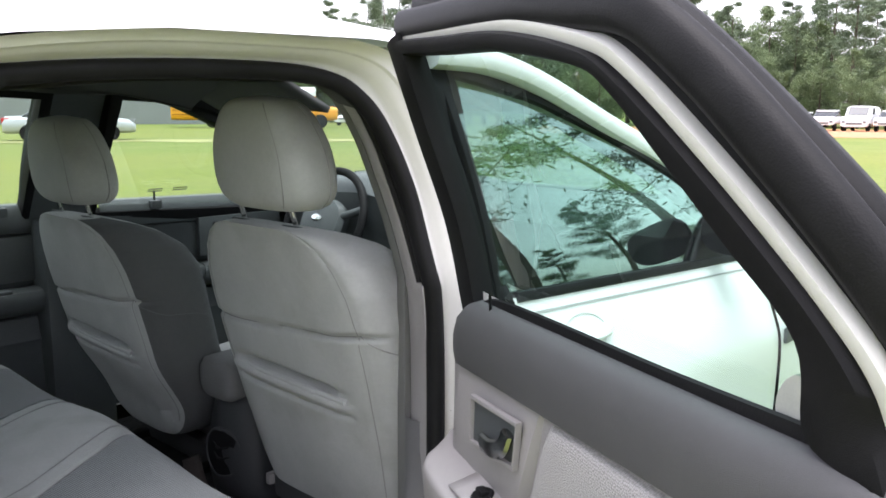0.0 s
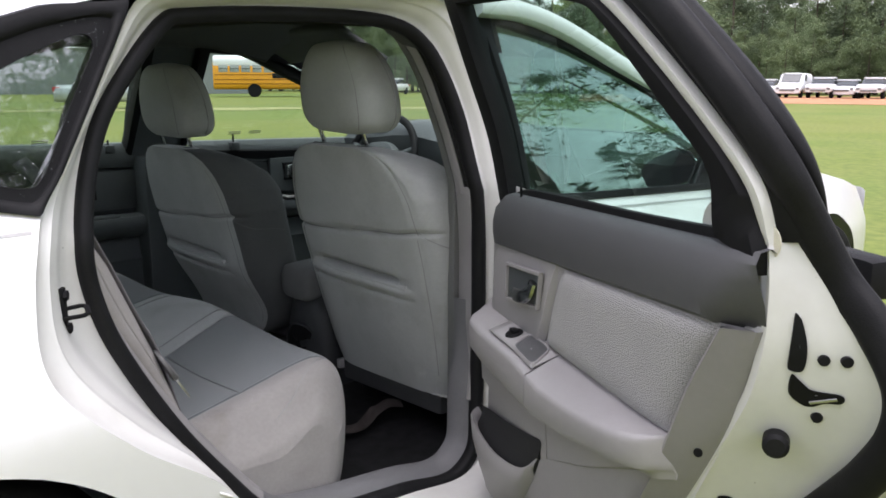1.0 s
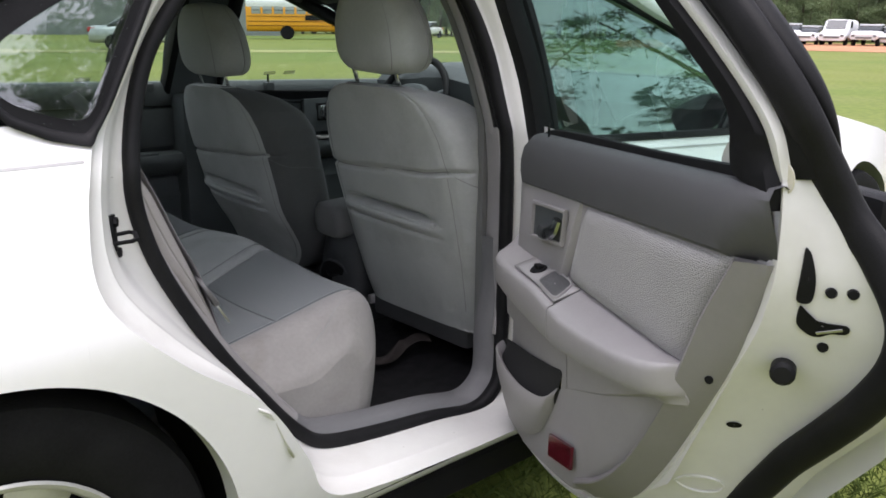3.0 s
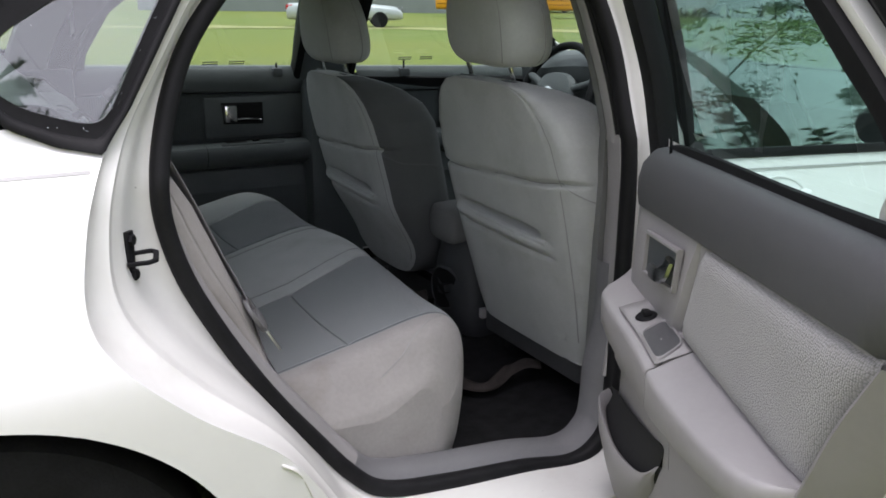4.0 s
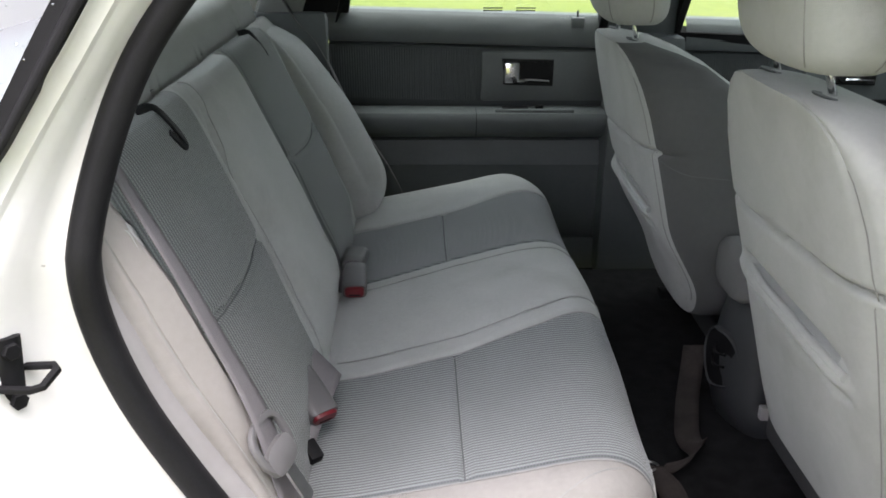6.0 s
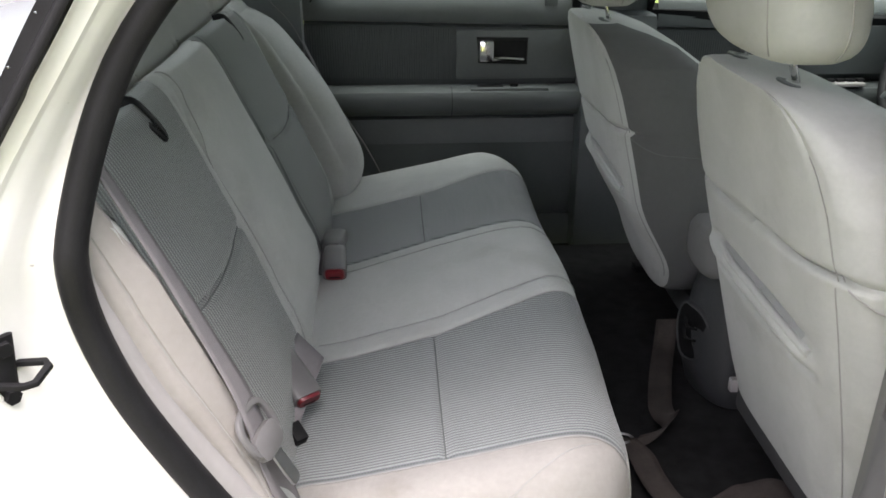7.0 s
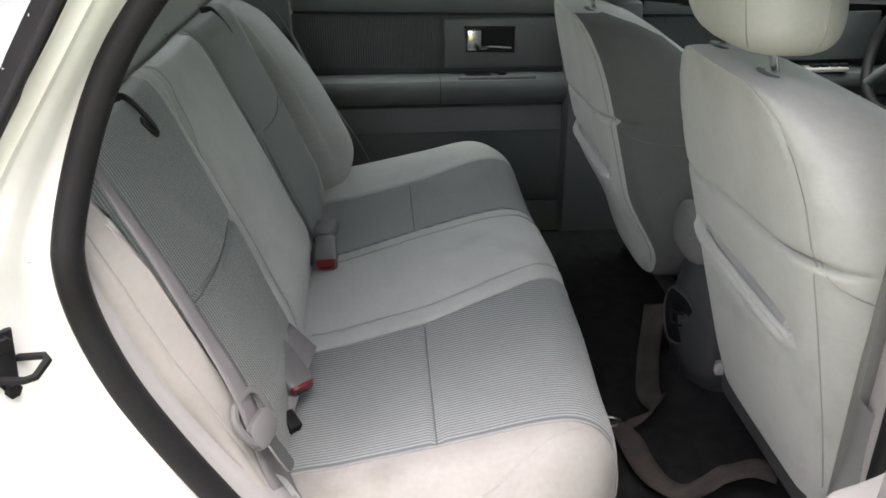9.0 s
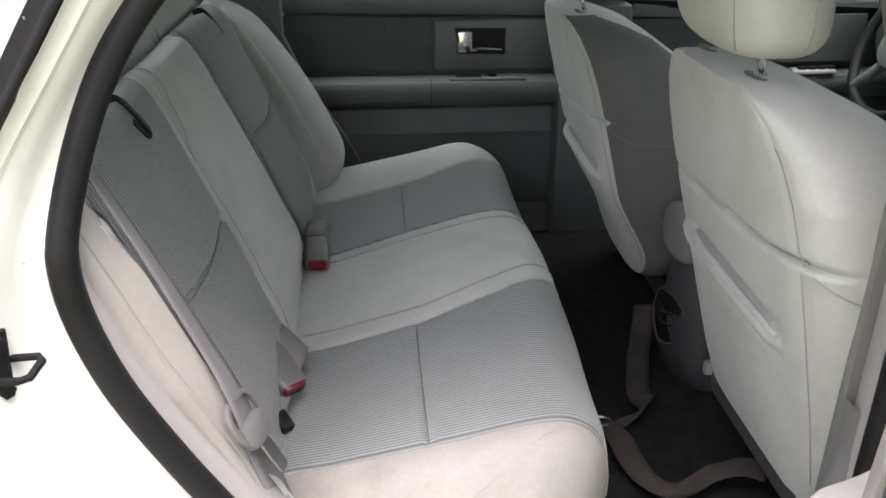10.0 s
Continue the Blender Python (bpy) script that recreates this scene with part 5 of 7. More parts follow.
sweep(bm, spline([(0.03, 0.014, 0.892), (0.1, 0.012, 0.920), (0.25, 0.012, 0.931), (0.5, 0.012, 0.940), (0.70, 0.012, 0.951)], 6), round_profile(0.010, 0.018, 8, 3), (0, 0, 1))
part("belt_seal", bm, RUBBER, door, "thin black rubber seal along the glass")
gl = [(0.03, 0.90), (-0.05, 1.28), (0.28, 1.268), (0.46, 1.242), (0.515, 1.213), (0.70, 1.034), (0.70, 0.92)]
pane("window_pane", [(x, lean(z) + 0.012, z) for x, z in gl], DOORGLASS, door, "green-tinted door window")
bm = B()
disc(bm, (0.768, 0.018, 0.955), 0.021, (0.15, -1, 0), 0.002, 28)
part("adhesive_pad", bm, material("yellowed_foam", (0.62, 0.59, 0.48), 0.8, vary=0.15, scale=40), door, "yellowed foam disc")

# a reflection in the glass, imitated by a pale disc behind it
bm = B()
disc(bm, (0.672, 0.022, 0.965), 0.027, (0.0, -1, 0.2), 0.003, 28)
part("pad_reflection", bm, material("pad_reflection", (0.42, 0.43, 0.39), 0.7, vary=0.1, scale=40), door, "pale oval reflection in the glass corner, made as a disc")

# ---- trim panel ----
def panel(name, prof, x0, x1, mat, lab="", n=40, shape=None):
    """A moulded strip: profile of (outward, height) swept along the door; shape(x, y, z) bends it."""
    bm = B()
    skin(bm, [[(shape or Vector)(*((x0 + (x1 - x0) * i / n, y, z) if shape else ((x0 + (x1 - x0) * i / n, y, z),))) for y, z in prof] for i in range(n + 1)], closed=False)
    return part(name, bm, mat, door, lab)


def edge_lift(x):
    return 0.045 * (x - 0.0) / 0.78


def upper_shape(x, y, z):
    return Vector((x, min(0.018 if x > 0.7 else 1.0, y + 0.03 * smooth(0.03, -0.03, x) + min(0.03, 0.75 * max(0.0, x - 0.715 - 0.62 * (z - 0.80)))), z + edge_lift(x) * (1 - 0.28 * smooth(0.82, 0.91, z)) - 0.055 * smooth(0.07, -0.06, x) * smooth(0.80, 0.92, z)))


panel("upper_rail", [(0.03, 0.912), (0.012, 0.917), (-0.004, 0.914), (-0.016, 0.90), (-0.022, 0.87), (-0.022, 0.84), (-0.018, 0.815), (-0.006, 0.806), (0.012, 0.802), (0.016, 0.785)], -0.045, 0.786, DOORDARK, "dark vinyl upper door rail", 48, upper_shape)
panel("mid_panel", [(0.012, 0.812), (-0.012, 0.808), (-0.018, 0.77), (-0.020, 0.72), (-0.022, 0.66), (0.012, 0.60)], -0.02, 0.300, GREYPLASTIC, "grey moulded handle panel", 30, lambda x, y, z: Vector((x + (z - 0.80) * 0.36 * smooth(0.1, 0.3, x), y + 0.03 * smooth(0.03, -0.02, x) + 0.012 * smooth(0.290, 0.300, x), z + edge_lift(x) * 0.5 + 0.012 * smooth(0.75, 0.82, z))))
# woven cloth panel
bm = B()


def cloth(u, v):
    a, b = Vector((0.255, 0.676)).lerp(Vector((0.312, 0.828)), v), Vector((0.652, 0.668)).lerp(Vector((0.735, 0.850)), v)
    q = a.lerp(b, u)
    puff = 0.020 * (1 - abs(2 * u - 1) ** 9) ** 0.6 * (1 - abs(2 * v - 1) ** 6) ** 0.6
    return Vector((q.x, -0.004 - puff, q.y))


sheet(bm, 40, 24, cloth)
part("cloth_panel", bm, DOORCLOTH, door, "light grey woven cloth panel")
# armrest: moulded base with the switches, and a padded rest behind a seam
ARM_IN = [(-0.02, 0.69), (0.25, 0.682), (0.65, 0.674), (0.70, 0.678)]
ARM_TOP = [(-0.02, 0.668), (0.06, 0.664), (0.25, 0.662), (0.36, 0.647), (0.46, 0.652), (0.55, 0.662), (0.66, 0.682), (0.70, 0.69)]
ARM_LOW = [(-0.02, 0.605), (0.05, 0.603), (0.2, 0.592), (0.34, 0.585), (0.453, 0.597), (0.62, 0.626), (0.70, 0.640)]
ARM_OUT = [(-0.02, -0.03), (0.0, -0.055), (0.03, -0.072), (0.1, -0.078), (0.35, -0.078), (0.60, -0.075), (0.632, -0.069), (0.652, -0.058), (0.663, -0.042), (0.668, -0.02)]
SKIRT = [(-0.02, 0.53), (0.3, 0.485), (0.45, 0.54), (0.586, 0.602), (0.668, 0.628), (0.71, 0.64)]


def armrest(name, x0, x1, lab, n):
    bm = B()
    rows = []
    for i in range(n + 1):
        x = x0 + (x1 - x0) * i / n
        zi, zt, zl, o, zs = (lerp_table(t, x) for t in (ARM_IN, ARM_TOP, ARM_LOW, ARM_OUT, SKIRT))
        zm = (zt + zl) / 2
        rows.append([Vector((x, y, z)) for y, z in ((0.004, zi + 0.002), (-0.006, zi), (o * 0.5, zi + (zt - zi) * 0.5), (o * 0.86, zt), (o * 0.94, zt - 0.002), (o * 0.985, zt - 0.006), (o, zt - 0.013), (o * 0.99, zm), (o * 0.975, zl + 0.009),
                                                    (o * 0.92, zl + 0.001), (o * 0.78, zl - 0.002), (max(o * 0.7, -0.042), zl - 0.004), (max(o * 0.6, -0.036), zl - 0.014), (max(o * 0.6, -0.034), (zl + zs) / 2), (max(o * 0.6, -0.031), zs), (-0.012, zs - 0.010))])
    skin(bm, rows, closed=False)
    bm.faces.new([bm.verts.new(p + Vector((0.0005, 0, 0))) for p in rows[-1]])
    bm.faces.new([bm.verts.new(p - Vector((0.0005, 0, 0))) for p in rows[0]])
    return part(name, bm, GREYPLASTIC, door, lab)


armrest("armrest_base", -0.02, 0.3165, "grey moulded armrest base", 30)
armrest("armrest_pad", 0.3195, 0.668, "grey padded vinyl armrest", 36)


def arm_top(x, k):
    """A point on the armrest's top, k from the panel (0) to its outer edge (1)."""
    zi, zt, o = (lerp_table(t, x) for t in (ARM_IN, ARM_TOP, ARM_OUT))
    return Vector((x, o * k, zi + (zt - zi) * k + 0.001))


# lower panel
LOWX = [(0.24, 0.30), (0.26, 0.33), (0.295, 0.40), (0.365, 0.485), (0.45, 0.57), (0.575, 0.656), (0.69, 0.708), (0.775, 0.745), (0.86, 0.77)]
bm = B()


def lower(u, v):
    z = 0.282 + 0.568 * v
    x1 = lerp_table(LOWX, z)
    x = -0.02 + (x1 + 0.02) * u
    z += (0.012 * smooth(0.1, 0.35, x) + 0.025 * smooth(0.3, 0.45, x)) * (1 - v) ** 3
    y = -0.018 - 0.012 * math.sin(math.pi * min(1, u * 1.1)) + 0.03 * smooth(0.90, 1.0, u) + 0.03 * smooth(0.04, 0.0, u)
    if z > 0.62:
        y = max(y, -0.008)
    return Vector((x, y, z))


sheet(bm, 40, 44, lower)
part("lower_panel", bm, GREYPLASTIC, door, "grey moulded lower door panel")
# rear border of the trim: a chamfer facing backwards
bm = B()
ea = spline([(0.742, -0.018, 0.850), (0.704, -0.028, 0.77), (0.676, -0.032, 0.70), (0.632, -0.034, 0.60), (0.548, -0.034, 0.475), (0.455, -0.032, 0.385), (0.36, -0.03, 0.325)], 6)

eb = spline([(0.782, 0.006, 0.853), (0.757, 0.006, 0.78), (0.728, 0.006, 0.705), (0.668, 0.006, 0.60), (0.588, 0.006, 0.475), (0.50, 0.006, 0.37), (0.39, 0.006, 0.305)], 6)
skin(bm, [[a + Vector((-0.012, 0.012, 0)) for a in ea], ea, [a.lerp(b, 0.08) + Vector((0, -0.003, 0)) for a, b in zip(ea, eb)], [a.lerp(b, 0.5) for a, b in zip(ea, eb)], [a.lerp(b, 0.94) for a, b in zip(ea, eb)], [b + Vector((0, 0.008, 0)) for b in eb]], closed=False)
part("trim_border", bm, BORDER, door, "grey bevelled rear border of the trim")
# map pocket
# near-black colour stands in for the shade inside the pocket
POCKET = material("pocket_shade", (0.03, 0.03, 0.031), 0.8, vary=0.1, scale=9, spec=0.15)
bm = B()
pk = spline([(-0.018, -0.035, 0.452), (0.0, -0.055, 0.445), (0.08, -0.066, 0.436), (0.17, -0.066, 0.432), (0.25, -0.052, 0.442), (0.285, -0.034, 0.475)], 6)
low = spline([(0.0, -0.022, 0.33), (0.02, -0.028, 0.30), (0.08, -0.034, 0.295), (0.15, -0.036, 0.315), (0.21, -0.034, 0.35), (0.26, -0.03, 0.42)], 6)
skin(bm, [[p + Vector((0, 0.02, -0.03)) for p in pk], [p + Vector((0, 0.006, 0.002)) for p in pk], [p + Vector((0, 0.002, 0.004)) for p in pk], pk, [a.lerp(b, 0.3) + Vector((0, -0.006, 0)) for a, b in zip(pk, low)], [a.lerp(b, 0.7) + Vector((0, -0.004, 0)) for a, b in zip(pk, low)], low], closed=False)
part("map_pocket", bm, GREYPLASTIC, door, "grey map pocket")
bm = B()
back = spline([(-0.015, -0.028, 0.462), (0.04, -0.030, 0.474), (0.15, -0.0335, 0.490), (0.25, -0.0345, 0.508), (0.298, -0.0335, 0.515), (0.29, -0.034, 0.48)], 6)
skin(bm, [[p + Vector((0, 0.016, -0.02)) for p in pk], back], closed=False)
part("pocket_opening", bm, POCKET, door, "shadowed pocket opening")
# reflector
bm = B()
sheet(bm, 8, 8, lambda u, v: Vector((0.262 + 0.098 * u, -0.037, 0.328 + 0.045 * v + 0.022 * u)))
thicken(part("reflector", bm, REFLECTOR, door, "dark red door reflector", smooth=False), 0.006)
DULLCHROME = material("dull_chrome", (0.32, 0.33, 0.34), 0.25, 1.0, vary=0.1, scale=20)
bm = B()
disc(bm, (0.700, -0.004, 0.672), 0.006, (0.5, -0.85, 0), 0.003, 12)
part("trim_screw", bm, TRIMBLACK, door, "dark trim screw")
# inner handle
hnd = thing("inner_handle", "", "")
hnd.parent, hnd["label"] = door, "chrome pull handle in a grey bezel"
bz = [(0.110, 0.724), (0.250, 0.742), (0.260, 0.804), (0.113, 0.792)]
bm = B()
sweep(bm, spline([Vector((x, -0.024, z)) for x, z in bz], 1, True), round_profile(0.008, 0.010, 8, 3), (0, -1, 0), True)
part("bezel", bm, GREYPLASTIC, hnd)
bm = B()
bm.faces.new([bm.verts.new((x, -0.0225, z)) for x, z in bz])
part("recess", bm, DARKPLASTIC, hnd, smooth=False)
bm = B()
sweep(bm, spline([(0.238, -0.029, 0.785), (0.232, -0.034, 0.765), (0.205, -0.036, 0.752), (0.165, -0.032, 0.746)], 5), round_profile(0.026, 0.012, 8), (0, -1, 0))
part("lever", bm, DULLCHROME, hnd)
# switch and cup on the armrest
bm = B()
skin(bm, [[arm_top(0.125 + 0.195 * i / 8, 0.18 + 0.66 * j / 6) + Vector((0, 0, 0.0015)) for j in range(7)] for i in range(9)], closed=False)
thicken(part("switch_plate", bm, GREYPLASTIC, door, "grey switch plate"), 0.0015, 1)
sw_o = arm_top(0.185, 0.5)
bm = B()
disc(bm, sw_o + Vector((0, 0, 0.001)), 0.017, (0, -0.3, 1), 0.006, 20, 0.4)
part("window_switch", bm, TRIMBLACK, door, "black window switch")
bm = B()
block(bm, sw_o + Vector((-0.012, -0.007, 0.004)), sw_o + Vector((0.010, 0.007, 0.013)), 0.004)
part("switch_rocker", bm, TRIMBLACK, door)
bm = B()
cup = []
for q in ring(Vector((0, 0, 0)), 0.042, 0.29, 28, 5, Vector((1, 0, 0)), Vector((0, 1, 0))):
    cup.append(arm_top(0.266 + q.x + 0.012 * q.y / 0.3, 0.53 + q.y) + Vector((0, 0, 0.004)))
mid = sum(cup, Vector()) / len(cup)
skin(bm, [[mid + (c - mid) * k + Vector((0, 0, h)) for c in cup] for k, h in ((1.06, -0.004), (1.04, 0.003), (1.0, 0.004), (0.96, 0.003), (0.93, -0.003))])
part("pull_cup_rim", bm, GREYPLASTIC, door)
# floor lies almost flush; its dark colour stands in for the recess's shade
bm = B()
skin(bm, [[mid + (c - mid) * k + Vector((0, 0, h)) for c in cup] for k, h in ((0.96, 0.0015), (0.92, 0.0004), (0.5, 0.0002), (0.05, 0.0002))])
part("pull_cup", bm, DOORDARK, door, "pull cup floor, dark as if recessed")
bm = B()
tube(bm, [(0.12, -0.002, 0.90), (0.12, -0.004, 0.942)], 0.004, 8)
part("lock_pin", bm, TRIMBLACK, door, "black lock pin")
# outer handle
bm = B()
block(bm, (0.70, 0.125, 0.886), (0.815, 0.172, 0.935), 0.012)
part("outer_handle", bm, TRIMBLACK, door, "black outer door handle")

# ---- front side window and mirror of the near front door ----
FW_LOW = [(1.46, 0.872), (2.44, 0.828)]
FW_TOP = [(1.43, 1.262), (1.52, 1.255), (1.72, 1.215), (1.935, 1.142), (2.17, 1.048), (2.36, 0.945), (2.44, 0.86)]
FRONTGLASS = glass("dark_front_glass", (0.34, 0.46, 0.42, 1), 0.0, 1.6, 2.0, (0.72, 0.95, 0.88, 1))


def front_glass(u, v):
    x = 1.46 + 0.98 * u
    lo, hi = lerp_table(FW_LOW, x), lerp_table(FW_TOP, x)
    z = lo + (hi - lo) * v
    y0, y1 = side_y(x, lo), side_y(x, hi)
    k = (z - lo) / 0.38
    return Vector((x, y0 + 0.008 + (0.075 * k + 0.075 * k * k) * (side_y(x, lo + 0.38) - y0) / 0.15, z))


bm = B()
sheet(bm, 24, 10, front_glass)
part("front_window", bm, FRONTGLASS, car, "dark green-tinted front side window mirroring trees")
bm = B()
rim = [front_glass(k / 12, 0.0) for k in range(13)] + [front_glass(1 - k / 24, 1.0) for k in range(1, 24)] + [front_glass(0, 1 - k / 6) for k in range(6)]
sweep(bm, rim, round_profile(0.022, 0.016, 8, 3), (0, -1, 0.4), True)
part("front_window_frame", bm, TRIMBLACK, car)
# black sail panel in the window's front corner, behind the mirror
bm = B()
sheet(bm, 10, 12, lambda u, v: front_glass(0.70 + 0.20 * v + (0.30 - 0.20 * v) * u, v) + Vector((0, -0.012, 0)))
thicken(part("sail_panel", bm, TRIMBLACK, car, "black sail panel behind the door mirror"), 0.008)
# black plates on the middle pillar between the two doors
bm = B()
EDGE = [(0.86, 1.464), (1.07, 1.454), (1.18, 1.430), (1.262, 1.394)]
sheet(bm, 2, 12, lambda u, v: (lambda z: flank(lerp_table(EDGE, z) + (1.49 - lerp_table(EDGE, z)) * u, z, False, -0.004))(0.86 + 0.40 * v))
thicken(part("pillar_plate", bm, TRIMBLACK, car, "black plate on the middle pillar"), 0.004)
bm = B()
sweep(bm, [flank(1.50 + i * 0.118, 0.876 - 0.05 * i * 0.118, False, -0.004) for i in range(9)], round_profile(0.02, 0.014, 8, 3), (0, -1, 0.3))
part("belt_moulding", bm, TRIMBLACK, car)
bm = B()
block(bm, (2.52, 0.024, 0.60), (2.585, 0.034, 0.64), 0.003)
part("wing_badge", bm, DARKPLASTIC, car, "small dark badge on the front wing")
mirror = thing("door_mirror", "", "")
mirror.parent, mirror["label"] = car, "black door mirror"
bm = B()
rings = [ring(Vector((2.22 + 0.09 * s, 0.05, 0.92)), 0.085 * math.cos(s * 1.35), 0.055 * math.cos(s * 1.35), 28, 2.8, Vector((0, 1, 0)), Vector((0, 0, 1))) for s in (0, 0.1, 0.3, 0.6, 0.85, 1.0)]
skin(bm, rings, caps=True)
block(bm, (2.24, 0.08, 0.885), (2.31, 0.17, 0.915), 0.01)
part("housing", bm, TRIMBLACK, mirror)

# ---- dash and steering wheel ----
dash = thing("dashboard", "dark grey dashboard under the windscreen", "dashboard")
bm = B()
skin(bm, [[Vector((x, 0.22 + 1.48 * i / 20, z + 0.03 * math.exp(-(((0.22 + 1.48 * i / 20) - 1.33) / 0.2) ** 2) * (1 if z > 0.8 else 0))) for x, z in ((2.62, 0.95), (2.4, 0.945), (2.25, 0.93), (2.2, 0.89), (2.22, 0.75), (2.3, 0.6), (2.35, 0.45), (2.55, 0.4))] for i in range(21)], closed=False)
part("top", bm, DARKPLASTIC, dash)
sw = thing("steering_wheel", "dark grey steering wheel with an oval badge", "steering wheel", pose(2.14, 1.42, 0.815, 0, -66, 0))
bm = B()
skin(bm, [ring(Vector((math.cos(a) * 0.185, math.sin(a) * 0.185, 0)), 0.014, 0.014, 10, 2, Vector((math.cos(a), math.sin(a), 0)), Vector((0, 0, 1))) for a in (2 * math.pi * k / 48 for k in range(48))], loop=True)
part("rim", bm, TRIMBLACK, sw)
bm = B()
skin(bm, [ring(Vector((0, 0, z)), 0.085 * s, 0.10 * s, 32, 2.6, Vector((1, 0, 0)), Vector((0, 1, 0))) for z, s in ((-0.03, 0.9), (0.0, 1.0), (0.02, 0.9), (0.03, 0.55), (0.032, 0.05))], caps=True)
for a in (0.35, math.pi - 0.35, -0.9, math.pi + 0.9):
    tube(bm, [(math.sin(a) * 0.06, math.cos(a) * 0.06, 0), (math.sin(a) * 0.183, math.cos(a) * 0.183, 0)], 0.014)
part("hub", bm, DARKPLASTIC, sw)
bm = B()
skin(bm, [ring(Vector((0.01, 0, 0.034 + z)), 0.012 * s, 0.025 * s, 24, 2, Vector((1, 0, 0)), Vector((0, 1, 0))) for z, s in ((-0.004, 1), (0.0, 1), (0.002, 0.6))], caps=True)
part("badge", bm, CHROME, sw, "oval chrome badge")

# ---- centre console ----
LIDCLOTH = material("dark_lid_cloth", (0.15, 0.152, 0.15), 0.9, vary=0.12, scale=9, grain=0.4, grain_scale=1100)
CONSOLE = material("console_plastic", (0.038, 0.040, 0.043), 0.5, vary=0.12, scale=9, grain=0.35, grain_scale=1100)
console = thing("center_console", "dark plastic centre console with a rear cup holder", "console")
bm = B()
rings = []
for z, x0, w in ((0.24, 1.455, 0.098), (0.252, 1.442, 0.102), (0.30, 1.432, 0.104), (0.36, 1.432, 0.102), (0.43, 1.437, 0.096), (0.48, 1.447, 0.090), (0.515, 1.462, 0.084), (0.525, 1.475, 0.076)):
    rings.append([Vector((x0 + 0.055 * (1 - math.cos(a)), MID + w * math.sin(a), z)) for a in (radians(-90 + 11.25 * k) for k in range(17))] + [Vector((2.25, MID + w, z)), Vector((2.25, MID - w, z))])
skin(bm, rings, caps=True)
part("body", bm, CONSOLE, console, "dark grey moulded console body")
bm = B()
cup = [Vector((1.4255 + 0.03 * max(0, 0.02 - math.cos(a) * 0.048 - 0.02) / 0.05, MID - 0.012 + 0.052 * math.cos(a), 0.375 + 0.060 * math.sin(a))) for a in (2 * math.pi * k / 32 for k in range(32))]
sweep(bm, cup, round_profile(0.006, 0.014, 8), (1, 0, 0), True)
part("cup_holder_rim", bm, CONSOLE, console)
bm = B()
mid = sum(cup, Vector()) / len(cup)
skin(bm, [[mid + (c - mid) * k + Vector((dx, 0, 0)) for c in cup] for k, dx in ((0.98, -0.004), (0.93, -0.001), (0.5, 0.0), (0.05, 0.0))], caps=True)
part("cup_holder", bm, TRIMBLACK, console, "black oval cup-holder opening")
bm = B()
for k in range(2):
    tube(bm, spline([mid + Vector((-0.006, -0.03, 0.02 - 0.026 * k)), mid + Vector((-0.014, 0.0, 0.012 - 0.026 * k)), mid + Vector((-0.006, 0.034, 0.022 - 0.026 * k))], 5), 0.003, 6)
part("cup_fingers", bm, RUBBER, console)
bm = B()
skin(bm, [ring(Vector((x, MID + 0.012, z)), 0.074 * s, 0.052 * s, 28, 3.4, Vector((0, 1, 0)), Vector((0, 0, 1))) for x, z, s in ((1.428, 0.548, 0.55), (1.432, 0.549, 0.85), (1.445, 0.55, 1.0), (1.75, 0.56, 1.0), (1.80, 0.56, 0.8))], caps=True)
part("armrest_lid", bm, LIDCLOTH, console, "grey cloth armrest lid")

# ---- belts, buckles ----
def buckle(x, y, z, yaw, tip, flap=False):
    t = thing("seat_belt_buckle", "grey seat-belt buckle with a red button", "seat belt", pose(x, y, z, 0, tip, yaw), "bench buckles")
    bm = B()
    skin(bm, [ring(Vector((x, 0, 0.001)), 0.023 * s, 0.0145 * s, 24, 4, Vector((0, 1, 0)), Vector((0, 0, 1))) for x, s in ((-0.045, 0.7), (-0.04, 0.9), (-0.02, 0.97), (0.02, 1.0), (0.034, 1.0), (0.039, 0.93), (0.039, 0.8))], caps=True)
    part("body", bm, BELTPLASTIC, t)
    bm = B()
    skin(bm, [ring(Vector((x, 0, 0.002)), 0.0185 * s, 0.0105 * s, 20, 4, Vector((0, 1, 0)), Vector((0, 0, 1))) for x, s in ((0.030, 1.0), (0.042, 1.0), (0.0445, 0.9))], caps=True)
    button = part("button", bm, RED, t, "red release button")
    bm = B()
    block(bm, (0.0435, -0.010, -0.004), (0.0455, 0.010, -0.001), 0.0008)
    part("slot", bm, TRIMBLACK, button)
    bm = B()
    sheet(bm, 8, 2, lambda u, v: Vector((-0.03 - 0.07 * u, -0.02 + 0.04 * v, -0.004 - 0.03 * u)))
    thicken(part("stalk", bm, WEBBING, t), 0.002)
    if flap:
        bm = B()
        sheet(bm, 8, 4, lambda u, v: Vector((0.015, 0.028, 0)) + Matrix.Rotation(math.radians(20), 3, "Z") @ Vector((-0.075 + 0.06 * u + 0.05 * v, 0.052 - 0.13 * v - 0.01 * u, -0.018 + 0.004 * v + 0.008 * (1 - u) + 0.012 * u * (1 - v))))
        thicken(part("flap", bm, WEBBING, t, "grey webbing flap"), 0.003)
        bm = B()
        block(bm, (0.062, -0.05, -0.016), (0.092, -0.03, 0.002), 0.003)
        part("clip", bm, TRIMBLACK, t, "black plastic clip")


buckle(0.694, 0.578, 0.535, -52, 28, True)
buckle(0.730, 0.985, 0.527, -88, 10)
buckle(0.724, 1.075, 0.532, 86, 6)


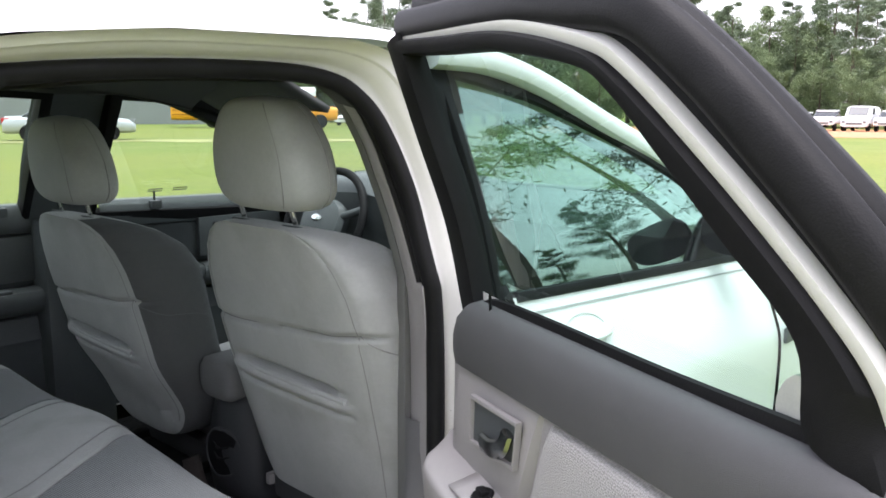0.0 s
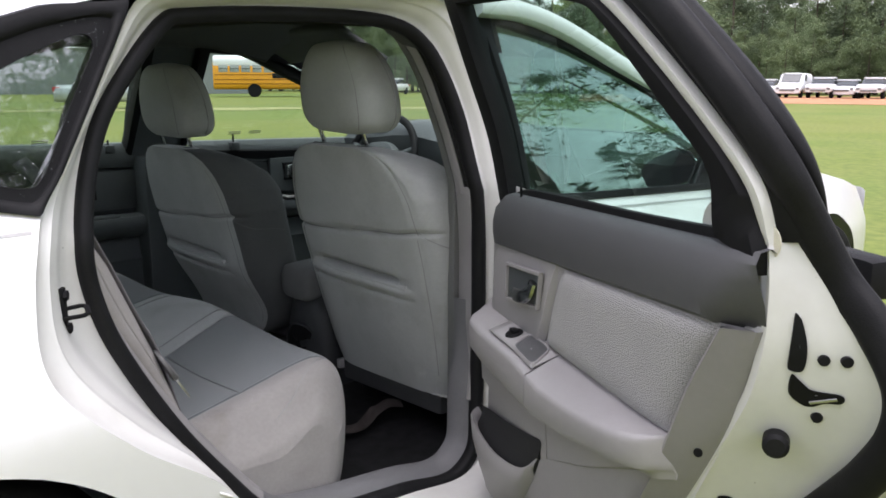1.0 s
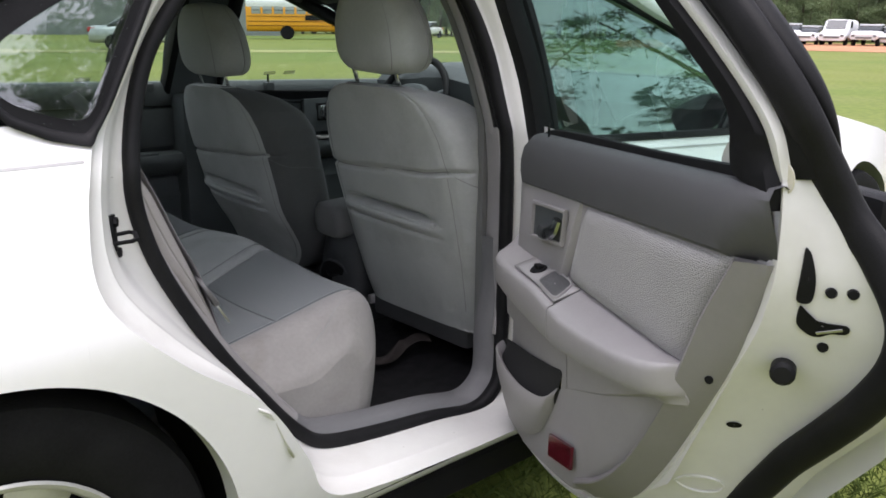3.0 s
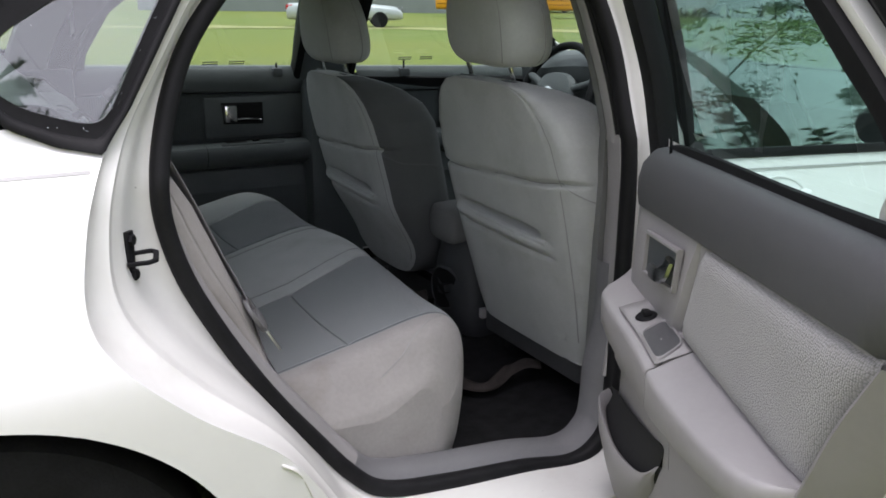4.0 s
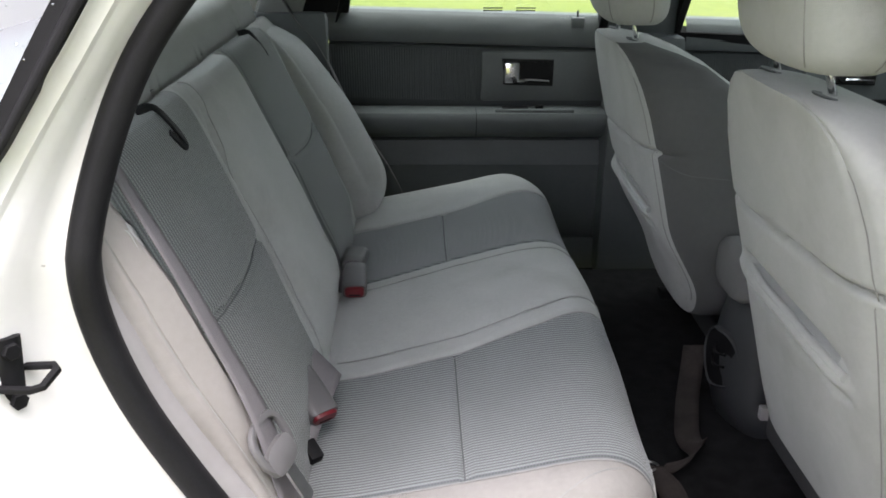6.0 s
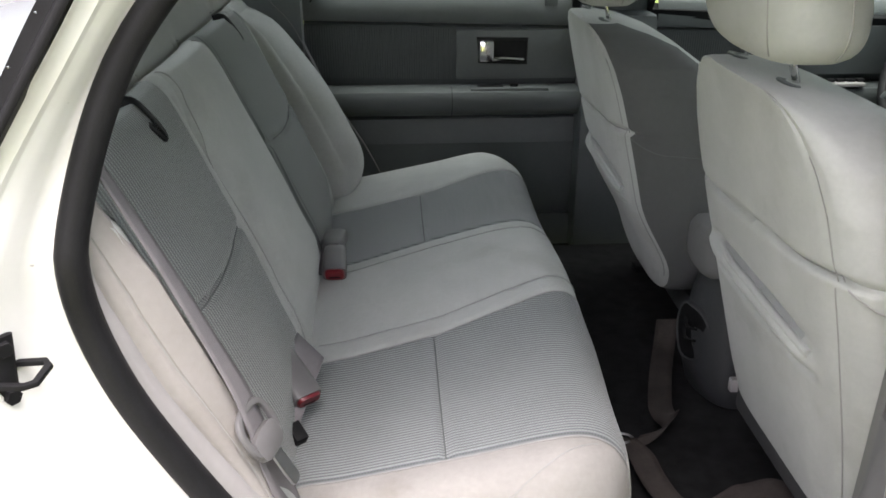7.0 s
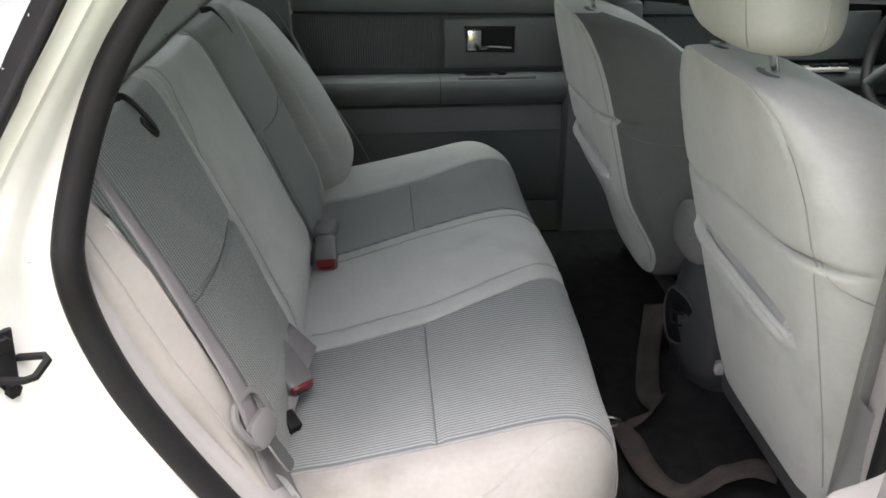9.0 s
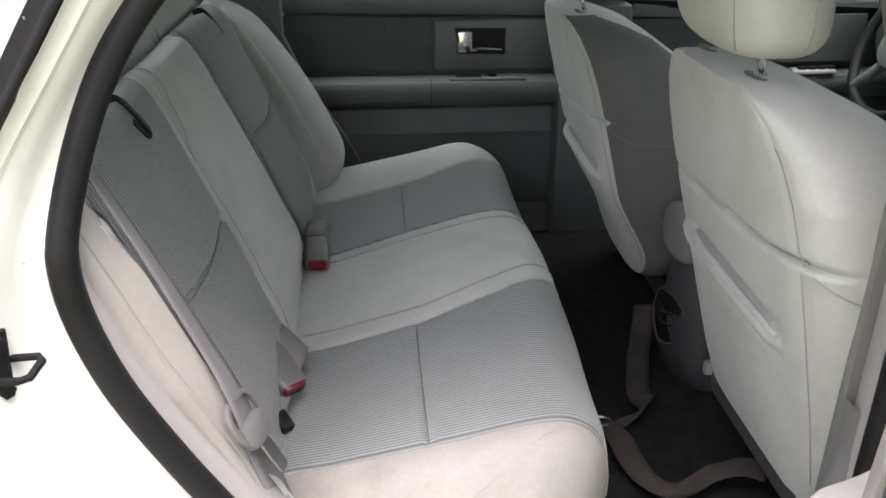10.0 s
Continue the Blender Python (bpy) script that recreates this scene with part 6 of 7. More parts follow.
def ribbon(name, pts, width, across, mat, parent, lab="", n=8, th=0.0016):
    path = spline(pts, n)
    bm = B()
    rows = []
    for i, q in enumerate(path):
        a = Vector(across(i / (len(path) - 1)) if callable(across) else across).normalized() * width / 2
        rows.append([q - a, q - a * 0.4, q + a * 0.4, q + a])
    skin(bm, rows, closed=False)
    return thicken(part(name, bm, mat, parent, lab), th, 0)


belt = thing("seat_belt", "grey shoulder belt hanging down beside the bench, with tongue", "seat belt")
ribbon("webbing", [(0.52, 0.36, 1.01), (0.565, 0.322, 0.945), (0.612, 0.313, 0.85), (0.652, 0.308, 0.757), (0.675, 0.300, 0.708), (0.689, 0.294, 0.668), (0.706, 0.290, 0.60), (0.722, 0.290, 0.545), (0.736, 0.292, 0.45)], 0.046, lambda s: (-0.16 + 0.45 * s, 0.93, -0.33 + 0.3 * s), WEBBING, belt)
bm = B()
gx, gz = Vector((0.22, 0.97, 0.0)).normalized(), Vector((-0.48, 0.10, 0.86)).normalized()
gn = gx.cross(gz)
gc = Vector((0.694, 0.288, 0.663))
sweep(bm, [gc + gx * (math.copysign(abs(math.cos(a)) ** 0.7, math.cos(a)) * 0.031) + gz * (math.copysign(abs(math.sin(a)) ** 0.7, math.sin(a)) * 0.026) for a in (2 * math.pi * k / 28 for k in range(28))], round_profile(0.009, 0.008, 8), gn, True)
skin(bm, [ring(gc - gz * 0.018 + gn * h, 0.027 * s, 0.016 * s, 20, 3.5, gx, gz) for h, s in ((-0.006, 0.8), (-0.004, 1), (0.004, 1), (0.006, 0.8))], caps=True)
part("tongue_grip", bm, BELTPLASTIC, belt, "light grey plastic belt tongue grip")
bm = B()
skin(bm, [ring(gc - gz * (0.055) + gn * h, 0.010, 0.024, 12, 5, gx, gz) for h in (-0.0015, 0.0015)], caps=True)
part("tongue", bm, STEEL, belt, "steel belt tongue")

far_belt = thing("seat_belt", "grey shoulder belt lying along the far edge of the bench", "seat belt")
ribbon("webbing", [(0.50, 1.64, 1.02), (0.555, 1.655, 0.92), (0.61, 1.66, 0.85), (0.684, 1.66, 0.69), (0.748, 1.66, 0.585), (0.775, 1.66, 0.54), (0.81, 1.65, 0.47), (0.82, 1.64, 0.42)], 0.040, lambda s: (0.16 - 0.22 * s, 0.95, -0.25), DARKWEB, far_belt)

strap = thing("floor_strap", "worn brown-grey lap strap lying loose on the carpet", "strap")
ribbon("webbing", [(1.44, 1.11, 0.31), (1.418, 1.05, 0.276), (1.395, 0.99, 0.264), (1.375, 0.93, 0.262), (1.354, 0.86, 0.264), (1.347, 0.815, 0.272), (1.350, 0.785, 0.284), (1.335, 0.765, 0.280), (1.305, 0.748, 0.272), (1.268, 0.735, 0.272)], 0.046,
       lambda s: (1, -0.2 + 1.3 * smooth(0.55, 0.8, s), 0.12 + 0.9 * math.exp(-((s - 0.66) / 0.08) ** 2)), STRAPCLOTH, strap)
ribbon("webbing", [(1.250, 0.742, 0.277), (1.272, 0.705, 0.268), (1.278, 0.655, 0.263), (1.290, 0.600, 0.262), (1.315, 0.568, 0.266), (1.350, 0.560, 0.276), (1.385, 0.572, 0.282), (1.41, 0.580, 0.284), (1.45, 0.582, 0.290), (1.49, 0.575, 0.280)], 0.046,
       lambda s: (math.cos(1.25 * smooth(0.3, 0.7, s) - 0.25), math.sin(1.25 * smooth(0.3, 0.7, s) - 0.25) + 0.1, 0.1 + 1.1 * math.exp(-((s - 0.58) / 0.10) ** 2)), STRAPCLOTH, strap)
bm = B()
sweep(bm, [Vector((1.245 + 0.022 * math.cos(a), 0.745 + 0.014 * math.sin(a), 0.275)) for a in (2 * math.pi * k / 16 for k in range(16))], round_profile(0.005, 0.004, 6), (0.3, 0, 1), True)
part("end_fitting", bm, STEEL, strap, "bright steel strap end fitting")

# rain left on the glass and its surround
DROP = glass("water_drop", (0.92, 0.95, 0.95, 1), 0.0, 1.6)
bm = B()
rng = random.Random(5)
for k in range(110):
    x = rng.uniform(0.36, 0.62)
    lo, hi = 0.965 + max(0, x - 0.485) * 1.6, min(1.22, 1.10 + (x - 0.25) * 0.38)
    if hi <= lo + 0.01:
        continue
    c = flank(x, rng.uniform(lo + 0.004, hi - 0.004), False, -0.005)
    nrm = Vector((0, -0.95, 0.3))
    r = rng.choice((0.0006, 0.0008, 0.0010, 0.0014))
    a = nrm.cross(Vector((1, 0, 0))).normalized()
    skin(bm, [ring(c + nrm.normalized() * r * h, r * s, r * s * rng.uniform(0.9, 1.3), 7, 2, Vector((1, 0, 0)), a) for h, s in ((0, 1), (0.4, 0.8), (0.6, 0.3))], caps=True)
tagged(part("rain_drops", bm, DROP, car), "small clear rain drops", "", kind="stuff")
# ---- the field and what stands far off ----
def grass_material(name, a, b, c):
    m = bpy.data.materials.new(name)
    m.use_nodes = True
    n, l = m.node_tree.nodes, m.node_tree.links
    bs = n["Principled BSDF"]
    bs.inputs["Roughness"].default_value = 0.9
    bs.inputs["Specular IOR Level"].default_value = 0.2
    tex = n.new("ShaderNodeTexCoord")
    prev = None
    for scale, col in ((0.06, None), (0.5, b), (9.0, c)):
        ns = n.new("ShaderNodeTexNoise")
        ns.inputs["Scale"].default_value, ns.inputs["Detail"].default_value = scale, 6
        l.new(tex.outputs["Object"], ns.inputs["Vector"])
        r = n.new("ShaderNodeMapRange")
        r.inputs["From Min"].default_value, r.inputs["From Max"].default_value = 0.38, 0.66
        l.new(ns.outputs["Fac"], r.inputs["Value"])
        mx = n.new("ShaderNodeMix")
        mx.data_type = "RGBA"
        if prev is None:
            mx.inputs["A"].default_value, mx.inputs["B"].default_value = a, (a[0] * 1.5, a[1] * 1.12, a[2] * 1.1, 1)
        else:
            l.new(prev, mx.inputs["A"])
            mx.inputs["B"].default_value = col
            r.inputs["To Max"].default_value = 0.55
        l.new(r.outputs[0], mx.inputs["Factor"])
        prev = mx.outputs["Result"]
    l.new(prev, bs.inputs["Base Color"])
    return m


GRASS = grass_material("grass", (0.132, 0.182, 0.036, 1), (0.20, 0.215, 0.070, 1), (0.08, 0.115, 0.028, 1))
DIRT = material("red_dirt", (0.42, 0.20, 0.10), 0.95, vary=0.25, scale=0.5)
SAND = material("pale_dirt", (0.27, 0.27, 0.105), 0.95, vary=0.25, scale=0.6)
BARK = material("bark", (0.09, 0.07, 0.055), 0.95, vary=0.35, scale=2, grain=0.8, grain_scale=20)
LEAF = material("pine_needles", (0.11, 0.15, 0.085), 0.8, vary=0.4, scale=0.7)
LEAF2 = material("broad_leaves", (0.14, 0.19, 0.09), 0.8, vary=0.4, scale=0.7)
BUSYELLOW = material("bus_yellow", (0.75, 0.32, 0.015), 0.4, vary=0.06, scale=1)
WHITEPAINT = material("van_white", (0.72, 0.73, 0.74), 0.35, vary=0.05, scale=1)
SILVER = material("car_silver", (0.42, 0.44, 0.45), 0.35, 0.4, vary=0.05, scale=1)
FARGLASS = material("far_glass", (0.03, 0.035, 0.04), 0.1, vary=0.1)
BUSGLASS = material("bus_window", (0.30, 0.32, 0.31), 0.2, vary=0.2, scale=1)
TAILRED = material("tail_lamp_red", (0.45, 0.02, 0.02), 0.25, vary=0.1)
SHED = material("grey_sheet_metal", (0.20, 0.215, 0.215), 0.6, vary=0.08, scale=0.6)


def fall(r):
    """The field falls gently away from the car."""
    return -0.0075 * max(0.0, min(r, 110) - 8)


def polar(d, heading):
    h = radians(heading - 4)
    return Vector((0.087 + d * math.sin(h), -0.987 + d * math.cos(h), fall(d)))


bm = B()
R = [0, 1, 2, 4, 6, 8, 12, 20, 35, 60, 85, 110, 200, 500, 1500, 4000]
skin(bm, [[Vector((r * math.cos(a), r * math.sin(a), 0.012 * noise.noise(Vector((r * math.cos(a) * 0.7, r * math.sin(a) * 0.7, 0))) * (1 if r < 60 else 0) + fall(r))) for a in (2 * math.pi * k / 72 for k in range(72))] for r in R[1:]])
bm.faces.new([v for v in bm.verts if v.co.xy.length < 1.01])
tagged(finish("ground", bm, GRASS), "mown green field of grass", "grass", kind="structure")


def strip(name, d0, d1, h0, h1, mat, lab, wob=1.0):
    bm = B()
    sheet(bm, 60, 4, lambda u, v: polar(d0 + (d1 - d0) * v + wob * noise.noise(Vector((u * 14, v, d0))), h0 + (h1 - h0) * u) + Vector((0, 0, 0.02)))
    tagged(finish(name, bm, mat), lab, "dirt", kind="structure")


strip("road", 50, 80, 58, 100, DIRT, "strip of red dirt along the parked vehicles")
strip("track", 34, 37, 5, 62, SAND, "worn pale dirt track across the grass", 1.6)


# near grass blades
rnd = random.Random(5)
bm = B()
for _ in range(42000):
    x, y = rnd.uniform(0.5, 3.6), rnd.gauss(-0.35, 0.6)
    h, a, w = rnd.uniform(0.012, 0.04), rnd.uniform(0, 6.28), rnd.uniform(0.0012, 0.0024)
    dx, dy = math.cos(a), math.sin(a)
    lx, ly = rnd.uniform(-0.02, 0.02), rnd.uniform(-0.02, 0.02)
    v = [bm.verts.new(q) for q in ((x - dx * w, y - dy * w, 0), (x + dx * w, y + dy * w, 0), (x + lx + dx * w * 0.5, y + ly + dy * w * 0.5, h * 0.7), (x + lx * 2, y + ly * 2, h))]
    bm.faces.new(v[:3])
    bm.faces.new((v[0], v[2], v[3]))
BLADE = material("grass_blade", (0.075, 0.105, 0.022), 0.8, vary=0.5, scale=6, spec=0.2)
tagged(finish("grass_blades", bm, BLADE, smooth=False), "short grass blades beside the car", "grass", kind="stuff")


# trees
def make_tree(seed, height, leaf, pine, thin=False):
    r = random.Random(seed)
    t = thing("tree", "tall pine with a ragged crown at the edge of the field" if pine else "broad-leaved tree with a dense crown", "tree", None, "trees round the field")
    bm = B()
    lean_x, lean_y = r.uniform(-0.3, 0.3), r.uniform(-0.3, 0.3)
    spine = [Vector((lean_x * (k / 8) ** 2, lean_y * (k / 8) ** 2, height * k / 8)) for k in range(9)]
    skin(bm, [ring(q, 0.018 * height * (1 - 0.9 * k / 8), 0.018 * height * (1 - 0.9 * k / 8), 8, 2, Vector((1, 0, 0)), Vector((0, 1, 0))) for k, q in enumerate(spine)], caps=True)
    clumps = []
    nb = 15 if thin else 30 if pine else 34
    for k in range(nb):
        f = (0.28 if pine else 0.12) + (0.72 if pine else 0.86) * (k + r.random()) / nb
        base = Vector((lean_x * f * f, lean_y * f * f, height * f))
        reach = height * (0.20 * (1.05 - f) + 0.05 if pine else 0.27 * math.sin(math.pi * min(1, 0.12 + f * 0.86)) + 0.03) * r.uniform(0.6, 1.25)
        a = r.uniform(0, 6.28)
        tip = base + Vector((math.cos(a) * reach, math.sin(a) * reach, reach * r.uniform(0.0, 0.45)))
        tube(bm, [base, base.lerp(tip, 0.5) + Vector((0, 0, 0.05 * reach)), tip], 0.0022 * height * (1.2 - f), 5)
        for s in (0.45, 0.7, 0.9, 1.0):
            clumps.append((base.lerp(tip, s), reach * 0.30 + 0.25))
    part("trunk", bm, BARK, t)
    verts, faces = [], []
    for c, rad in clumps:
        for _ in range(70 if thin else 120):
            d = Vector((r.gauss(0, 1), r.gauss(0, 1), r.gauss(0, 0.7)))
            p = c + d * rad * 0.45
            s = r.uniform(0.06, 0.15) * height / 13
            u = Vector((r.gauss(0, 1), r.gauss(0, 1), r.gauss(0, 1))).normalized()
            w = u.cross(Vector((r.gauss(0, 1), r.gauss(0, 1), r.gauss(0, 1)))).normalized()
            i = len(verts)
            verts += [p + u * s, p + w * s * (0.28 if pine else 0.5), p - u * s, p - w * s * (0.28 if pine else 0.5)]
            faces.append((i, i + 1, i + 2, i + 3))
    me = bpy.data.meshes.new("crown")
    me.from_pydata([tuple(v) for v in verts], [], faces)
    me.materials.append(leaf)
    ob = new("crown", me)
    ob.parent = t
    return t


kinds = [make_tree(1, 13, LEAF, True), make_tree(2, 16, LEAF, True), make_tree(3, 11, LEAF2, False), make_tree(4, 9, LEAF2, False), make_tree(5, 18, LEAF, True), make_tree(6, 15, LEAF, True, True)]
spots = []
rnd = random.Random(11)
for row, (d0, step) in enumerate(((92, 2.1), (100, 2.0), (110, 2.6))):
    h = 46.0
    while h < 108:
        spots.append((polar(d0 + rnd.uniform(-3, 3), h + rnd.uniform(-0.6, 0.6)), rnd.choice((0, 1, 2, 2, 3, 4) if row < 2 else (1, 4, 2, 2)), rnd.uniform(0.75, 1.0) * (1.2 if row == 2 else 1.0)))
        h += step
for k in range(44):
    spots.append((polar(88 + rnd.uniform(-3, 4), 46 + k * 1.45 + rnd.uniform(-0.5, 0.5)), rnd.choice((2, 3)), rnd.uniform(0.45, 0.75)))
for k in range(60):
    spots.append((polar(97 + rnd.uniform(-3, 6), 46 + k * 1.05 + rnd.uniform(-0.5, 0.5)), rnd.choice((2, 2, 3)), rnd.uniform(0.7, 1.15)))
for k in range(46):
    spots.append((polar(104 + rnd.uniform(-4, 8), 33 + k * 0.42 + rnd.uniform(-0.4, 0.4)), rnd.choice((2, 2, 3, 0)), rnd.uniform(0.7, 1.05)))
for h in range(-40, 46, 4):
    spots.append((polar(125 + rnd.uniform(-6, 6), h), rnd.choice((0, 1, 2, 4)), rnd.uniform(0.8, 1.1)))
for h, d in ((114, 60), (118, 75), (122, 62), (127, 80), (131, 66), (135, 78), (139, 60), (143, 70), (152, 30), (162, 28), (172, 20), (230, 26), (248, 34), (265, 40), (285, 45), (305, 60)):
    spots.append((polar(d, h), rnd.choice((0, 1, 4, 2)), rnd.uniform(0.8, 1.05)))
for k in [k for k in range(30) if not 6 <= k <= 12]:
    spots.append((polar(rnd.uniform(20, 38), 150 + k * 6.2 + rnd.uniform(-1.5, 1.5)), rnd.choice((0, 1, 4, 2)), rnd.uniform(0.8, 1.1)))
spots += [(polar(15, 124), 5, 1.0), (polar(19, 135), 5, 1.1), (polar(24, 115), 5, 1.0)]
for i, (p, k, s) in enumerate(spots):
    m = Matrix.LocRotScale(p, Euler((0, 0, rnd.uniform(0, 6.28))), (s, s, s * rnd.uniform(0.9, 1.1)))
    if i < len(kinds):
        kinds[i].matrix_world = m
    else:
        c = copy_thing(kinds[k], m)
        c.matrix_basis = m

# grey shed
shed = thing("building", "long low grey metal building with a pale roof edge", "building", Matrix.Translation(polar(82, 30)) @ pose(0, 0, 0, 0, 0, -26))
bm = B()
block(bm, (-22, 0, 0), (9, 8, 4.0), 0)
for k in range(62):
    block(bm, (-22 + k * 0.5, -0.03, 0), (-21.93 + k * 0.5, 0.0, 3.95), 0)
part("wall", bm, SHED, shed, smooth=False)
bm = B()
block(bm, (-22.3, -0.4, 4.0), (9.3, 8.3, 4.2), 0.03)
part("roof", bm, WHITEPAINT, shed, "pale roof edge")

# school bus
bus = thing("bus", "yellow school bus with a white roof parked on the grass", "bus", Matrix.Translation(polar(65, 33.9)) @ pose(0, 0, 0, 0, 0, -35))
bm = B()
skin(bm, [ring(Vector((x, 0, 1.55)), 1.2 * s, 1.0 * s2, 40, 6, Vector((0, 1, 0)), Vector((0, 0, 1))) for x, s, s2 in ((0, 0.96, 0.97), (0.08, 1, 1), (10.2, 1, 1), (10.3, 0.97, 0.98))], caps=True)
skin(bm, [ring(Vector((x, 0, 1.05)), 1.05 * s, 0.55 * s, 30, 4, Vector((0, 1, 0)), Vector((0, 0, 1))) for x, s in ((10.2, 1), (11.6, 0.95), (11.9, 0.8))], caps=True)
part("body", bm, BUSYELLOW, bus)
bm = B()
skin(bm, [ring(Vector((x, 0, 2.45)), 1.19 * s, 0.55 * s, 40, 3.2, Vector((0, 1, 0)), Vector((0, 0, 1))) for x, s in ((0.02, 0.95), (0.1, 1), (10.1, 1), (10.28, 0.95))], caps=True)
part("roof", bm, WHITEPAINT, bus, "white bus roof")
for k in range(12):
    bm = B()
    block(bm, (0.4 + k * 0.8, -1.215, 1.78), (1.05 + k * 0.8, -1.17, 2.3), 0.03)
    window = part("window", bm, BUSGLASS, bus)
    bm = B()
    block(bm, (0.4 + k * 0.8, -1.225, 2.02), (1.05 + k * 0.8, -1.20, 2.06), 0.005)
    part("sash_bar", bm, TRIMBLACK, window)
for z in (0.95, 1.25, 1.6):
    bm = B()
    block(bm, (0.1, -1.225, z), (10.2, -1.19, z + 0.035), 0.01)
    part("rub_rail", bm, TRIMBLACK, bus)
bm = B()
block(bm, (4.2, -1.22, 1.35), (7.6, -1.195, 1.72), 0.01)
part("name_panel", bm, TRIMBLACK, bus, "black panel below the windows")
for x in (2.9, 10.6):
    bm = B()
    disc(bm, (x, -1.2, 0.5), 0.5, (0, 1, 0), 0.3)
    part("wheel", bm, TYRE, bus)


# parked vehicles
LAMPGREY = material("lamp_grey", (0.16, 0.165, 0.17), 0.3, vary=0.15, scale=2)
def vehicle(kind, m, paint, label, category):
    v = thing(kind, label, category, m, "parked vehicles")
    spec = {"van": [(0, 0.4, 1.0), (0.05, 0.35, 1.9), (3.2, 0.35, 1.93), (4.0, 0.35, 1.2), (4.9, 0.35, 1.02), (5.1, 0.4, 0.75)],
            "pickup_truck": [(0, 0.5, 1.1), (0.05, 0.5, 1.12), (2.0, 0.5, 1.12), (2.05, 0.5, 1.12), (5.1, 0.5, 1.12), (5.4, 0.5, 0.9)],
            "parked_car": [(0, 0.35, 0.75), (0.1, 0.3, 0.95), (1.3, 0.3, 0.98), (3.2, 0.3, 0.98), (4.5, 0.3, 0.85), (4.75, 0.35, 0.65)]}[kind]
    bm = B()
    skin(bm, [ring(Vector((x, 0, (z0 + z1) / 2)), 0.92, (z1 - z0) / 2, 28, 5, Vector((0, 1, 0)), Vector((0, 0, 1))) for x, z0, z1 in spec], caps=True)
    part("body", bm, paint, v)
    cab = {"van": None, "pickup_truck": [(2.0, 1.1, 1.15), (2.25, 1.1, 1.56), (3.3, 1.1, 1.58), (4.0, 1.1, 1.15)], "parked_car": [(0.7, 0.9, 0.98), (1.4, 0.9, 1.40), (2.6, 0.9, 1.42), (3.5, 0.9, 0.98)]}[kind]
    if cab:
        bm = B()
        skin(bm, [ring(Vector((x, 0, (z0 + z1) / 2)), 0.80, (z1 - z0) / 2, 24, 5, Vector((0, 1, 0)), Vector((0, 0, 1))) for x, z0, z1 in cab], caps=True)
        part("glasshouse", bm, FARGLASS, v)
        bm = B()
        top = cab[2][2]
        block(bm, (cab[1][0] - 0.05, -0.74, top - 0.10), (cab[2][0] + 0.15, 0.74, top + 0.03), 0.04)
        part("roof", bm, paint, v)
    else:
        bm = B()
        sheet(bm, 4, 4, lambda a, b: Vector((3.32 + 0.72 * a, -0.68 + 1.36 * b, 1.87 - 0.62 * a)))
        part("windscreen", bm, FARGLASS, v)
        for s in (-1, 1):
            bm = B()
            block(bm, (2.6, s * 0.925 - 0.01, 1.3), (3.3, s * 0.925 + 0.01, 1.8), 0.02)
            part("window", bm, FARGLASS, v)
    nose = spec[-1][0]
    bm = B()
    block(bm, (nose - 0.02, -0.55, 0.56), (nose + 0.04, 0.55, 0.72), 0.02)
    part("grille", bm, LAMPGREY, v)
    for s in (-1, 1):
        bm = B()
        block(bm, (nose - 0.05, s * 0.72 - 0.12, 0.68), (nose + 0.04, s * 0.72 + 0.12, 0.85), 0.03)
        part("headlight", bm, LAMPGREY, v)
        if kind == "parked_car":
            bm = B()
            block(bm, (-0.03, s * 0.68 - 0.2, 0.72), (0.25, s * 0.68 + 0.235, 0.90), 0.03)
            part("tail_light", bm, TAILRED, v)
        for x in (0.9, nose - 0.95):
            bm = B()
            disc(bm, (x, s * 0.93, 0.34), 0.34, (0, -s, 0), 0.22)
            part("wheel", bm, TYRE, v)
    return v


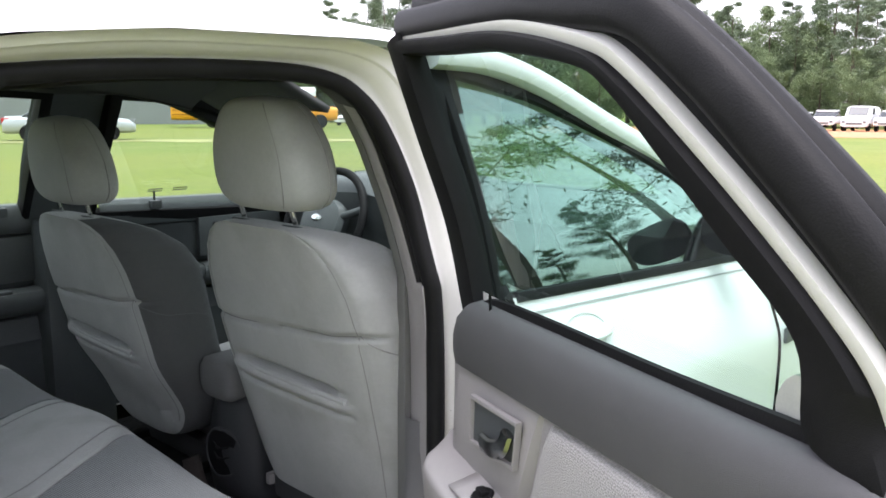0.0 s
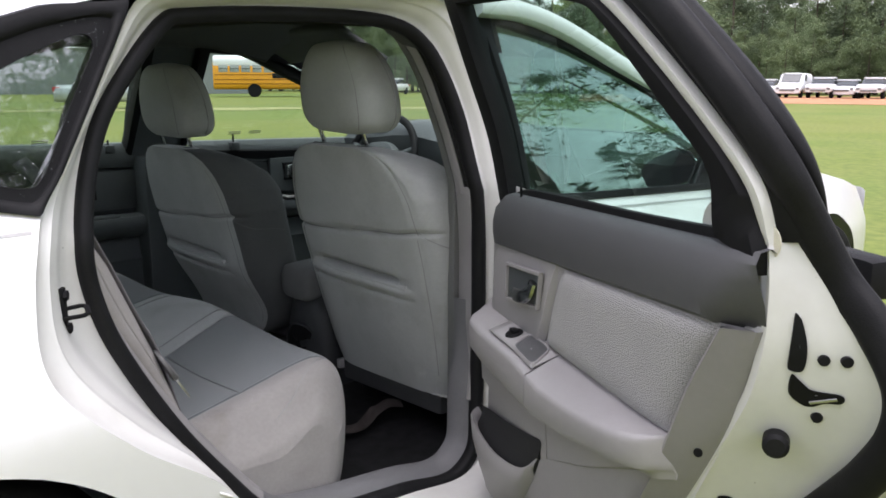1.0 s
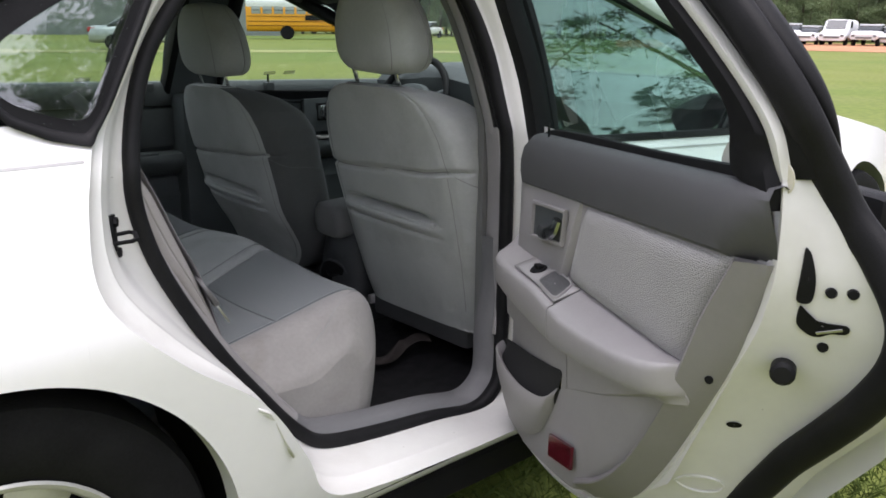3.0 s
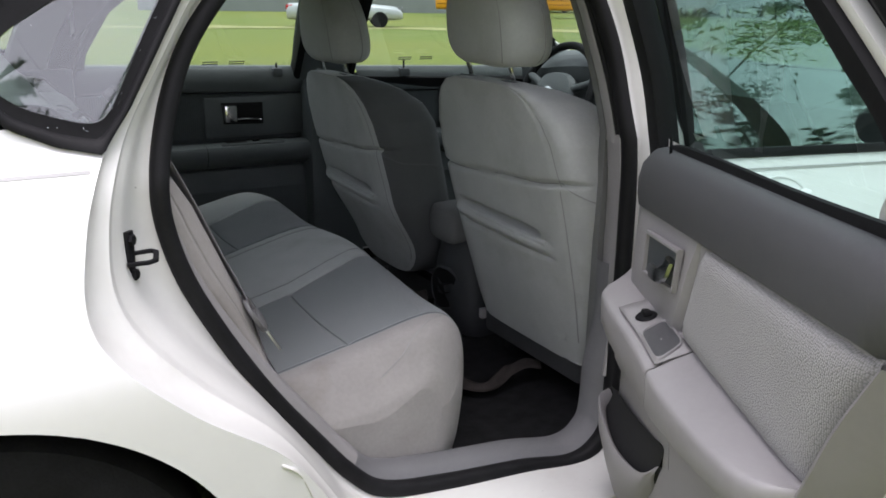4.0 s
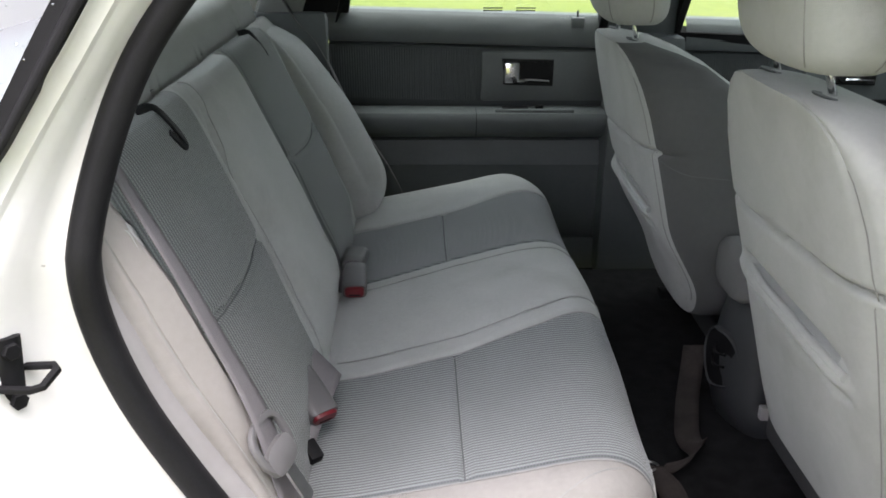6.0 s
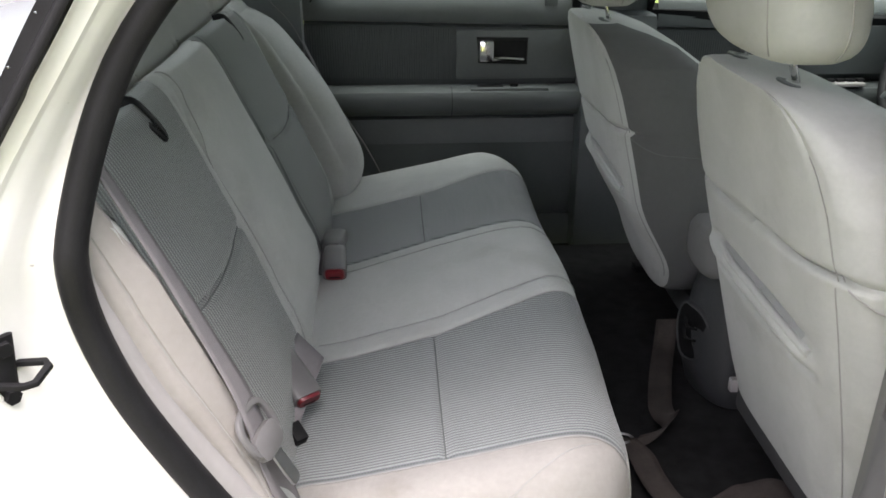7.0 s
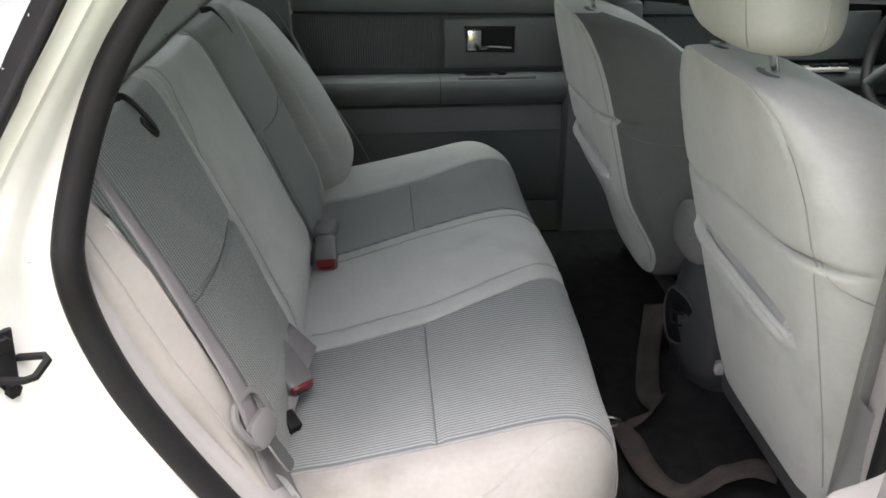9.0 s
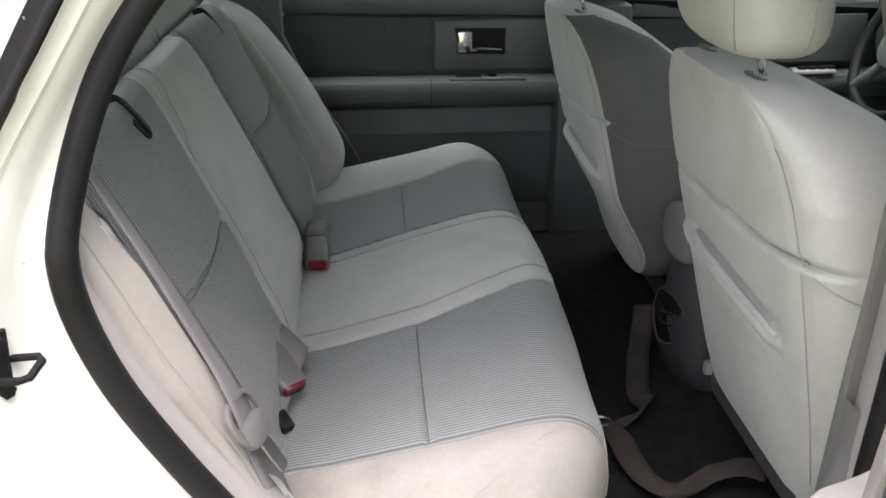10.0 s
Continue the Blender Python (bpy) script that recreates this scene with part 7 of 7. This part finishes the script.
row = [("pickup_truck", 68.9), ("parked_car", 69.95), ("van", 71.6), ("pickup_truck", 73.4), ("parked_car", 74.6), ("pickup_truck", 76.2), ("van", 78.0), ("pickup_truck", 79.8), ("parked_car", 81.3)]
for kind, h in row:
    vehicle(kind, Matrix.Translation(polar(75, h)) @ pose(0, 0, 0, 0, 0, 264 - h), WHITEPAINT, {"van": "white van with a roof rack parked nose-on", "pickup_truck": "white pickup truck parked nose-on", "parked_car": "white car parked nose-on"}[kind], {"van": "van", "pickup_truck": "truck", "parked_car": "car"}[kind])
vehicle("parked_car", Matrix.Translation(polar(37, 24.3)) @ pose(0, 0, 0, 0, 0, -22), SILVER, "silver car parked on the grass", "car")
vehicle("parked_car", Matrix.Translation(polar(80, 46)) @ pose(0, 0, 0, 0, 0, 210), WHITEPAINT, "white car parked far off by a pole", "car")

# small tractor with a canopy at the end of the row
tractor = thing("tractor", "small dark blue tractor with a black canopy", "tractor", Matrix.Translation(polar(74, 67.5)) @ pose(0, 0, 0, 0, 0, 196))
bm = B()
skin(bm, [ring(Vector((x, 0, z)), w, h, 20, 4, Vector((0, 1, 0)), Vector((0, 0, 1))) for x, z, w, h in ((0.1, 0.85, 0.32, 0.25), (0.9, 0.9, 0.33, 0.3), (1.9, 0.92, 0.30, 0.32), (2.0, 0.9, 0.26, 0.28))], caps=True)
part("bonnet", bm, material("tractor_blue", (0.03, 0.06, 0.14), 0.5, vary=0.15, scale=2), tractor)
bm = B()
block(bm, (-0.7, -0.55, 2.05), (0.8, 0.55, 2.13), 0.03)
part("canopy", bm, TRIMBLACK, tractor, "black flat canopy")
for x, y in ((-0.6, -0.48), (-0.6, 0.48), (0.6, -0.48), (0.6, 0.48)):
    bm = B()
    tube(bm, [(x, y, 0.7), (x, y, 2.07)], 0.03, 8)
    part("canopy_post", bm, TRIMBLACK, tractor)
bm = B()
block(bm, (-0.55, -0.3, 0.6), (0.1, 0.3, 1.2), 0.08)
part("seat", bm, BUSYELLOW, tractor, "yellow seat and fenders")
for x, r in ((-0.3, 0.6), (1.6, 0.38)):
    for sd in (-1, 1):
        bm = B()
        disc(bm, (x, sd * 0.72, r), r, (0, -sd, 0), 0.3)
        part("wheel", bm, TYRE, tractor)
